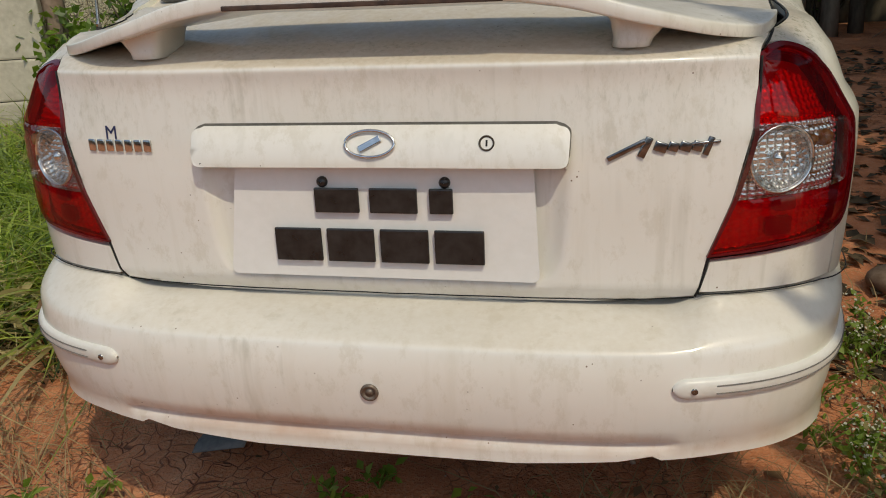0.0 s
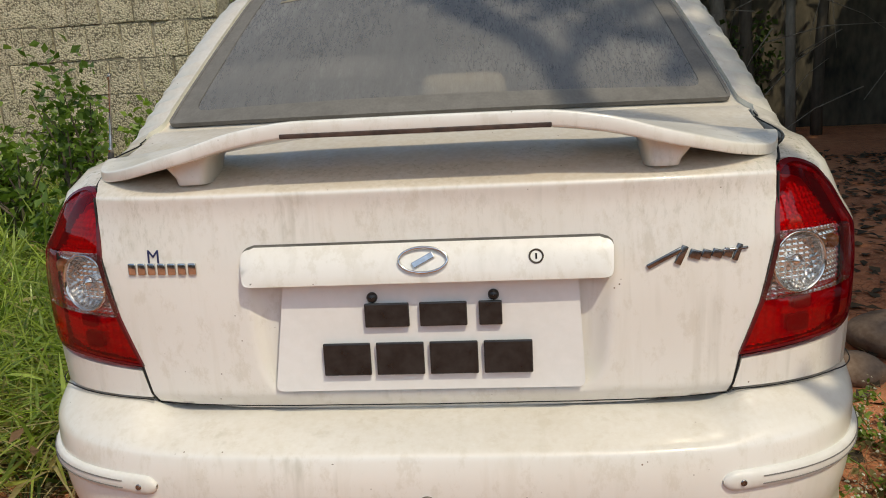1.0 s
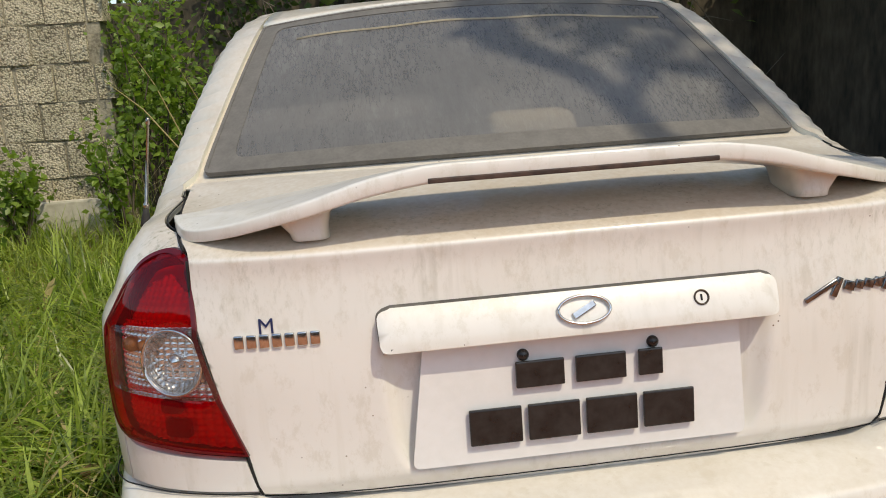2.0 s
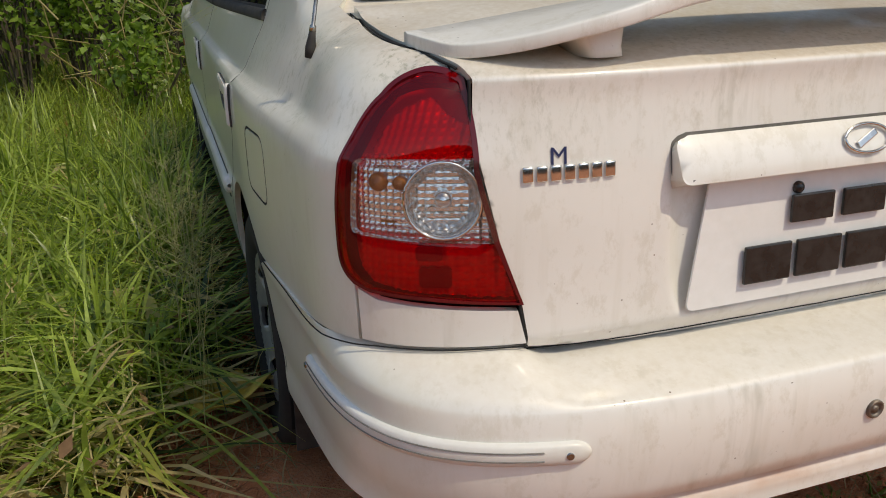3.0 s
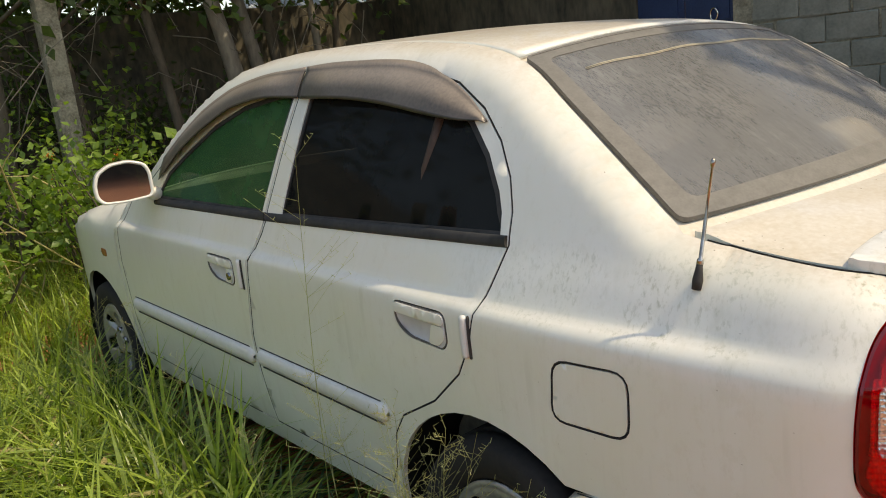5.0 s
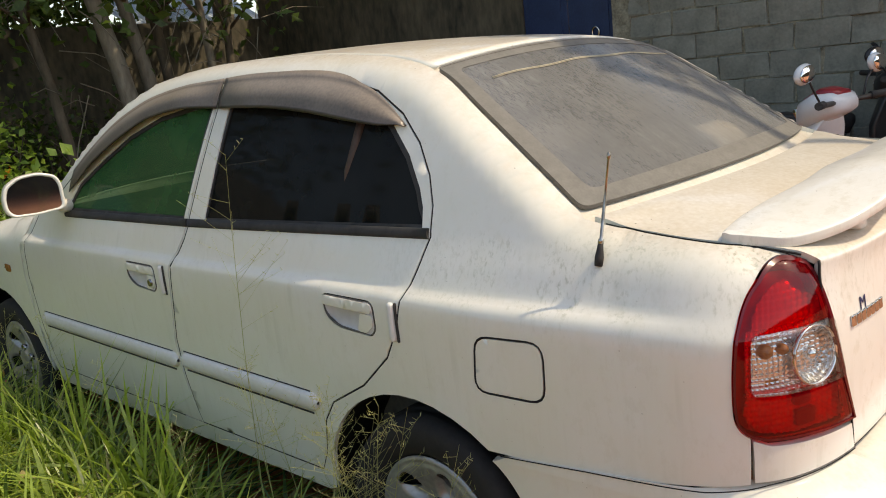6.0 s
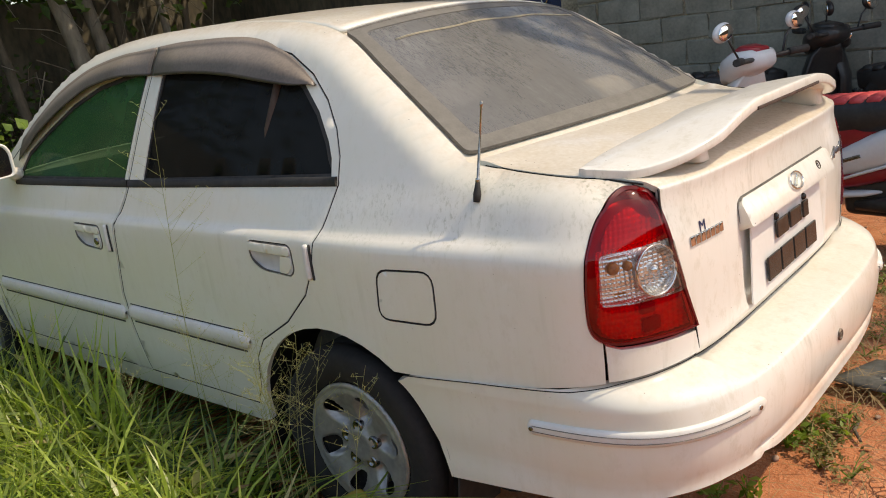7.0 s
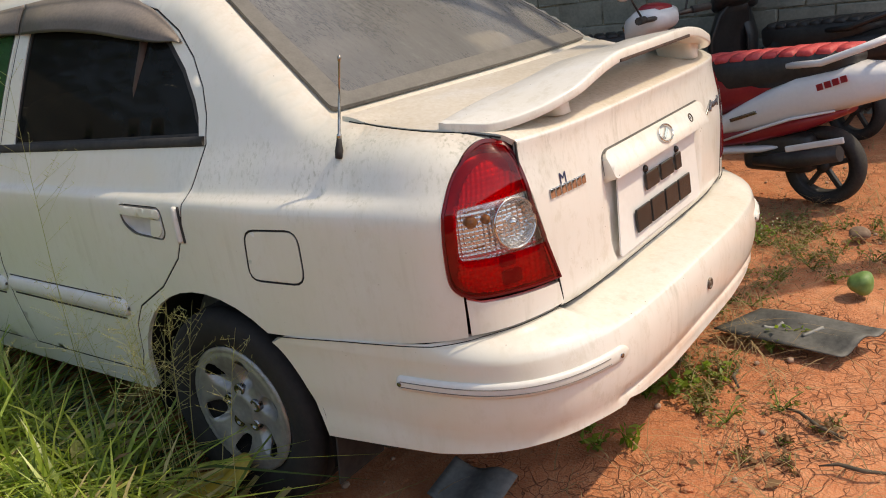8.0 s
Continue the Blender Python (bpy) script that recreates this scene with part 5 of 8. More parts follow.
part("whip", bm, mottled("tarnished_chrome", (0.26, 0.22, 0.18), (0.48, 0.44, 0.39), 60, 0.22, 1.0, relief=0.03), antenna)


# ---- door mirrors ----
def door_mirror(side):
    m = Matrix.Translation((-0.890 * side, 2.760, 1.070)) @ pose(0, 0, 0, 0, 0, -12 * side)
    made = part("door_mirror", mesh_of("mirror", [], [], PAINT), PAINT, doors[side][0], "white door mirror")
    shape = [(0.10, -0.062), (0.10, 0.030), (0.085, 0.062), (0.03, 0.080), (-0.04, 0.074), (-0.088, 0.045), (-0.103, 0.0), (-0.100, -0.045), (-0.080, -0.066), (0.0, -0.070)]
    shape = dense(rounded(shape, 0.02), 0.02)

    def ring(k, y):
        return [m @ Vector((x * k * side, y, z * k)) for x, z in shape]
    rows = [ring(0.86, -0.004), ring(0.90, -0.012), ring(0.98, -0.012), ring(1.0, -0.002), ring(1.0, 0.03), ring(0.93, 0.062), ring(0.72, 0.088), ring(0.35, 0.10), ring(0.02, 0.102)]
    n = len(shape)
    faces = [(i * n + j, i * n + (j + 1) % n, (i + 1) * n + (j + 1) % n, (i + 1) * n + j) for i in range(len(rows) - 1) for j in range(n)]
    me = mesh_of("shell", [p for r in rows for p in r], faces, PAINT)
    bm = bmesh.new()
    bm.from_mesh(me)
    bmesh.ops.recalc_face_normals(bm, faces=bm.faces)
    bm.to_mesh(me)
    bm.free()
    part("shell", me, PAINT, made)
    bm = bmesh.new()
    vs = [bm.verts.new(p) for p in ring(0.89, -0.006)]
    f = bm.faces.new(vs)
    bmesh.ops.recalc_face_normals(bm, faces=bm.faces)
    if (m.to_3x3() @ Vector((0, -1, 0))).dot(f.normal) < 0:
        f.normal_flip()
    part("mirror_glass", bm, nodes_of("mirror_glass", (0.30, 0.33, 0.38), 0.05, 1.0)[0], made, "silvered mirror glass")
    bm = bmesh.new()
    tube(bm, [m @ Vector((0.07 * side, 0.03, -0.045)), m @ Vector((0.11 * side, 0.035, -0.058)), (-0.762 * side, 2.82, 1.005)], [0.022, 0.024, 0.030], 12)
    part("stalk", bm, PAINT, made)


for side in (1, -1):
    door_mirror(side)

# ---- wheels ----


def cover_skin(p, q):
    """A wheel cover seen from outside: local x inwards, dished with six raised spokes."""
    r, t = math.hypot(p, q), math.atan2(q, p)
    h = curve([(0.0, -0.072), (0.045, -0.075), (0.060, -0.066), (0.085, -0.062), (0.15, -0.078), (0.178, -0.082), (0.186, -0.078), (0.194, -0.084), (0.203, -0.076)], r)
    near = (t - math.pi / 6 + math.pi / 6) % (math.pi / 3) - math.pi / 6
    u, v = r * math.cos(near) - 0.122, r * math.sin(near)
    h += 0.020 * fade(1.5 * (1 - (u / 0.058) ** 2 - (v / (0.036 + 0.10 * u)) ** 2)) * curve([(0.150, 1), (0.172, 0.45), (0.183, 0)], r)
    return Vector((h, p, q))


def opening(t, c=0.143):
    pts = []
    for i in range(16):
        k = 2 * math.pi * i / 16
        u, v = 0.029 * math.copysign(abs(math.cos(k)) ** 0.8, math.cos(k)), 0.027 * math.copysign(abs(math.sin(k)) ** 0.8, math.sin(k))
        v *= 1 + 7 * u
        pts.append(((c + u) * math.cos(t) - v * math.sin(t), (c + u) * math.sin(t) + v * math.cos(t)))
    return pts


round_loop = [(0.203 * math.cos(2 * math.pi * i / 60), 0.203 * math.sin(2 * math.pi * i / 60)) for i in range(60)]
COVER = patch("wheel_cover", cover_skin, round_loop, WHEEL_SILVER, [opening(math.pi / 6 + math.pi / 3 * i) for i in range(6)], 0.0068, gap=0.0, depth=0.010, out=-1)


COVER.transform(Matrix.Diagonal((1.0, 0.90, 0.90, 1.0)))


def wheel(y, side):
    w = part("wheel", mesh_of("wheel", [], [], RUBBER), RUBBER, car, "black tyre with a silver six-spoke cover")
    w.matrix_local = pose(-side * 0.722, y, 0.285, 0, 0, 0 if side > 0 else 180) @ pose(0, 0, 0, 17)
    bm = bmesh.new()
    lathe(bm, [(0.170, 0.07), (0.180, -0.066), (0.190, -0.080), (0.214, -0.092), (0.258, -0.096), (0.276, -0.086), (0.284, -0.066), (0.2855, -0.046), (0.280, -0.044), (0.280, -0.036), (0.2865, -0.034),
               (0.287, -0.006), (0.281, -0.004), (0.281, 0.004), (0.287, 0.006), (0.2865, 0.034), (0.280, 0.036), (0.280, 0.044), (0.285, 0.046), (0.27, 0.085), (0.170, 0.07)], 64)
    part("tyre", bm, TYRE, w)
    bm = bmesh.new()
    lathe(bm, [(0.178, -0.05), (0.17, 0.02), (0.06, 0.02), (0.06, -0.02), (0.0005, -0.02)], 40)
    part("rim", bm, mottled("dark_steel", (0.03, 0.028, 0.026), (0.07, 0.06, 0.05), 15, 0.6, 0.4), w)
    part("wheel_cover", COVER, WHEEL_SILVER, w, "silver plastic wheel cover")
    for i in range(5):
        t = 2 * math.pi * i / 5
        bm = bmesh.new()
        lathe(bm, [(0.019, -0.056), (0.0185, -0.069), (0.016, -0.072), (0.011, -0.0715), (0.010, -0.068), (0.0005, -0.067)], 18, pose(0, 0.054 * math.cos(t), 0.054 * math.sin(t)))
        part("wheel_bolt", bm, GREY_CHROME, w)


for y in (AXLE_R - 0.012, AXLE_F):
    for side in (1, -1):
        wheel(y, side)
for side in (1, -1):
    for y0, r in ((AXLE_R, 0.352), (AXLE_F, 0.352)):
        bm = bmesh.new()
        rows = [[bm.verts.new((-side * x, y0 + r * math.cos(t), 0.285 + r * math.sin(t))) for t in [math.pi * (i / 24 * 1.16 - 0.08) for i in range(25)]] for x in (0.806, 0.52)]
        for i in range(24):
            bm.faces.new((rows[0][i], rows[0][i + 1], rows[1][i + 1], rows[1][i]))
        bmesh.ops.solidify(bm, geom=bm.faces[:], thickness=0.004)
        part("wheel_housing", bm, GAP, car)
    bm = bmesh.new()
    block(bm, (0.17, 0.006, 0.20), pose(-side * 0.715, 0.655, 0.245, 8), 0.002)
    part("mud_flap", bm, RUBBER, car, "black rubber mud flap")

# ---- inside the car ----
for x in (-0.36, 0.36):
    bm = bmesh.new()
    block(bm, (0.50, 0.14, 0.62), pose(x, 1.95, 0.80, -14), 0.05, 3)
    block(bm, (0.48, 0.52, 0.16), pose(x, 2.24, 0.50), 0.05, 3)
    front_seat = part("front_seat", to_mesh(bm, "front_seat", GREY_CLOTH), GREY_CLOTH, car)
    bm = bmesh.new()
    block(bm, (0.26, 0.09, 0.17), pose(x, 1.83, 1.17, -10), 0.035, 3)
    part("head_rest", to_mesh(bm, "head_rest", GREY_CLOTH), GREY_CLOTH, front_seat)
bm = bmesh.new()
block(bm, (1.28, 0.14, 0.55), pose(0, 1.02, 0.76, -16), 0.05, 3)
block(bm, (1.28, 0.50, 0.16), pose(0, 1.28, 0.48), 0.05, 3)
part("rear_seat", to_mesh(bm, "rear_seat", GREY_CLOTH), GREY_CLOTH, car)
bm = bmesh.new()
block(bm, (1.30, 0.42, 0.02), pose(0, 0.74, 1.000), 0.005)
shelf = part("parcel_shelf", bm, PLASTIC, car)
bm = bmesh.new()
block(bm, (0.19, 0.09, 0.11), pose(0.05, 0.66, 1.062, -15), 0.04, 4)
part("cushion", to_mesh(bm, "cushion", BEIGE), BEIGE, shelf, "pale yellow cushion behind the glass")
bm = bmesh.new()
block(bm, (1.36, 0.40, 0.22), pose(0, 2.98, 0.86), 0.06, 3)
part("dashboard", to_mesh(bm, "dashboard", PLASTIC), PLASTIC, car)
bm = bmesh.new()
tube(bm, [(0.36 + 0.185 * math.cos(t), 2.62 + 0.07 * math.sin(t), 0.90 + 0.17 * math.sin(t)) for t in [2 * math.pi * i / 32 for i in range(33)]], 0.014, 8, cap=False)
tube(bm, [(0.18, 2.62, 0.90), (0.54, 2.62, 0.90)], 0.018, 8)
tube(bm, [(0.36, 2.62, 0.90), (0.36, 2.90, 0.78)], 0.03, 8)
part("steering_wheel", bm, PLASTIC, car)
for side in (1, -1):
    bm = bmesh.new()
    tube(bm, [(-side * 0.640, 1.235, 1.28), (-side * 0.690, 1.27, 1.13), (-side * 0.730, 1.31, 0.97)], 0.013, 6)
    part("window_divider", bm, mottled("brown_trim", (0.06, 0.035, 0.022), (0.1, 0.06, 0.04), 12, 0.7), car)

# ---- ground ----
def soil():
    m, n, l, b = nodes_of("red_soil", (0.33, 0.13, 0.06), 0.95)
    big = noise_node(n, l, 1.3, 6.0)
    mid = noise_node(n, l, 14.0, 6.0)
    fine = noise_node(n, l, 120.0, 4.0)
    col = ramp(n, l, mix(n, l, 0.5, big, mid), [(0.32, (0.34, 0.108, 0.044)), (0.5, (0.54, 0.198, 0.086)), (0.68, (0.66, 0.300, 0.155))])
    col = mix(n, l, ramp(n, l, fine, [(0.5, grey(0)), (0.72, grey(0.5))]), col, (0.52, 0.34, 0.22))
    v = n.new("ShaderNodeTexVoronoi")
    v.feature = "DISTANCE_TO_EDGE"
    v.inputs["Scale"].default_value = 19.0
    co = n.new("ShaderNodeTexCoord")
    wob = n.new("ShaderNodeMix")
    wob.data_type, wob.blend_type = "RGBA", "ADD"
    wob.inputs["Factor"].default_value = 0.25
    nn = n.new("ShaderNodeTexNoise")
    nn.inputs["Scale"].default_value = 6.0
    l.new(co.outputs["Object"], nn.inputs["Vector"])
    l.new(co.outputs["Object"], [i for i in wob.inputs if i.name == "A" and i.type == "RGBA"][0])
    l.new(nn.outputs["Color"], [i for i in wob.inputs if i.name == "B" and i.type == "RGBA"][0])
    l.new([o for o in wob.outputs if o.type == "RGBA"][0], v.inputs["Vector"])
    crack = ramp(n, l, v.outputs["Distance"], [(0.0, grey(0.95)), (0.020, grey(0.75)), (0.040, grey(0))])
    small = n.new("ShaderNodeTexVoronoi")
    small.feature = "DISTANCE_TO_EDGE"
    small.inputs["Scale"].default_value = 46.0
    l.new([o for o in wob.outputs if o.type == "RGBA"][0], small.inputs["Vector"])
    hair = mix(n, l, 1.0, ramp(n, l, small.outputs["Distance"], [(0.0, grey(0.7)), (0.035, grey(0))]), ramp(n, l, noise_node(n, l, 3.1, 3.0), [(0.48, grey(0)), (0.56, grey(1))]), "MULTIPLY")
    crack = mix(n, l, 1.0, crack, hair, "LIGHTEN")
    where = ramp(n, l, noise_node(n, l, 1.9, 3.0), [(0.44, grey(0.0)), (0.60, grey(0.85))])
    crack = mix(n, l, 1.0, crack, where, "MULTIPLY")
    col = mix(n, l, crack, col, (0.13, 0.045, 0.022))
    l.new(col, b.inputs["Base Color"])
    h = mix(n, l, 0.5, mix(n, l, 0.4, mid, fine), crack, "SUBTRACT")
    bump(n, l, b, h, 0.9, 0.02)
    return m


def ground_z(x, y):
    return 0.018 * noise.noise((x * 0.8, y * 0.8, 0.3)) + 0.010 * noise.noise((x * 3, y * 3, 5.0))


def ground_skin(u, v):
    x, y = (2 * u - 1), (2 * v - 1)
    x, y = x * 8 + x**5 * 300, y * 8 + y**5 * 300
    return Vector((x, y + 2, ground_z(x, y + 2) - 0.01))


SOIL = soil()
tagged(new("ground", sheet("ground", ground_skin, 200, 200, SOIL)), "cracked red laterite soil with dry straw", "ground", kind="structure")

# ---- plants ----
rng = np.random.default_rng(7)


def many(name, verts, faces_flat, sizes, mat):
    """A mesh from flat arrays: vertices (n, 3), the faces' corners one after another, and each face's corner count."""
    me = bpy.data.meshes.new(name)
    me.vertices.add(len(verts))
    me.vertices.foreach_set("co", np.asarray(verts, np.float32).ravel())
    me.loops.add(len(faces_flat))
    me.loops.foreach_set("vertex_index", np.asarray(faces_flat, np.int32))
    me.polygons.add(len(sizes))
    me.polygons.foreach_set("loop_start", np.concatenate([[0], np.cumsum(sizes)[:-1]]).astype(np.int32))
    me.polygons.foreach_set("loop_total", np.asarray(sizes, np.int32))
    me.materials.append(mat)
    me.update(calc_edges=True)
    me.validate()
    return me


def blades(name, at, high, wide, lean, mat):
    """Grass blades: at (n, 3), each a bent, tapering strip."""
    n = len(at)
    turn = rng.uniform(0, 2 * np.pi, n)
    d = np.stack([np.cos(turn), np.sin(turn), np.zeros(n)], 1)
    s = np.stack([-np.sin(turn), np.cos(turn), np.zeros(n)], 1)
    out = []
    for t, w in ((0.0, 0.8), (0.35, 1.0), (0.70, 0.75), (1.0, 0.0)):
        mid = at + np.array([0, 0, 1.0]) * (high * (t - 0.28 * np.minimum(lean, 1.6) * t * t))[:, None] + d * (high * lean * t * t)[:, None]
        if w:
            out += [mid - s * (wide * w / 2)[:, None], mid + s * (wide * w / 2)[:, None]]
        else:
            out.append(mid)
    v = np.stack(out, 1).reshape(-1, 3)
    k = np.arange(n)[:, None] * 7
    f = np.concatenate([k + np.array([[0, 1, 3, 2, 2, 3, 5, 4, 4, 5, 6]])], 1).ravel()
    return many(name, v, f, np.tile([4, 4, 3], n), mat)


def fallen(name, at, long, wide, pitch, mat, sag=0.25):
    """Blades bent over or broken, lying across one another at any angle."""
    n = len(at)
    turn = rng.uniform(0, 2 * np.pi, n)
    d = np.stack([np.cos(turn) * np.cos(pitch), np.sin(turn) * np.cos(pitch), np.sin(pitch)], 1)
    s = np.cross(d, rng.normal(size=(n, 3)) * 0.5 + np.array([0, 0, 1.0]))
    s /= np.linalg.norm(s, axis=1)[:, None]
    twist = rng.normal(size=(n, 3)) * 0.5
    out = []
    for t, w in ((0.0, 0.5), (0.35, 1.0), (0.70, 0.8), (1.0, 0.0)):
        mid = at + d * (long * t)[:, None] - np.array([0, 0, 1.0]) * (long * sag * t * t)[:, None]
        side = s + twist * t
        side /= np.linalg.norm(side, axis=1)[:, None]
        if w:
            out += [mid - side * (wide * w / 2)[:, None], mid + side * (wide * w / 2)[:, None]]
        else:
            out.append(mid)
    v = np.stack(out, 1).reshape(-1, 3)
    v[:, 2] = np.maximum(v[:, 2], -0.005)
    k = np.arange(n)[:, None] * 7
    f = (k + np.array([[0, 1, 3, 2, 2, 3, 5, 4, 4, 5, 6]])).ravel()
    return many(name, v, f, np.tile([4, 4, 3], n), mat)


def leaves(name, at, size, mat, flat=0.6, long=1.5):
    """Pointed, folded leaves facing every way."""
    n = len(at)
    nrm = rng.normal(size=(n, 3)) + np.array([0, 0, flat * 2])
    nrm /= np.linalg.norm(nrm, axis=1)[:, None]
    u = np.cross(nrm, rng.normal(size=(n, 3)))
    u /= np.linalg.norm(u, axis=1)[:, None]
    w = np.cross(nrm, u)
    s = size[:, None]
    v = np.stack([at, at + u * s * 0.45 * long + w * s * 0.42 + nrm * s * 0.10, at + u * s * long - nrm * s * 0.12, at + u * s * 0.45 * long - w * s * 0.42 + nrm * s * 0.10, at + u * s * 0.5 * long], 1).reshape(-1, 3)
    k = np.arange(n)[:, None] * 5
    f = (k + np.array([[0, 4, 1, 1, 4, 2, 0, 3, 4, 4, 3, 2]])).ravel()
    return many(name, v, f, np.tile([3, 3, 3, 3], n), mat)


def on_ground(x, y):
    return np.stack([x, y, np.array([ground_z(a, b) for a, b in zip(x, y)]) - 0.012], 1)


def meadow(x, y):
    """How thick the grass stands here, 0 to 1."""
    edge = np.where(x < -0.80, 0.90 + 0.22 * np.sin(x * 7.0) + 0.10 * np.sin(x * 17.0), np.where(x < 1.0, 4.2, 9))
    edge = np.where(x < -1.45, 0.72 + 0.15 * np.sin(x * 5), edge)
    k = np.clip((y - edge) / 0.35, 0, 1)
    k = np.where((np.abs(x) < 0.84) & (y < 4.3), 0, k)
    k = np.where(((x + 0.95) / 0.15) ** 2 + ((y - 1.02) / 0.24) ** 2 < 1, 0.06 * k, k)
    return np.where((x > -0.84) & (y < 4.30), 0, k)


GREEN_BLADE = leafy("grass_green", (0.036, 0.082, 0.012), (0.56, 0.69, 0.13), 0.36, 0.34)
# dark green blades; the shade beside the car is put into their colour
SHADE_BLADE = leafy("grass_shaded_green", (0.022, 0.050, 0.014), (0.085, 0.15, 0.035), 0.30)
YELLOW_BLADE = leafy("grass_yellow_green", (0.20, 0.28, 0.04), (0.56, 0.60, 0.14), 0.60)
DRY_BLADE = leafy("grass_dry", (0.40, 0.32, 0.12), (0.70, 0.60, 0.32), 0.30, 0.8)
SEED_HEAD = leafy("grass_seed_head", (0.36, 0.36, 0.16), (0.62, 0.60, 0.34), 0.40, 0.7)
# near-black brown: shade in the grass's gaps given as a colour
GAP_SHADE = leafy("grass_gap_shade", (0.035, 0.030, 0.014), (0.12, 0.10, 0.045), 0.10, 0.9)
STRAW = leafy("straw", (0.30, 0.20, 0.09), (0.52, 0.38, 0.20), 0.10, 0.9)
LEAF_LIGHT = leafy("leaf_light_green", (0.12, 0.22, 0.025), (0.30, 0.42, 0.07), 0.35, 0.45)
LEAF_MID = leafy("leaf_mid_green", (0.05, 0.11, 0.018), (0.20, 0.31, 0.05), 0.35, 0.45)
LEAF_DARK = leafy("leaf_dark_green", (0.035, 0.070, 0.014), (0.13, 0.20, 0.040), 0.30, 0.5)
LEAF_DRY = leafy("leaf_dry_brown", (0.16, 0.09, 0.045), (0.36, 0.22, 0.11), 0.15, 0.9)
# dead leaf brown, darkened to carry the shade they lie in
LEAF_SHADE = leafy("leaf_shaded_brown", (0.035, 0.026, 0.014), (0.14, 0.095, 0.05), 0.10, 0.9)
LEAF_OLIVE = leafy("leaf_olive_dry", (0.17, 0.15, 0.05), (0.36, 0.32, 0.12), 0.25, 0.8)
PETAL_WHITE = leafy("petal_white", (0.62, 0.62, 0.50), (0.80, 0.80, 0.70), 0.3)
PETAL_ORANGE = leafy("petal_orange", (0.75, 0.16, 0.02), (0.90, 0.34, 0.05), 0.3)
BARK_PALE = mottled("pale_bark", (0.14, 0.12, 0.09), (0.30, 0.265, 0.21), 6, 0.95, relief=0.8, fine=30, depth=0.02, stretch=(1, 1, 0.3))
BARK_DARK = mottled("dark_bark", (0.06, 0.05, 0.035), (0.15, 0.12, 0.085), 6, 0.95, relief=0.8, fine=30, depth=0.02, stretch=(1, 1, 0.3))


def scatter(n, x0, x1, y0, y1, keep=None):
    x, y = rng.uniform(x0, x1, n), rng.uniform(y0, y1, n)
    if keep is not None:
        k = rng.uniform(0, 1, n) < keep(x, y)
        x, y = x[k], y[k]
    return x, y


def clumped(x, y, f=2.2):
    return np.array([noise.noise((a * f, b * f, 2.0)) for a, b in zip(x, y)])


x, y = scatter(9500, -3.2, -0.98, 0.5, 3.6, lambda a, b: meadow(a, b) * np.clip((-0.97 - a) / 0.12, 0.02, 1) * np.clip(0.38 + 3.2 * clumped(a, b, 5.0), 0.04, 1))
c = clumped(x, y)
tagged(new("grass", blades("grass", on_ground(x, y), rng.uniform(0.12, 0.40, len(x)) * (1 + 0.7 * c) * (1 + 0.30 * np.clip((y - 1.0) / 0.6, 0, 1)), rng.uniform(0.006, 0.015, len(x)), rng.gamma(1.7, 0.75, len(x)), GREEN_BLADE)), "tall bright green grass beside the car", "grass", kind="stuff")
# near the car these darker blades carry its shade in their colour
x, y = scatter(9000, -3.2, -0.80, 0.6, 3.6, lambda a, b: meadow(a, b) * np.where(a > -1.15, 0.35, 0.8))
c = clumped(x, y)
tagged(new("shade_dark_grass", blades("shade_dark_grass", on_ground(x, y), rng.uniform(0.07, 0.22, len(x)) * (1 + 0.7 * c), rng.uniform(0.006, 0.014, len(x)), rng.gamma(2.5, 0.5, len(x)), SHADE_BLADE)), "dark green grass, shade beside the car put in its colour", "grass", kind="stuff")
# low dark blades added to darken the grass's base like shade
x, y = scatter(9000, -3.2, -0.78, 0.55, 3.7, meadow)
tagged(new("under_blades", blades("under_blades", on_ground(x, y) + np.array([0, 0, 0.012]), rng.uniform(0.04, 0.12, len(x)), rng.uniform(0.006, 0.016, len(x)), rng.uniform(1.0, 2.6, len(x)), GAP_SHADE)), "low dark blades added as the shade between the grass", "straw", kind="stuff")
x, y = scatter(9000, -3.4, -0.80, 0.35, 3.8, lambda a, b: np.where(a > -1.15, 0.10, 1.0) * np.clip(meadow(a, b + 0.15) * (0.5 + 0.9 * clumped(a, b, 1.6)), 0.05, 1))
tagged(new("dry_grass", blades("dry_grass", on_ground(x, y), rng.uniform(0.08, 0.28, len(x)), rng.uniform(0.003, 0.009, len(x)), rng.gamma(3.0, 0.6, len(x)), DRY_BLADE)), "yellowed dry grass among the green", "grass", kind="stuff")
x, y = scatter(4200, -3.0, -0.95, 0.7, 3.6, meadow)
at = on_ground(x, y) + np.stack([np.zeros(len(x)), np.zeros(len(x)), rng.uniform(0.03, 0.24, len(x))], 1)
tagged(new("broad_leaves", leaves("broad_leaves", at, rng.uniform(0.012, 0.034, len(x)), LEAF_LIGHT, 0.8, 1.8)), "small broad weed leaves among the grass", "leaves", kind="stuff")
x, y = scatter(700, -2.6, -0.95, 0.6, 3.2, lambda a, b: meadow(a, b + 0.2))
at = on_ground(x, y) + np.stack([np.zeros(len(x)), np.zeros(len(x)), rng.uniform(0.03, 0.20, len(x))], 1)
tagged(new("withered_leaves", leaves("withered_leaves", at, rng.uniform(0.015, 0.045, len(x)), LEAF_DRY, 1.0, 1.9)), "withered brown leaves caught in the grass", "leaves", kind="stuff")
x, y = scatter(24000, -6.5, 0.9, 3.3, 8.0, meadow)
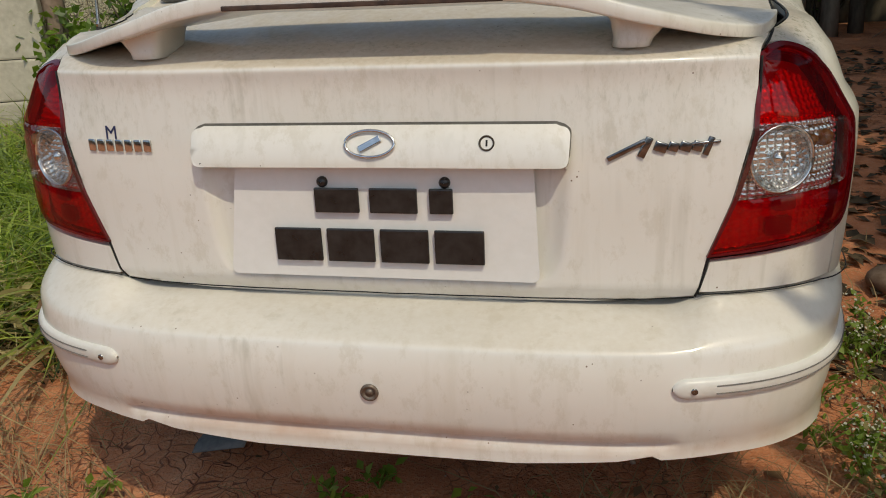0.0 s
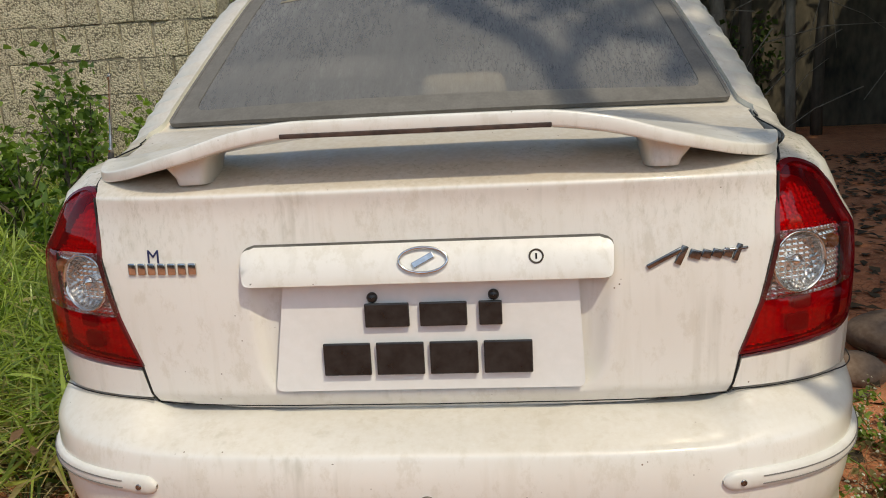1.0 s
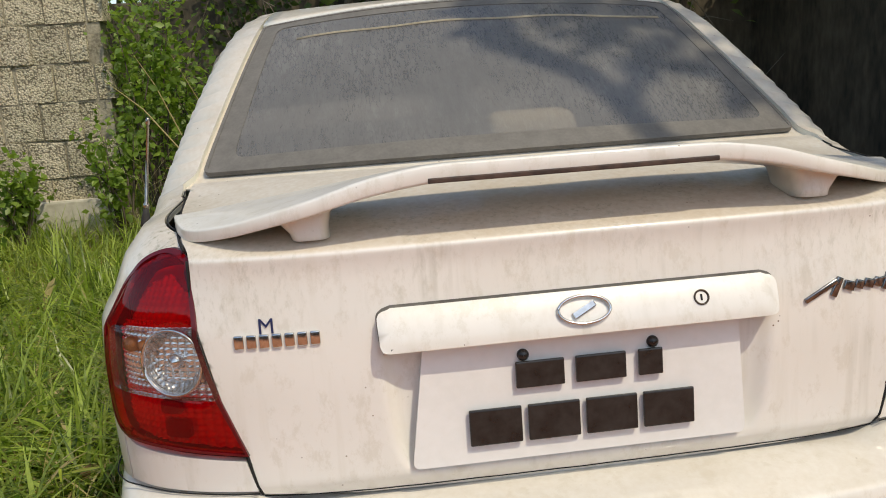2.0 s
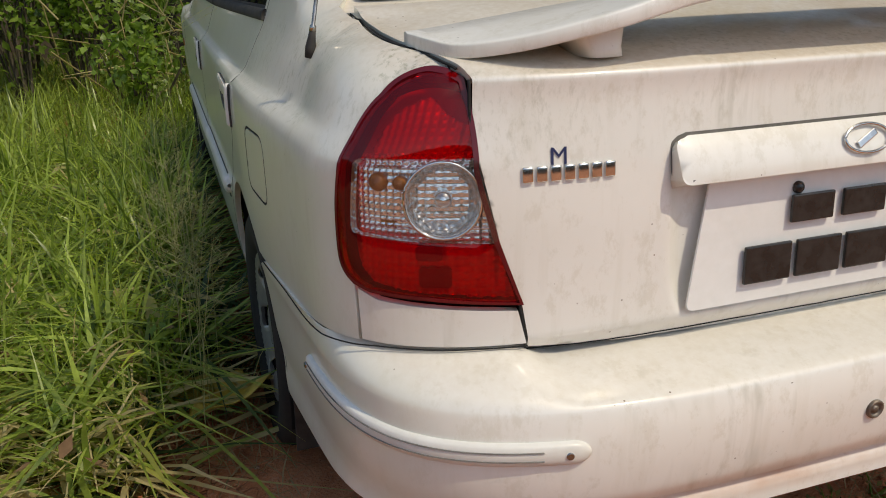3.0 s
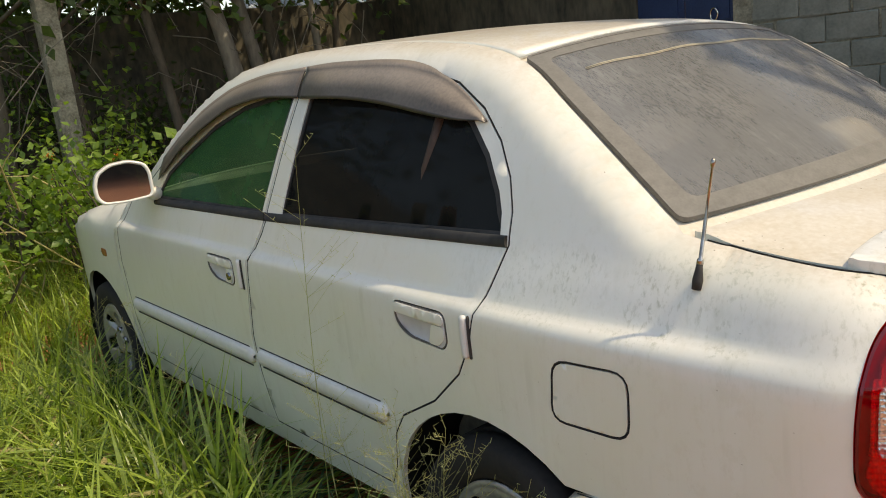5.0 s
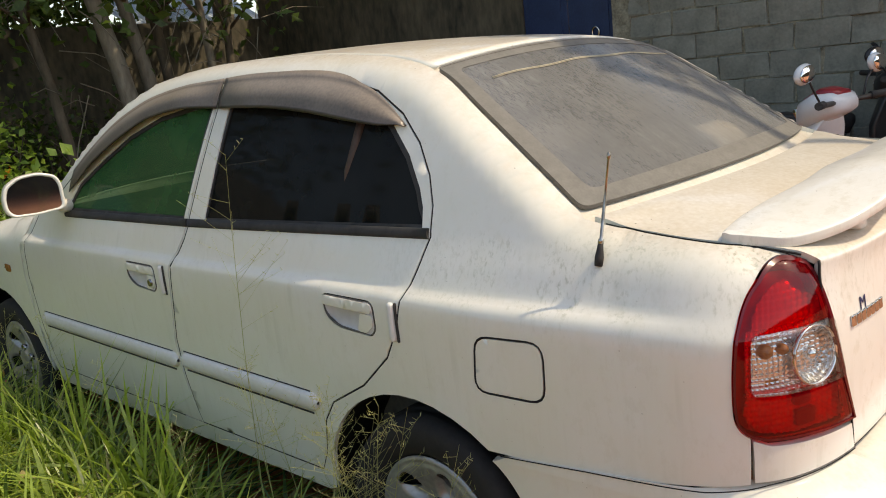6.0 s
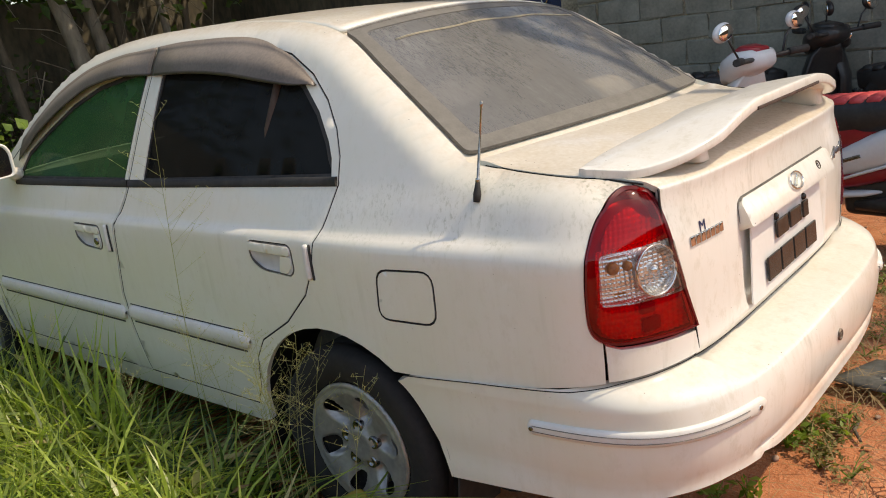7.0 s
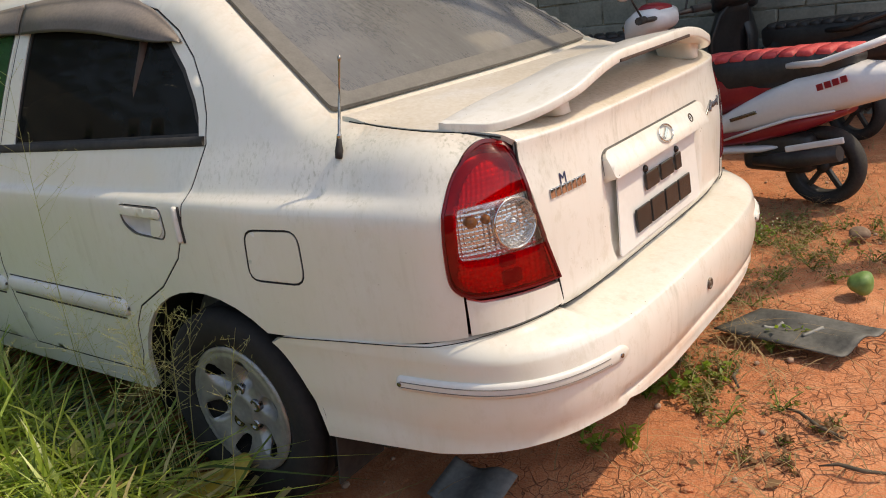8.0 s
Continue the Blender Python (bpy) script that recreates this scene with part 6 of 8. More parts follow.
tagged(new("far_grass", blades("far_grass", on_ground(x, y), rng.uniform(0.15, 0.45, len(x)), rng.uniform(0.006, 0.013, len(x)), rng.gamma(2.0, 0.45, len(x)), GREEN_BLADE)), "green grass before the block wall", "grass", kind="stuff")
x, y = scatter(420, -2.4, -1.00, 1.15, 3.6, meadow)
tagged(new("tall_grass", blades("tall_grass", on_ground(x, y), rng.uniform(0.28, 0.52, len(x)), rng.uniform(0.004, 0.009, len(x)), rng.gamma(2.0, 0.30, len(x)), YELLOW_BLADE)), "long thin yellow-green grass stems beside the car", "grass", kind="stuff")
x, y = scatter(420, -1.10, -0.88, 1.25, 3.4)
tagged(new("sill_grass", blades("sill_grass", on_ground(x, y), rng.uniform(0.18, 0.42, len(x)), rng.uniform(0.008, 0.018, len(x)), rng.gamma(3.0, 0.40, len(x)), SHADE_BLADE)), "tall dark green grass against the car's sill, shade put in its colour", "grass", kind="stuff")
for gx, gy, n in ((-1.02, 1.98, 34), (-1.0, 2.45, 26), (-1.05, 2.9, 30)):
    x, y = gx + rng.normal(size=n) * 0.05, gy + rng.normal(size=n) * 0.07
    tagged(new("grass_clump", blades("grass_clump", on_ground(x, y), rng.uniform(0.38, 0.72, n), rng.uniform(0.010, 0.018, n), rng.gamma(2.0, 0.22, n), GREEN_BLADE)), "upright clump of broad green grass beside the car", "grass", kind="stuff")
# a tangle of bent and broken blades lying through the rest
def tangle(name, label, n, x1, low, high, long, wide, mat, f=3.0, sag=0.25):
    x, y = scatter(n, -3.0, x1, 0.62, 3.6, lambda a, b: meadow(a, b + 0.1) * np.clip(0.36 + 3.0 * clumped(a + 7.0 * f, b, 1.6 * f), 0.04, 1))
    k = len(x)
    at = on_ground(x, y) + np.stack([np.zeros(k), np.zeros(k), rng.uniform(low, high, k)], 1)
    tagged(new(name, fallen(name, at, rng.uniform(*long, k), rng.uniform(*wide, k), rng.normal(0.15, 0.45, k), mat, sag)), label, "grass", kind="stuff")


tangle("bent_grass", "bent green grass blades lying across one another", 10500, -0.98, 0.03, 0.26, (0.10, 0.30), (0.004, 0.012), GREEN_BLADE)
tangle("sunlit_grass", "yellow-green grass blades catching the sun", 9000, -1.02, 0.08, 0.28, (0.10, 0.28), (0.004, 0.010), YELLOW_BLADE, 4.5)
tangle("broken_straw", "broken tan straws caught in the grass", 11000, -0.95, 0.02, 0.20, (0.08, 0.24), (0.003, 0.009), DRY_BLADE, 2.2)
tangle("curled_leaves", "large curled straw-coloured leaf blades in the grass", 900, -1.00, 0.06, 0.22, (0.14, 0.30), (0.022, 0.042), DRY_BLADE, 2.0, 0.4)
tangle("shaded_grass", "dark green blades low beside the car, shade put in their colour", 2600, -0.86, 0.02, 0.14, (0.10, 0.28), (0.006, 0.016), SHADE_BLADE, 3.0)
# broad blades, some of them yellow
x, y = scatter(5600, -2.8, -1.00, 0.8, 3.6, lambda a, b: meadow(a, b) * np.clip(0.5 + 2.2 * clumped(a, b, 4.0), 0.1, 1))
tagged(new("broad_grass", blades("broad_grass", on_ground(x, y), rng.uniform(0.20, 0.46, len(x)), rng.uniform(0.010, 0.022, len(x)), rng.gamma(3.0, 0.40, len(x)), GREEN_BLADE)), "broad arching grass leaves beside the car", "grass", kind="stuff")
x, y = scatter(1700, -2.8, -0.98, 0.80, 3.4, lambda a, b: meadow(a, b + 0.2))
tagged(new("broad_dry_grass", blades("broad_dry_grass", on_ground(x, y), rng.uniform(0.2, 0.36, len(x)), rng.uniform(0.014, 0.026, len(x)), rng.gamma(4.0, 0.45, len(x)), DRY_BLADE)), "broad straw-coloured dry grass leaves", "grass", kind="stuff")


def seed_stalks(name, feet, high):
    """Thin stems with a loose spray of fine branches at the top."""
    bm = bmesh.new()
    for (x, y), h in zip(feet, high):
        lean = Vector((rng.uniform(-0.12, 0.12), rng.uniform(-0.12, 0.12), 0)) if h < 1.1 else Vector((0.0, -0.08, 0))
        pts = [Vector((x, y, ground_z(x, y) - 0.01)) + Vector((0, 0, h * t)) + lean * h * t * t for t in (0, 0.3, 0.6, 0.85, 1.0)]
        tube(bm, pts, [0.0013, 0.0012, 0.001, 0.0007, 0.0004], 3, False)
        for _ in range(17):
            t = rng.uniform(0.62, 1.0)
            p = pts[0].lerp(pts[-1], t) + lean * h * (t * t - t)
            a = rng.uniform(0, 2 * math.pi)
            k = h * 0.16 * (1.12 - t) / 0.5
            q = p + Vector((math.cos(a) * k, math.sin(a) * k, k * rng.uniform(0.3, 1.1)))
            tube(bm, [p, q], [0.0005, 0.0003], 3, False)
            for s in (0.55, 0.8, 1.0):
                r = p.lerp(q, s)
                tube(bm, [r, r + Vector((rng.uniform(-1, 1), rng.uniform(-1, 1), rng.uniform(0, 1))) * 0.010], [0.0009, 0.0003], 3, False)
    tagged(new(name, to_mesh(bm, name, SEED_HEAD)), "thin seed heads of tall grass against the car", "grass", kind="stuff")


feet = [(-0.90 - 0.12 * rng.random(), 0.98 + 0.5 * rng.random()) for _ in range(6)] + [(-0.95 - 0.2 * rng.random(), 1.5 + 1.7 * rng.random()) for _ in range(9)] + [(-0.90 - 0.10 * rng.random(), 0.80 + 0.34 * rng.random()) for _ in range(9)] + [(-0.95, 1.50)]
seed_stalks("seed_heads", feet, [0.52 + 0.2 * rng.random() for _ in range(6)] + [0.45 + 0.25 * rng.random() for _ in range(9)] + [0.48 + 0.2 * rng.random() for _ in range(9)] + [1.22])
# straw and dead leaves on the soil
def bare(x, y):
    k = np.clip(0.35 + 1.1 * clumped(x, y, 1.3), 0, 1)
    return np.where((np.abs(x) < 0.75) & (y > 0.3) & (y < 4.2), 0.05, k)


x, y = scatter(13000, -2.4, 3.4, -1.6, 2.2, bare)
at = on_ground(x, y) + np.array([0, 0, 0.012])
tagged(new("straw", blades("straw", at, rng.uniform(0.02, 0.10, len(x)), rng.uniform(0.0015, 0.004, len(x)), rng.uniform(1.5, 3.2, len(x)), STRAW)), "dry straw strewn over the red soil", "straw", kind="stuff")
x, y = scatter(8500, -2.3, -0.60, -0.9, 1.05, lambda a, b: np.clip(0.35 + 1.3 * clumped(a, b, 1.9), 0.05, 1) * np.where((a > -0.80) & (b > 0.25), 0, 1))
at = on_ground(x, y) + np.array([0, 0, 0.014])
tagged(new("hay", blades("hay", at, rng.uniform(0.03, 0.12, len(x)), rng.uniform(0.0015, 0.0045, len(x)), rng.uniform(1.0, 2.2, len(x)), STRAW)), "trodden dry brown hay on red soil", "straw", kind="stuff")
x, y = scatter(4200, 0.15, 2.3, -0.45, 1.0, lambda a, b: np.clip(0.25 + 1.5 * clumped(a, b, 2.4), 0.06, 1))
at = on_ground(x, y) + np.array([0, 0, 0.014])
tagged(new("dry_stalks", blades("dry_stalks", at, rng.uniform(0.03, 0.12, len(x)), rng.uniform(0.0015, 0.004, len(x)), rng.uniform(1.0, 3.0, len(x)), STRAW)), "withered brown stalks on red soil", "straw", kind="stuff")
x, y = scatter(1500, -2.4, 4.4, -1.6, 6.0, bare)
at = on_ground(x, y) + np.array([0, 0, 0.016])
tagged(new("dead_leaves", leaves("dead_leaves", at, rng.uniform(0.012, 0.04, len(x)), LEAF_DRY, 3.0)), "brown dead leaves on the soil", "leaves", kind="stuff")
# litter whose dark colour deepens the shade on this ground
x, y = scatter(2600, 0.95, 4.4, 0.9, 6.5)
at = on_ground(x, y) + np.array([0, 0, 0.016])
tagged(new("leaf_litter", leaves("leaf_litter", at, rng.uniform(0.03, 0.08, len(x)), LEAF_SHADE, 3.0)), "leaf litter beside the building, its shade put in the colour", "leaves", kind="stuff")
x, y = scatter(2600, -2.2, 3.4, -1.6, 1.8)
bm = bmesh.new()
for a, b in list(zip(x, y))[:420]:
    r = 0.003 + 0.014 * rng.random() ** 3
    bmesh.ops.create_icosphere(bm, subdivisions=1, radius=r, matrix=Matrix.Translation((a, b, ground_z(a, b) - 0.01 + r * 0.4)) @ Matrix.Diagonal((1, 0.8, 0.6, 1)))
tagged(new("pebbles", to_mesh(bm, "pebbles", mottled("pebble", (0.30, 0.17, 0.11), (0.50, 0.36, 0.27), 20, 0.9))), "small reddish pebbles on the soil", "pebbles", kind="stuff")


x, y = scatter(1500, -0.9, 2.4, -1.3, 0.6, lambda a, b: np.clip(0.3 + 1.4 * clumped(a, b, 2.0), 0.05, 1))
bm = bmesh.new()
for a, b in list(zip(x, y))[:520]:
    r = 0.003 + 0.013 * rng.random() ** 2.5
    bmesh.ops.create_icosphere(bm, subdivisions=1, radius=r, matrix=Matrix.Translation((a, b, ground_z(a, b) - 0.011 + r * 0.3)) @ Matrix.Rotation(rng.uniform(0, 6.28), 4, "Z") @ Matrix.Diagonal((1.3, 0.8, 0.6, 1)))
tagged(new("soil_clods", to_mesh(bm, "soil_clods", SOIL, False)), "crumbled clods of red soil", "soil", kind="stuff")
x, y = scatter(900, 0.0, 2.2, -1.0, 0.7, lambda a, b: np.clip(0.2 + 1.6 * clumped(a, b, 2.6), 0.05, 1))
at = on_ground(x, y) + np.array([0, 0, 0.016])
tagged(new("leaf_scraps", leaves("leaf_scraps", at, rng.uniform(0.008, 0.028, len(x)), LEAF_DRY, 3.0)), "scraps of pale dead leaves on the soil", "leaves", kind="stuff")


def weed(x, y, spread, high, count, leaf, mat, flowers=0, name="weed", label="low green weed on red soil"):
    """A low plant: thin stems, many small leaves, perhaps pale flower heads."""
    ob = thing(name, label, "plant", (x, y, ground_z(x, y) - 0.01))
    bm = bmesh.new()
    tips = []
    for _ in range(max(5, count // 22)):
        a, k = rng.uniform(0, 2 * math.pi), spread * rng.uniform(0.3, 1.0)
        tip = Vector((math.cos(a) * k, math.sin(a) * k, high * rng.uniform(0.5, 1.0)))
        tube(bm, [(0, 0, 0), tip * 0.5 + Vector((0, 0, 0.2 * high)), tip], [0.003, 0.002, 0.001], 4, False)
        tips.append(tip)
    part("branchwork", to_mesh(bm, "branchwork", LEAF_LIGHT), LEAF_LIGHT, ob)
    at = np.array([np.array(tips[i % len(tips)]) * rng.uniform(0.3, 1.05) + np.array([0, 0, 0.15 * high * rng.random()]) + rng.normal(size=3) * spread * 0.12 for i in range(count)])
    part("foliage", leaves("foliage", at, rng.uniform(0.6, 1.2, count) * leaf, mat), mat, ob)
    if flowers:
        at = np.array([np.array(tips[i % len(tips)]) + rng.normal(size=3) * spread * 0.15 + np.array([0, 0, 0.02]) for i in range(flowers)])
        tagged(part("flower_spray", leaves("flower_spray", at, rng.uniform(0.006, 0.011, flowers), PETAL_WHITE, 1.0, 1.0), PETAL_WHITE, ob), kind="stuff")
    return ob


for i in range(26):
    weed(0.95 + 1.0 * rng.random(), 0.30 + 0.9 * rng.random(), 0.13, 0.12, 70, 0.018, LEAF_LIGHT, 34, label="low weed with tiny white flowers on soil")
for px, py in ((-0.20, 0.27), (-0.15, 0.20), (-0.12, 0.33), (0.16, 0.20), (0.22, 0.16), (0.12, 0.26), (0.30, 0.10), (0.55, 0.0), (0.62, -0.05), (-0.75, 0.22), (-0.88, 0.12)):
    weed(px, py, 0.05, 0.06, 22, 0.024, LEAF_LIGHT)
for i in range(16):
    weed(0.86 + 0.35 * rng.random(), 0.42 + 0.75 * rng.random(), 0.10, 0.10, 60, 0.018, (LEAF_LIGHT, LEAF_OLIVE)[i % 2], 40, label="low weed with tiny white flowers on soil")
for i in range(14):
    weed(1.45 + 0.5 * rng.random(), -0.15 + 0.55 * rng.random(), 0.10, 0.06, 50, 0.014, LEAF_OLIVE, label="low withering weed on red soil")
WITHERED = ((0.26, 0.21, 4), (0.16, 0.10, 3), (0.18, 0.01, 3), (0.40, 0.15, 3), (1.42, 0.04, 5), (1.20, 0.18, 5), (1.60, 0.20, 4), (0.90, 0.25, 4))
for px, py in ((0.16, -0.27), (0.12, -0.24), (-0.09, -0.10), (-0.06, -0.20), (0.02, -0.16)):
    weed(px, py, 0.05, 0.025, 46, 0.014, LEAF_DRY, name="leaf_clump", label="matted clump of brown dead leaves on soil")
for px, py, n in WITHERED:
    for i in range(n):
        weed(px + rng.normal() * 0.07, py + rng.normal() * 0.07, 0.09, 0.05, 60, 0.012, LEAF_OLIVE, name="withered_weed", label="withered olive weed lying on red soil")
for i in range(12):
    weed(-2.0 - 1.2 * rng.random(), 0.6 + 2.0 * rng.random(), 0.12, 0.22, 60, 0.035, LEAF_LIGHT, label="broad-leaved weed in the grass")


def shrub(x, y, spread, high, count, leaf, mat, label, name="shrub", orange=0):
    """A bush: several bent stems and a loose, uneven mass of leaves."""
    ob = thing(name, label, "bush", (x, y, -0.01))
    bm = bmesh.new()
    tips = []
    for _ in range(12):
        a, k = rng.uniform(0, 2 * math.pi), rng.uniform(0.25, 1.0)
        tip = Vector((math.cos(a) * k * spread[0], math.sin(a) * k * spread[1], high * rng.uniform(0.55, 1.0)))
        mid = tip * 0.5 + Vector((rng.normal() * 0.06, rng.normal() * 0.06, 0.15 * high))
        tube(bm, [(tip.x * 0.12, tip.y * 0.12, 0), mid, tip], [0.012, 0.008, 0.003], 5, False)
        tips += [tip, mid, tip.lerp(mid, 0.5)]
    part("branchwork", to_mesh(bm, "branchwork", BARK_DARK), BARK_DARK, ob)
    at = np.array([np.array(tips[rng.integers(len(tips))]) + rng.normal(size=3) * np.array([spread[0], spread[1], high]) * 0.15 for i in range(count)])
    at[:, 2] = np.abs(at[:, 2])
    part("foliage", leaves("foliage", at, rng.uniform(0.6, 1.3, count) * leaf, mat, 0.4, 1.3), mat, ob)
    for i in range(orange):
        t = np.array(tips[(3 * i) % len(tips)]) + np.array([0, 0, 0.05])
        part("flower_head", leaves("flower_head", t + rng.normal(size=(26, 3)) * 0.014, rng.uniform(0.010, 0.018, 26), PETAL_ORANGE, 1.0, 1.0), PETAL_ORANGE, ob, "orange flower head")
    return ob


for sx, sy, w, h, n in ((-2.50, 3.55, 0.30, 1.02, 620), (-2.75, 3.30, 0.28, 0.75, 420), (-2.25, 2.95, 0.26, 0.50, 380)):
    shrub(sx, sy, (w, w), h, n, 0.050, LEAF_MID, "leafy green weeds growing before the block wall")
# climbers before the block wall, shrubs past its end and in front of the car
for sx, sy, w, h, n in ((-2.12, 5.45, 0.26, 0.95, 480), (-2.9, 5.45, 0.3, 0.7, 500), (-3.5, 5.4, 0.35, 0.75, 500), (-1.9, 5.9, 0.4, 1.9, 1300), (-1.5, 6.3, 0.5, 1.5, 1300), (-2.0, 6.9, 0.6, 2.2, 1200), (-3.05, 3.55, 0.25, 0.8, 420)):
    shrub(sx, sy, (w, w * 0.8), h, n, 0.055, LEAF_LIGHT, "leafy green climber growing by the block wall")
for sx, sy, w, h, n in ((-0.9, 6.6, 0.6, 1.1, 1000), (-0.2, 6.0, 0.5, 1.0, 900), (-1.1, 5.2, 0.4, 0.7, 600), (0.3, 6.9, 0.6, 1.3, 900)):
    shrub(sx, sy, (w, w), h, n, 0.05, LEAF_LIGHT, "leafy shrub in front of the car", orange=0)
shrub(0.12, 5.05, (0.38, 0.30), 0.98, 520, 0.075, LEAF_LIGHT, "bright broad-leaved shrub with orange flower heads", orange=6)
shrub(-0.25, 5.15, (0.40, 0.35), 1.06, 800, 0.045, LEAF_LIGHT, "green shrub with orange flower heads", orange=5)
for sx, sy, w, h, n in ((-1.0, 8.1, 0.9, 2.6, 1100), (0.2, 8.2, 0.9, 2.2, 1000), (1.2, 8.0, 0.8, 1.5, 900), (2.4, 8.0, 0.7, 1.2, 800), (-2.6, 8.4, 1.0, 3.0, 1100)):
    shrub(sx, sy, (w, w * 0.6), h, n, 0.06, LEAF_DARK, "dark dusty undergrowth below the trees")


for sx, w, h, n in ((-3.6, 0.9, 4.2, 1500), (-2.2, 0.9, 4.4, 1500), (-0.9, 0.9, 4.2, 1500), (0.3, 0.9, 4.5, 1500), (1.4, 0.8, 4.2, 1400), (2.4, 0.8, 3.8, 1400)):
    shrub(sx, 9.4, (w, 0.5), h, n, 0.11, LEAF_DARK, "dark thicket behind the compound wall")

# ---- trees ----
def tree(x, y, r, high, lean, bark, label, crown=700, crown_z=3.2, crown_r=1.4, leaf=0.09, mat=None):
    ob = thing("tree", label, "tree", (x, y, -0.02))
    bm = bmesh.new()
    pts = [Vector((lean[0] * t * t + 0.05 * math.sin(3 * t + x), lean[1] * t * t, high * t)) for t in [i / 8 for i in range(9)]]
    tube(bm, pts, [r * (1.25 - 0.75 * i / 8) for i in range(9)], 12)
    part("trunk", bm, bark, ob)
    tips = []
    for i in range(7):
        p = pts[4 + i % 5]
        a = rng.uniform(0, 2 * math.pi)
        q = p + Vector((math.cos(a) * crown_r * 0.7, math.sin(a) * crown_r * 0.7, rng.uniform(0.3, 0.9)))
        mid = p.lerp(q, 0.5) + Vector((0, 0, 0.15))
        bm = bmesh.new()
        tube(bm, [p, mid, q], [r * 0.38, r * 0.25, r * 0.1], 7)
        part("limb", bm, bark, ob)
        tips += [q, mid]
    if crown:
        at = np.array([np.array(tips[rng.integers(len(tips))]) + rng.normal(size=3) * crown_r * np.array([0.42, 0.42, 0.26]) for _ in range(crown)])
        part("crown", leaves("crown", at, rng.uniform(0.6, 1.3, crown) * leaf, mat or LEAF_DARK, 0.4, 1.5), mat or LEAF_DARK, ob)
    return ob


for tx, ty, r, h, lean, bark in ((1.20, 7.3, 0.045, 4.2, (-0.5, 0.2), BARK_DARK), (1.95, 7.3, 0.085, 4.6, (-0.9, 0.1), BARK_PALE), (2.32, 7.5, 0.070, 4.6, (-0.7, 0.2), BARK_PALE),
                                 (2.62, 7.7, 0.060, 4.4, (-0.2, 0.2), BARK_DARK), (2.98, 7.4, 0.045, 4.2, (-0.1, 0.2), BARK_PALE), (0.45, 7.6, 0.055, 4.0, (-0.5, 0.1), BARK_DARK),
                                 (-0.3, 7.4, 0.06, 4.0, (0.2, 0.3), BARK_DARK), (3.4, 7.8, 0.05, 4.0, (0.3, 0), BARK_DARK)):
    tree(tx, ty, r, h, lean, bark, "slender leaning tree trunk before the mossy wall")
for tx, ty in ((-4.0, 9.6), (-1.2, 10.4), (2.0, 10.6), (5.0, 10.2), (8.0, 9.0)):
    tree(tx, ty, 0.16, 6.0, (0.3, 0.2), BARK_DARK, "large dark leafy tree behind the wall", 1800, 4, 2.4, 0.16)


def twigs(name, x0, x1, y0, y1, z0, z1, n, mat, label):
    bm = bmesh.new()
    for _ in range(n):
        p = Vector((rng.uniform(x0, x1), rng.uniform(y0, y1), rng.uniform(z0, z1)))
        d = Vector((rng.normal(), rng.normal() * 0.4, rng.normal())).normalized() * rng.uniform(0.3, 1.1)
        tube(bm, [p, p + d * 0.5 + Vector((0, 0, 0.06)), p + d], [0.006, 0.005, 0.002], 4, False)
    tagged(new(name, to_mesh(bm, name, mat)), label, "twigs", kind="stuff")


twigs("bare_twigs", -1.2, 3.6, 6.7, 7.9, 0.3, 2.6, 130, BARK_PALE, "tangle of bare twigs under the trees")
twigs("dry_stems", -1.7, -0.3, 5.0, 6.2, 0.1, 0.9, 40, DRY_BLADE, "dry fallen stems among the shrubs")

# the shade tree behind the car's right corner, over the rear screen with one limb
shade_tree = thing("shade_tree", "bare grey tree leaning its limbs over the car", "tree", (2.75, -2.05, -0.02))
bm = bmesh.new()
tube(bm, [(0, 0, 0), (0.02, 0.0, 0.8), (-0.02, 0.02, 1.7), (0.0, 0.0, 2.6), (-0.05, 0.05, 3.4)], [0.13, 0.11, 0.10, 0.09, 0.08], 12)
part("trunk", bm, BARK_PALE, shade_tree)
def over(points, rise):
    """Places above the car whose shade falls on the given points."""
    return [tuple(Vector(p) + SUN * (rise / SUN.z) - Vector((2.75, -2.05, -0.02))) for p in points]


for path, radii in (([(-0.04, 0.04, 3.3)] + over([(0.62, 0.25, 0.99), (0.50, 0.40, 1.03), (0.38, 0.49, 1.045), (0.30, 0.55, 1.062), (0.25, 0.67, 1.142), (0.187, 0.755, 1.19), (0.10, 0.815, 1.23), (0.03, 0.88, 1.27), (0.02, 1.03, 1.368), (0.05, 1.30, 1.40)], 3.4), [0.07, 0.05, 0.045, 0.04, 0.04, 0.04, 0.04, 0.045, 0.06, 0.07, 0.05]),
                    ([(-0.02, 0.02, 2.2)] + over([(0.90, 0.45, 0.35), (0.79, 0.30, 0.42), (0.75, 0.23, 0.50), (0.705, 0.15, 0.57), (0.68, 0.14, 0.66)], 2.4), [0.05, 0.036, 0.034, 0.032, 0.030, 0.015]),
                    (over([(0.265, 0.65, 1.13), (0.295, 0.69, 1.151), (0.335, 0.765, 1.20), (0.37, 0.85, 1.25)], 3.4), [0.030, 0.026, 0.024, 0.02]),
                    ([(-0.05, 0.05, 3.35), (0.15, 0.02, 4.2), (0.45, -0.1, 5.2)], [0.07, 0.05, 0.03])):
    bm = bmesh.new()
    tube(bm, path, radii, 10)
    part("limb", bm, BARK_PALE, shade_tree)


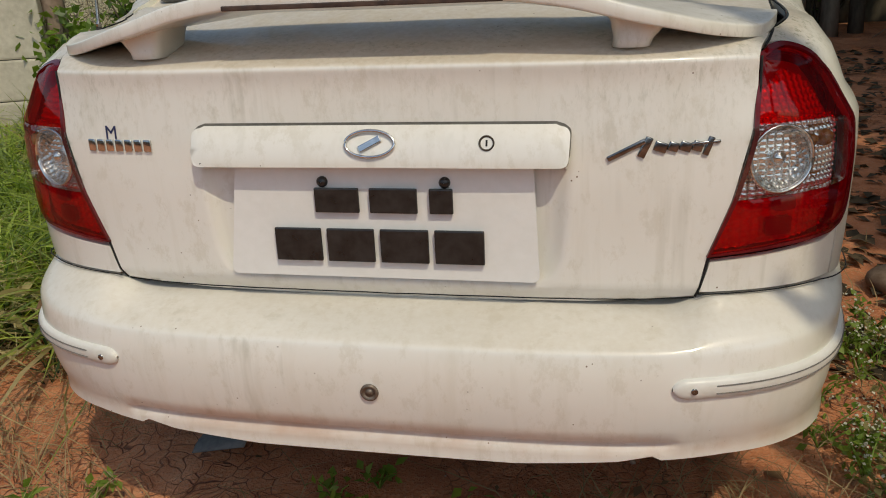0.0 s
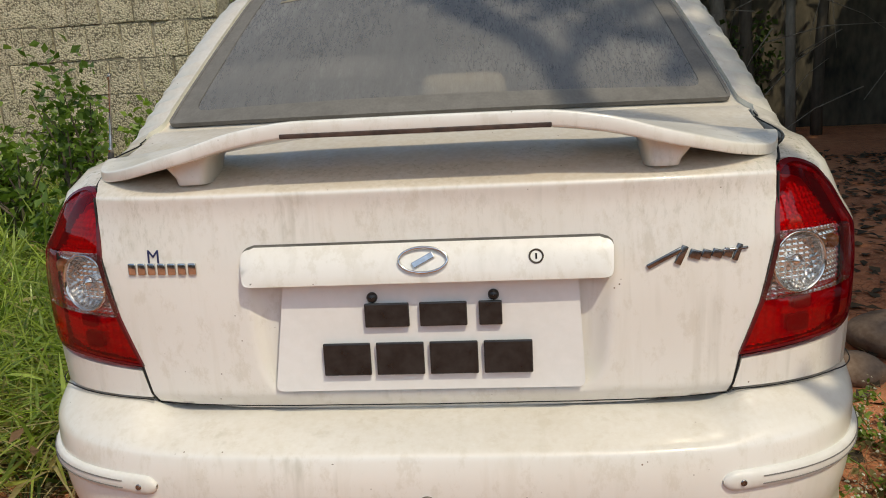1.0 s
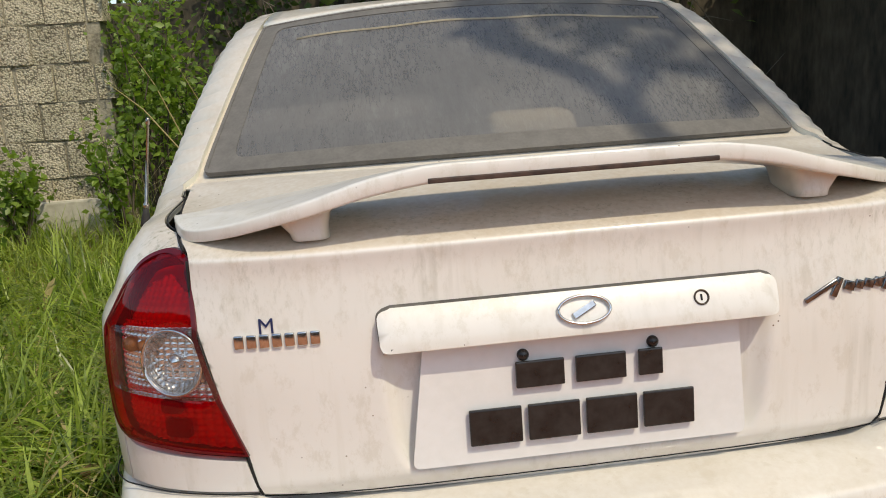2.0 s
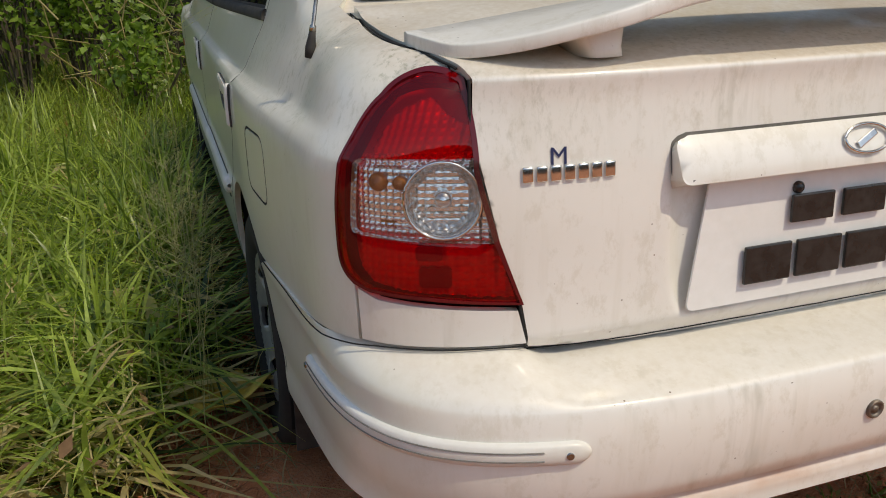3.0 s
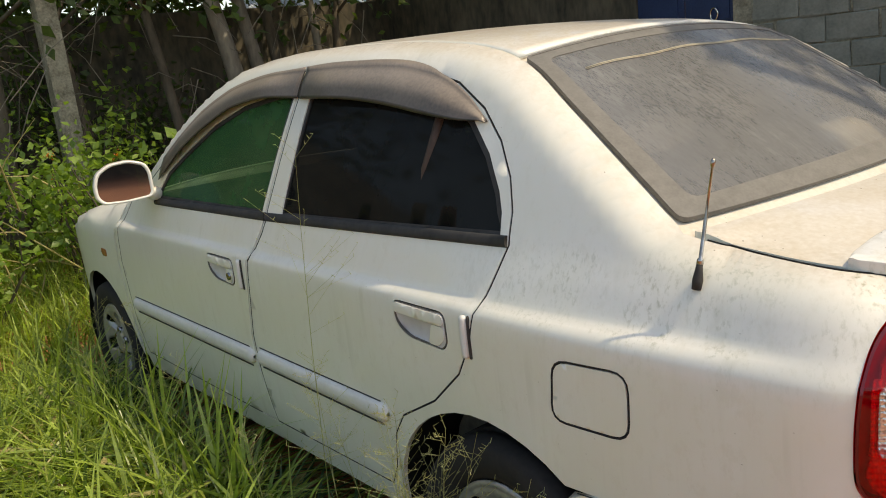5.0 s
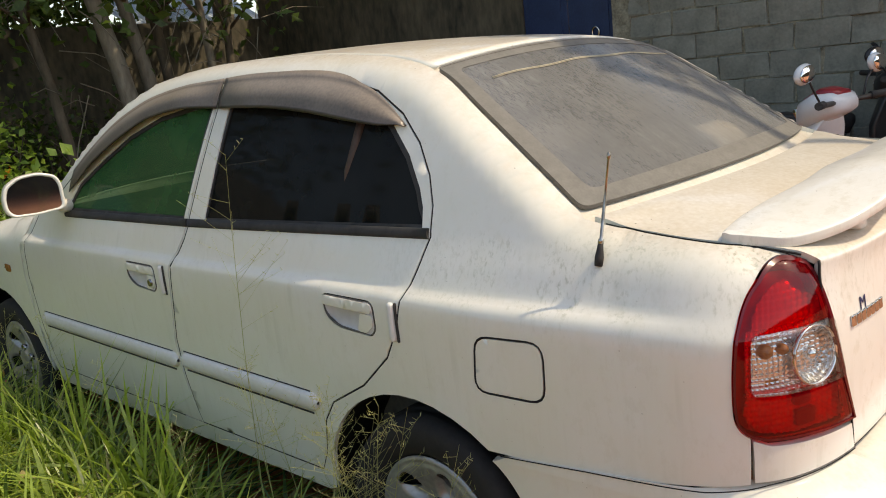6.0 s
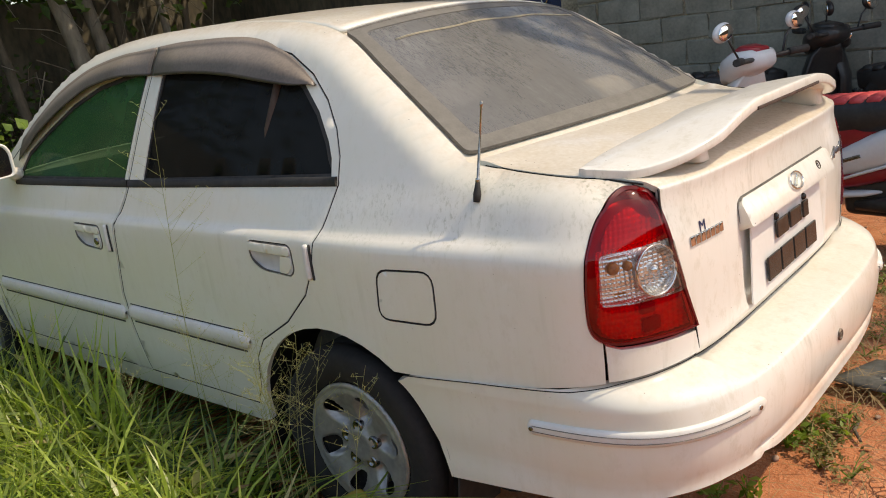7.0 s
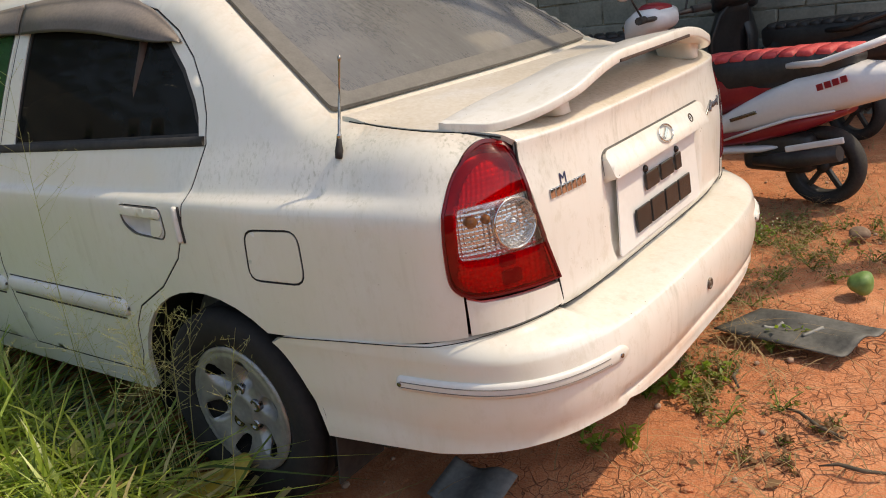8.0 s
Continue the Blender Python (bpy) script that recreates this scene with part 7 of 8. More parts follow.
def canopy(owner, n, x0, x1, y0, y1, z0=4.3, z1=6.4, leaf=0.17, skip=None):
    """Clumped leaves high above, spread so that their shade falls on the given stretch of ground."""
    gx, gy, z = rng.uniform(x0, x1, n), rng.uniform(y0, y1, n), rng.uniform(z0, z1, n)
    keep = np.array([noise.noise((a * 0.9, b * 0.9, c * 0.5)) for a, b, c in zip(gx, gy, z)]) > -0.28
    edge = 0.25 * np.sin(gy * 2.3) + 0.12 * np.sin(gy * 6.1)
    keep &= (gx > x0 + 0.25 + edge) & (gy > y0 + 0.2 + 0.25 * np.sin(gx * 2.9))
    gx, gy, z = gx[keep], gy[keep], z[keep]
    at = np.stack([gx + z * SUN.x / SUN.z, gy + z * SUN.y / SUN.z, z], 1) - np.array(owner.matrix_world.translation)
    part("crown", leaves("crown", at, rng.uniform(0.6, 1.3, len(gx)) * leaf, LEAF_DARK, 0.8, 1.4), LEAF_DARK, owner, "dense dark green leaf crown")


def tall_tree(x, y, limbs, label):
    ob = thing("tall_tree", label, "tree", (x, y, -0.02))
    bm = bmesh.new()
    tube(bm, [(0, 0, 0), (0.05, 0.02, 1.5), (0.0, -0.05, 3.2), (0.05, 0.0, 4.6)], [0.20, 0.16, 0.14, 0.10], 12)
    part("trunk", bm, BARK_DARK, ob)
    for tip in limbs:
        bm = bmesh.new()
        tube(bm, [(0.0, -0.05, 3.1), (tip[0] * 0.4, tip[1] * 0.4, 3.9), (tip[0], tip[1], 5.2)], [0.10, 0.07, 0.03], 8)
        part("limb", bm, BARK_DARK, ob)
    return ob


bpy.context.view_layer.update()
# a leaf clump on the limb, between the sun and the screen's upper corner
spots = [(gx, gy) for gx, gy in zip(rng.uniform(-0.06, 0.95, 900), rng.uniform(0.60, 1.75, 900)) if gy > 0.87 - 0.30 * max(0, gx) + 0.03 * math.sin(gx * 19) and gx > 0.03 * math.sin(gy * 17) - 0.02 + 0.10 * max(0, gy - 1.05)]
at = np.array([over([(gx, gy, min(1.40, 1.05 + 0.635 * (gy - 0.53)))], rise)[0] for (gx, gy), rise in zip(spots, rng.uniform(3.2, 4.0, len(spots)))])
part("leaf_clump", leaves("leaf_clump", at, rng.uniform(0.05, 0.10, len(at)), LEAF_DARK, 0.8, 1.4), LEAF_DARK, shade_tree, "dense clump of dark green leaves")
canopy(shade_tree, 5200, 3.3, 5.6, -1.9, 3.0)
east_tree = tall_tree(8.3, 0.6, ((-2.5, -1.5), (-3.0, 1.0), (-1.5, 2.5)), "tall leafy tree behind the block building")
bpy.context.view_layer.update()
canopy(east_tree, 9500, 1.15, 4.6, 1.0, 8.5)
north_tree = tall_tree(3.6, 9.6, ((-2.0, -3.0), (0.5, -3.5), (-3.0, -2.0)), "tall leafy tree over the compound wall")
bpy.context.view_layer.update()
canopy(north_tree, 3800, -1.2, 1.8, 6.7, 11.0)

# ---- walls ----


def pitted(name, dark, pale, tint):
    """Coarse no-fines concrete: pale stones with dark pits between them, stained in patches."""
    m, n, l, b = nodes_of(name, pale, 0.97)
    co = n.new("ShaderNodeTexCoord")
    place = n.new("ShaderNodeNewGeometry")
    v = n.new("ShaderNodeTexVoronoi")
    v.inputs["Scale"].default_value, v.inputs["Randomness"].default_value = 62.0, 1.0
    l.new(co.outputs["Object"], v.inputs["Vector"])
    grain = noise_node(n, l, 45.0, 5.0, rough=0.8)
    broad = noise_node(n, l, 14.0, 5.0, rough=0.7)
    f = mix(n, l, 0.40, mix(n, l, 0.55, v.outputs["Distance"], grain), broad)
    stain = n.new("ShaderNodeTexNoise")
    stain.inputs["Scale"].default_value, stain.inputs["Detail"].default_value = 3.2, 5.0
    l.new(place.outputs["Position"], stain.inputs["Vector"])
    info = n.new("ShaderNodeObjectInfo")
    col = mix(n, l, ramp(n, l, stain.outputs["Fac"], [(0.40, grey(0)), (0.64, grey(0.8))]), pale, tint)
    col = mix(n, l, 0.45, col, ramp(n, l, info.outputs["Random"], [(0.0, tuple(c * 0.7 for c in pale)), (1.0, tuple(c * 1.2 for c in pale))]))
    col = mix(n, l, ramp(n, l, f, [(0.48, grey(0)), (0.60, grey(0.85))]), col, dark)
    l.new(col, b.inputs["Base Color"])
    bump(n, l, b, ramp(n, l, f, [(0.30, grey(1)), (0.62, grey(0))]), 1.0, 0.02)
    return m


BLOCK = pitted("rough_grey_block", (0.10, 0.085, 0.055), (0.70, 0.62, 0.45), (0.50, 0.46, 0.29))
MORTAR = mottled("grey_mortar", (0.13, 0.115, 0.08), (0.42, 0.38, 0.28), 9, 0.97, relief=0.9, fine=50, depth=0.02)
MOSSY = mottled("mossy_plaster", (0.028, 0.027, 0.02), (0.15, 0.125, 0.085), 2.5, 0.97, relief=0.6, fine=14, depth=0.02, stretch=(1, 1, 0.4))
PLASTER = mottled("stained_plaster", (0.42, 0.39, 0.31), (0.60, 0.57, 0.47), 5, 0.95, relief=0.4, fine=30, depth=0.01)
BROWN_POST = mottled("weathered_brown_post", (0.20, 0.13, 0.09), (0.38, 0.29, 0.22), 9, 0.95, relief=0.6, fine=30, depth=0.01)
BLUE_PAINT = mottled("dark_blue_paint", (0.008, 0.022, 0.075), (0.016, 0.04, 0.12), 5, 0.45, relief=0.05)
GREY_BLOCK = mottled("smooth_grey_block", (0.18, 0.18, 0.15), (0.30, 0.295, 0.245), 5, 0.95, relief=0.4, fine=45, depth=0.01)


def rough_block(w, d, h, seed):
    """A cast block with chipped, uneven faces."""
    bm = bmesh.new()
    bmesh.ops.create_cube(bm, size=1.0, matrix=Matrix.Diagonal((w, d, h, 1)))
    bmesh.ops.bevel(bm, geom=bm.edges[:], offset=0.008, segments=1, affect="EDGES")
    r = random.Random(seed)
    for v in bm.verts:
        v.co += Vector((r.uniform(-1, 1), r.uniform(-1, 1), r.uniform(-1, 1))) * 0.011
    return bm


def block_wall(name, label, start, along, length, high, w, h, thick, mat, bond=0.5, joint=0.014):
    """A wall of blocks in courses, each block a piece of its own before a mortar core."""
    a = Vector((*along, 0)).normalized()
    core = bmesh.new()
    turn = math.degrees(math.atan2(a.y, a.x))
    block(core, (length, thick - 0.030, high), pose(length / 2, 0, high / 2))
    ob = tagged(new(name, to_mesh(core, name, MORTAR, False)), label, "wall", kind="structure")
    ob.matrix_world = pose(*start, 0, 0, turn)
    kinds = [to_mesh(rough_block(w - joint, thick, h - joint, 40 + i), "block", mat, False) for i in range(6)]
    halves = [to_mesh(rough_block(w / 2 - joint, thick, h - joint, 60 + i), "block", mat, False) for i in range(2)]
    for j in range(int(high / h)):
        x = -w * bond if j % 2 else 0.0
        while x < length - 0.02:
            if x < 0 and w * (1 - bond) > 0.05:
                me, cx = halves[j % 2], w / 4
            elif x + w > length + 0.02:
                me, cx = halves[j % 2], x + w / 4
            else:
                me, cx = kinds[rng.integers(6)], x + w / 2
            b = new("block", me)
            b.parent = ob
            b.matrix_local = pose(cx, rng.uniform(-0.006, 0.006), (j + 0.5) * h, 0, 0, 180 if rng.random() < 0.5 else 0)
            x += w
    return ob


block_wall("wall_west", "rough grey concrete block boundary wall", (-6.2, 5.95, -0.02), (1, 0), 4.0, 2.7, 0.30, 0.30, 0.20, BLOCK)
bm = bmesh.new()
block(bm, (0.9, 0.24, 0.42), pose(-2.66, 5.93, 0.19), 0.02)
tagged(new("wall_plinth", to_mesh(bm, "wall_plinth", PLASTER, False)), "stained plaster plinth at the block wall's foot", "wall", kind="structure")
bm = bmesh.new()
block(bm, (15.0, 0.18, 2.2), pose(3.0, 8.6, 1.08), 0.02)
tagged(new("wall_north", to_mesh(bm, "wall_north", MOSSY, False)), "old black mossy plastered compound wall", "wall", kind="structure")
# two unseen walls, added so that mirror and panes reflect something dark
for name, size, at in (("added_wall_south", (24.0, 0.18, 2.3), (0, -9.0, 1.13)), ("added_wall_far_west", (0.18, 17.6, 2.3), (-10.5, -0.1, 1.13))):
    bm = bmesh.new()
    block(bm, size, pose(*at), 0.02)
    tagged(new(name, to_mesh(bm, name, MOSSY, False)), "old black mossy plastered compound wall", "wall", kind="structure")
block_wall("wall_east", "grey concrete block wall of a building", (4.62, -1.6, -0.02), (0, 1), 5.0, 3.0, 0.40, 0.20, 0.20, GREY_BLOCK)
bm = bmesh.new()
block(bm, (0.20, 0.18, 3.0), pose(4.62, 3.47, 1.48), 0.01)
tagged(new("door_post", to_mesh(bm, "door_post", MORTAR, False)), "grey post beside the blue door", "post", kind="structure")
bm = bmesh.new()
block(bm, (0.20, 4.2, 3.0), pose(4.66, 6.65, 1.48), 0.01)
tagged(new("wall_inner", to_mesh(bm, "wall_inner", MOSSY, False)), "dark stained wall beyond the blue door", "wall", kind="structure")
bm = bmesh.new()
block(bm, (3.2, 7.0, 0.10), pose(5.9, 1.8, 3.02), 0.02)
tagged(new("roof_slab", to_mesh(bm, "roof_slab", MORTAR, False)), "flat concrete roof slab of the building", "roof", kind="structure")
door = thing("blue_door", "dark blue painted metal door in the building", "door", (4.60, 4.05, 0.0), kind="structure")
for i in range(2):
    bm = bmesh.new()
    block(bm, (0.04, 0.49, 2.1), pose(0, -0.25 + 0.5 * i, 1.06), 0.006)
    for j in range(3):
        block(bm, (0.012, 0.36, 0.52), pose(-0.024, -0.25 + 0.5 * i, 0.42 + 0.64 * j), 0.004)
    part("door_leaf", to_mesh(bm, "door_leaf", BLUE_PAINT, False), BLUE_PAINT, door)
bm = bmesh.new()
tube(bm, [(-0.05 + 0.0 * i, -0.30 + 0.035 * math.cos(t), 1.49 + 0.05 * math.sin(t)) for i, t in enumerate([2 * math.pi * k / 20 for k in range(21)])], 0.008, 6, False)
part("ring_handle", bm, CHROME, door, "pale ring handle")

# pillar of the boundary wall with a brown post
pillar = thing("gate_pillar", "pale plastered pillar with a weathered brown post", "pillar", (-3.35, 3.45, -0.02), 20)
bm = bmesh.new()
block(bm, (0.62, 0.22, 0.30), pose(0, 0, 0.15), 0.015)
block(bm, (0.56, 0.20, 0.25), pose(-0.02, 0, 0.43), 0.012)
block(bm, (0.54, 0.18, 1.40), pose(-0.03, 0, 1.26), 0.012)
part("shaft", to_mesh(bm, "shaft", PLASTER, False), PLASTER, pillar)
bm = bmesh.new()
tube(bm, [(0.33, -0.02, 0), (0.31, -0.02, 1.0), (0.28, -0.02, 2.0)], [0.075, 0.065, 0.06], 8)
part("post", bm, BROWN_POST, pillar)
post = thing("concrete_post", "grey concrete fence post in the undergrowth", "post", (0.15, 7.0, -0.02))
bm = bmesh.new()
block(bm, (0.16, 0.16, 2.3), pose(0, 0, 1.15), 0.012)
part("shaft", to_mesh(bm, "shaft", MORTAR, False), MORTAR, post)
shed = thing("tin_shed", "pale blue corrugated tin shed beyond the wall", "shed", (5.2, 10.6, 0), 10)


def tin(u, v):
    return Vector((-1.4 + 2.8 * u, 1.2 * v, 2.2 + 0.7 * v + 0.02 * math.sin(u * 2.8 / 0.076 * 2 * math.pi)))


part("roof", sheet("roof", tin, 220, 2, mottled("pale_blue_tin", (0.38, 0.45, 0.56), (0.60, 0.65, 0.72), 6, 0.4, 0.3, relief=0.05), 0.003), MORTAR, shed)
bm = bmesh.new()
block(bm, (2.6, 0.1, 2.2), pose(0, 0.1, 1.1), 0.01)
part("front", to_mesh(bm, "front", MORTAR, False), MORTAR, shed)

# ---- things on the ground ----
mat_piece = thing("floor_mat", "bent black plastic panel lying on red soil", "panel", (0.62, 0.0, 0.02), 0)


def mat_skin(u, v):
    x, y = -0.10 + 0.42 * u - 0.16 * v, 0.24 - 0.50 * v - 0.12 * u
    return Vector((x * 0.50, y * 0.82, 0.018 + 0.014 * math.sin(u * 9) * math.sin(v * 5) + 0.02 * v * u))


part("panel", sheet("panel", mat_skin, 16, 16, mottled("grey_black_plastic", (0.05, 0.052, 0.048), (0.14, 0.14, 0.13), 6, 0.6, relief=0.15), 0.005), PLASTIC, mat_piece)
for v in (0.30, 0.62):
    bm = bmesh.new()
    tube(bm, [mat_skin(0.30 + 0.35 * i / 8, v + 0.03 * i / 8) + Vector((0, 0, 0.008)) for i in range(9)], 0.006, 6)
    part("ridge", bm, mottled("worn_grey_ridge", (0.16, 0.16, 0.15), (0.30, 0.30, 0.28), 20, 0.6), mat_piece)
nut = thing("green_coconut", "small green coconut lying on the soil", "coconut", (1.10, -0.17, 0.045))
bm = bmesh.new()
bmesh.ops.create_uvsphere(bm, u_segments=20, v_segments=14, radius=0.047, matrix=Matrix.Diagonal((1.12, 0.95, 0.92, 1)))
for v in bm.verts:
    v.co += v.co.normalized() * 0.004 * math.cos(3 * math.atan2(v.co.z, v.co.y))
part("husk", to_mesh(bm, "husk", mottled("green_husk", (0.10, 0.20, 0.05), (0.20, 0.32, 0.10), 12, 0.55, relief=0.1)), PLASTIC, nut)
bm = bmesh.new()
lathe(bm, [(0.016, 0.055), (0.020, 0.060), (0.012, 0.066), (0.0005, 0.066)], 10)
part("cap", to_mesh(bm, "cap", LEAF_DRY), LEAF_DRY, nut)
bag = thing("yellow_sheet", "torn yellow plastic sheet beside the rear wheel", "litter", (-0.93, 1.10, 0.03))


def bag_skin(u, v):
    return Vector((-0.10 + 0.2 * u + 0.03 * math.sin(v * 5), -0.13 + 0.26 * v + 0.03 * math.sin(u * 6), 0.03 + 0.10 * u * (1 - v) + 0.025 * math.sin(u * 8 + 1) * math.sin(v * 7)))


part("sheet", sheet("sheet", bag_skin, 18, 18, mottled("yellow_plastic", (0.38, 0.25, 0.03), (0.60, 0.44, 0.08), 9, 0.5, relief=0.2), 0.002), PLASTIC, bag)
scrap = thing("grey_scrap", "grey plastic scrap lying under the bumper", "litter", (-0.53, 0.47, 0.0))


def scrap_skin(u, v):
    return Vector((-0.07 + 0.14 * u, -0.10 + 0.20 * v, 0.012 + 0.03 * u + 0.012 * math.sin(v * 7)))


part("sheet", sheet("sheet", scrap_skin, 10, 10, mottled("blue_grey_plastic", (0.10, 0.105, 0.105), (0.20, 0.205, 0.20), 9, 0.8, relief=0.1), 0.003), PLASTIC, scrap)
for x0, y0, a, k in ((0.14, -0.21, 60, 0.22), (0.34, 0.05, 20, 0.18), (-0.05, -0.35, 100, 0.15)):
    stick = thing("stick", "dark dry twig lying on the soil", "twig", (x0, y0, 0.004), a)
    bm = bmesh.new()
    tube(bm, [(-k / 2, 0, 0.004), (-k / 6, 0.012, 0.010), (k / 5, -0.008, 0.008), (k / 2, 0.004, 0.004)], [0.004, 0.006, 0.005, 0.002], 7)
    part("branch", bm, BARK_DARK, stick)
for x0, y0, k in ((1.55, 1.75, 0.16), (1.30, 1.50, 0.10), (1.75, -0.05, 0.05)):
    stone = thing("stone", "weathered laterite stone lying on the ground", "stone", (x0, y0, k * 0.3))
    bm = bmesh.new()
    bmesh.ops.create_icosphere(bm, subdivisions=3, radius=k, matrix=Matrix.Diagonal((1.1, 0.9, 0.6, 1)))
    for v in bm.verts:
        v.co *= 1 + 0.25 * noise.noise(v.co * (2 / k) * 0.5)
    part("rock", to_mesh(bm, "rock", mottled("laterite", (0.14, 0.09, 0.06), (0.26, 0.19, 0.14), 12, 0.95, relief=0.8)), PLASTIC, stone)

# ---- scooters ----
SC_WHITE = mottled("white_scooter_paint", (0.74, 0.75, 0.76), (0.68, 0.69, 0.70), 4, 0.25, relief=0.01)
SC_RED = mottled("dark_red_scooter_paint", (0.22, 0.012, 0.02), (0.32, 0.02, 0.03), 5, 0.28, relief=0.02)
SEAT_RED = mottled("faded_red_vinyl", (0.45, 0.022, 0.03), (0.60, 0.09, 0.09), 9, 0.6, relief=0.2)
BLACK_VINYL = mottled("black_vinyl", (0.012, 0.012, 0.013), (0.03, 0.03, 0.03), 12, 0.5, relief=0.1)


def loft(rows, mat, name="loft"):
    """Closed rings of points joined into one skin with capped ends."""
    n = len(rows[0])
    faces = [(i * n + j, i * n + (j + 1) % n, (i + 1) * n + (j + 1) % n, (i + 1) * n + j) for i in range(len(rows) - 1) for j in range(n)]
    faces += [tuple(reversed(range(n))), tuple(range((len(rows) - 1) * n, len(rows) * n))]
    me = mesh_of(name, [p for r in rows for p in r], faces, mat)
    bm = bmesh.new()
    bm.from_mesh(me)
    bmesh.ops.recalc_face_normals(bm, faces=bm.faces)
    bm.to_mesh(me)
    bm.free()
    return me


def oval(cx, y, cz, w, h, n=20, p=0.6):
    """A ring across the scooter at y, half sizes w and h."""
    return [Vector((cx + w * math.copysign(abs(math.cos(t)) ** p, math.cos(t)), y, cz + h * math.copysign(abs(math.sin(t)) ** p, math.sin(t)))) for t in [2 * math.pi * i / n for i in range(n)]]


def scooter(at, rz, label, body, lower, seat, dark=False):
    """y runs ahead from the rear axle's foot."""
    sc = thing("scooter", label, "scooter", at, rz)
    for y, name in ((0.0, "rear_wheel"), (1.26, "front_wheel")):
        w = part(name, mesh_of(name, [], [], RUBBER), RUBBER, sc)
        w.matrix_local = pose(0, y, 0.195) @ Matrix.Diagonal((0.9, 0.865, 0.865, 1))
        bm = bmesh.new()
        lathe(bm, [(0.150, 0.035), (0.160, -0.040), (0.195, -0.052), (0.215, -0.042), (0.225, -0.015), (0.226, 0.0), (0.225, 0.015), (0.215, 0.042), (0.195, 0.052), (0.160, 0.040), (0.150, 0.035)], 40)
        part("tyre", bm, RUBBER, w)
        bm = bmesh.new()
        lathe(bm, [(0.160, -0.042), (0.148, -0.036), (0.148, 0.036), (0.160, 0.042)], 40)
        for k in range(5):
            block(bm, (0.03, 0.028, 0.125), pose(0, 0, 0, 72 * k) @ pose(0, 0, 0.085), 0.006)
        lathe(bm, [(0.0005, -0.035), (0.035, -0.035), (0.035, 0.035), (0.0005, 0.035)], 20)
        part("rim", bm, PLASTIC, w)
    part("rear_body", loft([oval(0, -0.43, 0.62, 0.03, 0.03), oval(0, -0.38, 0.62, 0.08, 0.06), oval(0, -0.16, 0.595, 0.14, 0.10), oval(0, 0.08, 0.545, 0.165, 0.115), oval(0, 0.30, 0.465, 0.17, 0.095), oval(0, 0.46, 0.405, 0.16, 0.06), oval(0, 0.60, 0.365, 0.12, 0.03)], body), body, sc, "glossy side body panel")
    part("lower_body", loft([oval(0, -0.12, 0.475, 0.08, 0.02), oval(0, 0.06, 0.425, 0.145, 0.045), oval(0, 0.30, 0.365, 0.155, 0.05), oval(0, 0.52, 0.325, 0.15, 0.05), oval(0, 0.62, 0.31, 0.13, 0.05)], lower), lower, sc, "dark red lower panel")
    part("under_seat", loft([oval(0, 0.16, 0.62, 0.10, 0.06), oval(0, 0.30, 0.60, 0.14, 0.10), oval(0, 0.52, 0.56, 0.14, 0.12), oval(0, 0.60, 0.50, 0.12, 0.10)], lower), lower, sc)
    part("seat_base", loft([oval(0, -0.16, 0.715, 0.07, 0.022), oval(0, -0.10, 0.710, 0.12, 0.050), oval(0, 0.15, 0.675, 0.148, 0.085), oval(0, 0.42, 0.645, 0.145, 0.10), oval(0, 0.62, 0.66, 0.11, 0.075), oval(0, 0.66, 0.685, 0.07, 0.03)], BLACK_VINYL), BLACK_VINYL, sc, "black vinyl seat base")
    for i in range(9):
        y = -0.12 + 0.085 * i
        top = curve([(-0.15, 0.768), (0.05, 0.765), (0.25, 0.752), (0.45, 0.742), (0.62, 0.735)], y)
        wide = curve([(-0.15, 0.085), (0.1, 0.125), (0.45, 0.125), (0.62, 0.09)], y)
        part("seat_pad", loft([oval(0, y - 0.041, top - 0.022, wide * 0.9, 0.012), oval(0, y - 0.028, top - 0.014, wide, 0.026), oval(0, y + 0.028, top - 0.014, wide, 0.026), oval(0, y + 0.041, top - 0.022, wide * 0.9, 0.012)], seat), seat, sc, "tufted seat cushion segment")
    bm = bmesh.new()
    tube(bm, [(0.13, 0.12, 0.70), (0.155, -0.05, 0.715), (0.14, -0.20, 0.765), (0.08, -0.29, 0.80), (-0.08, -0.29, 0.80), (-0.14, -0.20, 0.765), (-0.155, -0.05, 0.715), (-0.13, 0.12, 0.70)], 0.017, 10)
    part("grab_rail", bm, body, sc, "pale grab rail behind the seat")
    bm = bmesh.new()
    block(bm, (0.16, 0.05, 0.06), pose(0, -0.315, 0.655, 20), 0.02, 3)
    part("tail_light", to_mesh(bm, "tail_light", nodes_of("red_plastic", (0.35, 0.01, 0.012), 0.2)[0]), RUBBER, sc)
    bm = bmesh.new()
    tube(bm, [(-0.12, 0.30, 0.23), (-0.145, 0.10, 0.25), (-0.155, -0.14, 0.30)], [0.025, 0.042, 0.038], 12)
    part("silencer", bm, PLASTIC, sc)
    bm = bmesh.new()
    block(bm, (0.016, 0.28, 0.030), pose(-0.200, -0.04, 0.345, -12), 0.007, 3)
    part("heat_shield", to_mesh(bm, "heat_shield", body), body, sc)
    bm = bmesh.new()
    block(bm, (0.22, 0.36, 0.20), pose(0, 0.20, 0.27), 0.05, 3)
    tube(bm, [(0.1, 0.1, 0.27), (0.12, -0.02, 0.22)], 0.06, 12)
    part("engine", to_mesh(bm, "engine", PLASTIC), PLASTIC, sc)
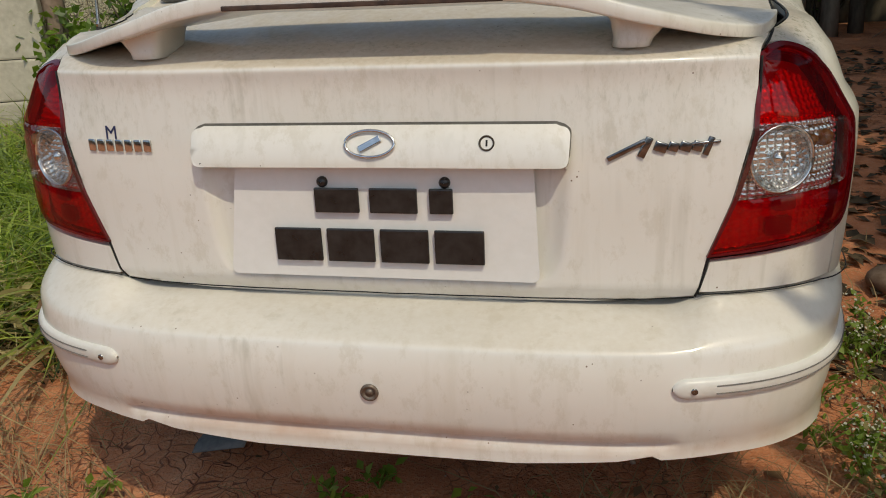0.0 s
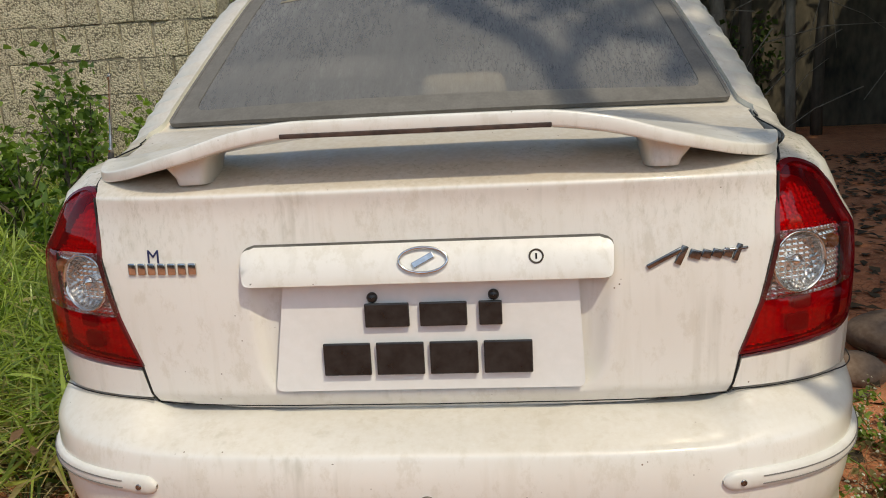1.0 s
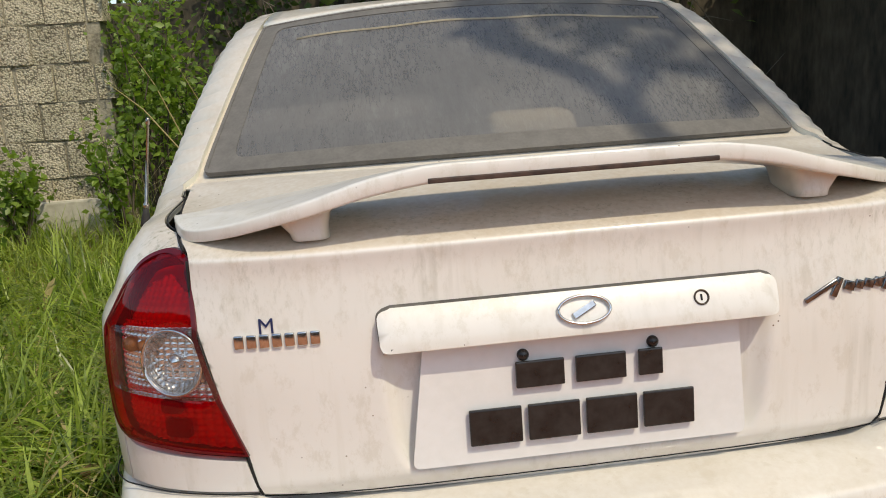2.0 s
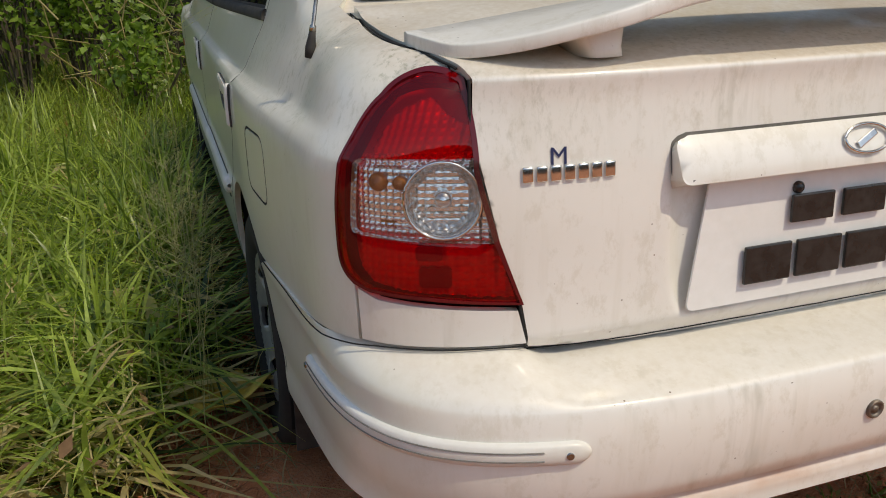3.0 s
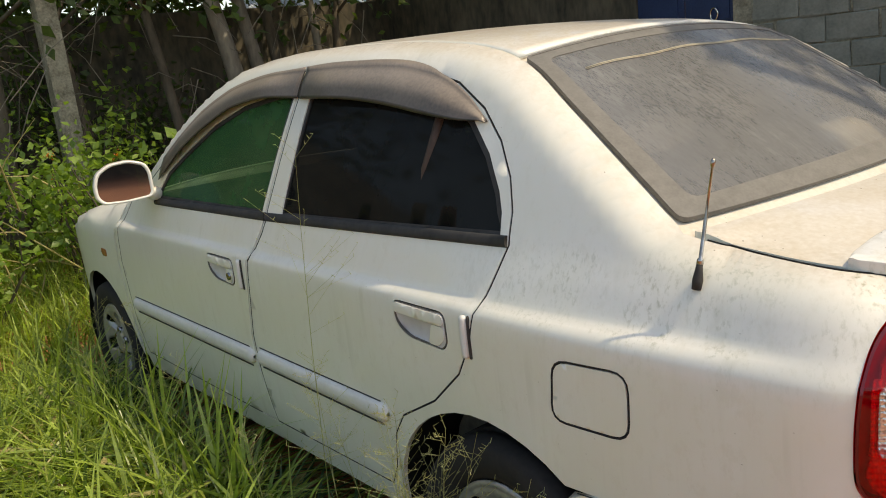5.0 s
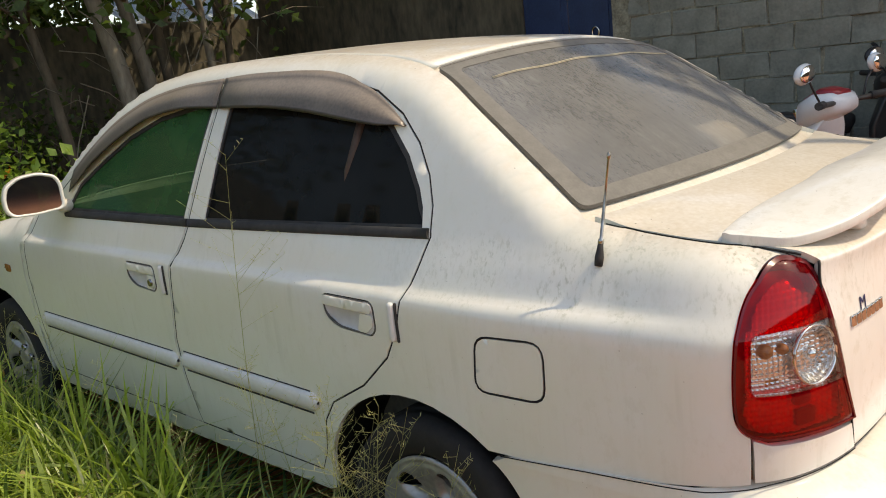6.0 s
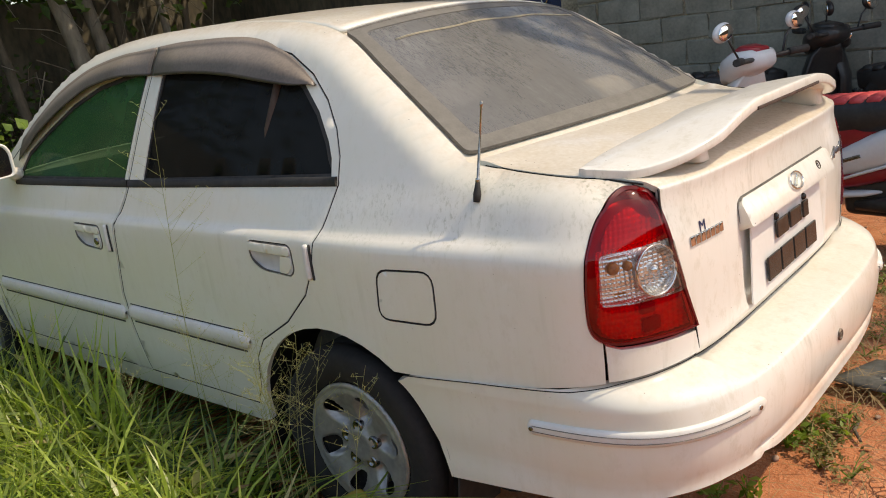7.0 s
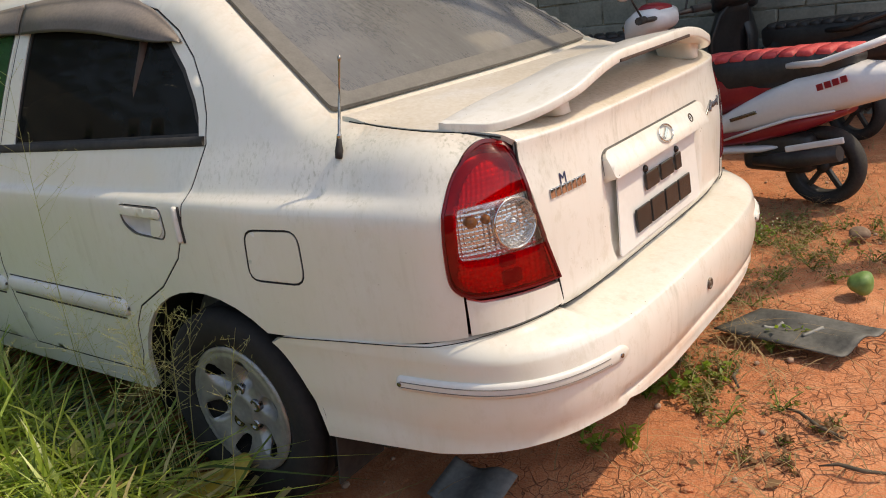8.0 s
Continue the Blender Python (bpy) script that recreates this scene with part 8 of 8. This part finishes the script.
    part("floorboard", loft([oval(0, 0.56, 0.30, 0.14, 0.05), oval(0, 0.66, 0.28, 0.17, 0.04), oval(0, 0.92, 0.28, 0.17, 0.04), oval(0, 1.00, 0.32, 0.15, 0.06)], lower), lower, sc)
    part("leg_shield", loft([[Vector((w * math.copysign(abs(math.cos(t)) ** 0.6, math.cos(t)), y + 0.05 * math.sin(t) + 0.05 * math.cos(t) ** 2 * -1, z)) for t in [2 * math.pi * i / 20 for i in range(20)]] for y, z, w in ((1.00, 0.28, 0.15), (1.04, 0.45, 0.19), (1.04, 0.65, 0.20), (1.00, 0.82, 0.15), (0.97, 0.90, 0.08))], body), body, sc)
    bm = bmesh.new()
    for s in (-1, 1):
        tube(bm, [(s * 0.06, 1.26, 0.225), (s * 0.05, 1.14, 0.52)], 0.018, 8)
    part("fork", bm, PLASTIC, sc)
    part("front_fender", loft([oval(0, 1.02, 0.40, 0.05, 0.02), oval(0, 1.14, 0.47, 0.08, 0.035), oval(0, 1.28, 0.475, 0.08, 0.03), oval(0, 1.42, 0.41, 0.05, 0.02)], body), body, sc)
    part("head_cowl", loft([oval(0, 0.82, 0.95, 0.06, 0.03), oval(0, 0.88, 0.95, 0.15, 0.06), oval(0, 0.97, 0.93, 0.155, 0.085), oval(0, 1.05, 0.90, 0.12, 0.075), oval(0, 1.09, 0.88, 0.06, 0.04)], body), body, sc, "head cowl with lamp")
    part("cowl_trim", loft([oval(0, 0.86, 1.00, 0.06, 0.02), oval(0, 0.95, 1.01, 0.10, 0.025), oval(0, 1.04, 0.965, 0.07, 0.025)], lower), lower, sc)
    bm = bmesh.new()
    block(bm, (0.17, 0.05, 0.075), pose(0, 1.068, 0.905, -30), 0.024, 3)
    part("headlamp", to_mesh(bm, "headlamp", MIRROR), MIRROR, sc, "clear headlamp glass")
    bm = bmesh.new()
    tube(bm, [(-0.33, 0.80, 0.97), (-0.18, 0.86, 0.96), (0.18, 0.86, 0.96), (0.33, 0.80, 0.97)], 0.014, 8)
    part("handlebar", bm, PLASTIC, sc)
    for s in (-1, 1):
        bm = bmesh.new()
        tube(bm, [(s * 0.33, 0.80, 0.97), (s * 0.22, 0.845, 0.966)], 0.020, 10)
        part("grip", bm, RUBBER, sc)
        bm = bmesh.new()
        tube(bm, [(s * 0.20, 0.87, 0.97), (s * 0.25, 0.88, 1.05), (s * 0.30, 0.87, 1.10)], 0.006, 6)
        stalk = part("mirror", bm, PLASTIC, sc, "rear view mirror")
        bm = bmesh.new()
        bmesh.ops.create_uvsphere(bm, u_segments=18, v_segments=12, radius=1.0, matrix=pose(s * 0.33, 0.875, 1.125, 0, s * 12, 0) @ Matrix.Diagonal((0.075, 0.030, 0.050, 1)))
        part("mirror_shell", to_mesh(bm, "mirror_shell", body), body, stalk)
        bm = bmesh.new()
        bmesh.ops.create_uvsphere(bm, u_segments=18, v_segments=10, radius=1.0, matrix=pose(s * 0.33, 0.853, 1.125, 0, s * 12, 0) @ Matrix.Diagonal((0.064, 0.012, 0.041, 1)))
        part("mirror_face", to_mesh(bm, "mirror_face", MIRROR), MIRROR, stalk)
    if not dark:
        for y, z, w in ((0.05, 0.655, 0.22),):
            for s in (-1, 1):
                for i in range(8):
                    bm = bmesh.new()
                    block(bm, (0.006, 0.029, 0.030), pose(s * (0.150 + 0.0012 * i - 0.0004 * i * i), -0.15 + 0.036 * i, 0.640 - 0.012 * i, -16), 0.001)
                    part("lettering_bar", to_mesh(bm, "lettering_bar", SC_RED, False), SC_RED, sc)
        part("side_skirt", loft([oval(0, 0.16, 0.305, 0.10, 0.010), oval(0, 0.26, 0.290, 0.150, 0.020), oval(0, 0.45, 0.272, 0.158, 0.024), oval(0, 0.64, 0.262, 0.150, 0.022)], body), body, sc, "white skirt below the red panel")
        for s in (-1, 1):
            bm = bmesh.new()
            tube(bm, [(s * 0.12, -0.10, 0.490), (s * 0.158, 0.10, 0.452), (s * 0.166, 0.28, 0.392), (s * 0.164, 0.44, 0.335)], [0.005, 0.008, 0.008, 0.006], 8)
            part("trim_line", to_mesh(bm, "trim_line", body), body, sc)
            bm = bmesh.new()
            block(bm, (0.006, 0.15, 0.018), pose(s * 0.1695, 0.33, 0.462, -18), 0.003)
            part("chrome_flash", to_mesh(bm, "chrome_flash", GREY_CHROME), GREY_CHROME, sc)
    return sc


scooter((2.22, 0.19, 0.0), -13, "white and dark red scooter with a red tufted seat", SC_WHITE, SC_RED, SEAT_RED)
SC_BLACK = mottled("black_scooter_paint", (0.012, 0.012, 0.014), (0.035, 0.033, 0.032), 5, 0.35, relief=0.03)
tagged(scooter((3.62, 0.30, 0.0), -25, "dusty black scooter parked beside the building", SC_BLACK, SC_BLACK, BLACK_VINYL, True))
tagged(scooter((3.80, 2.05, 0.0), -150, "old dark scooter parked against the block wall", SC_BLACK, SC_BLACK, BLACK_VINYL, True))
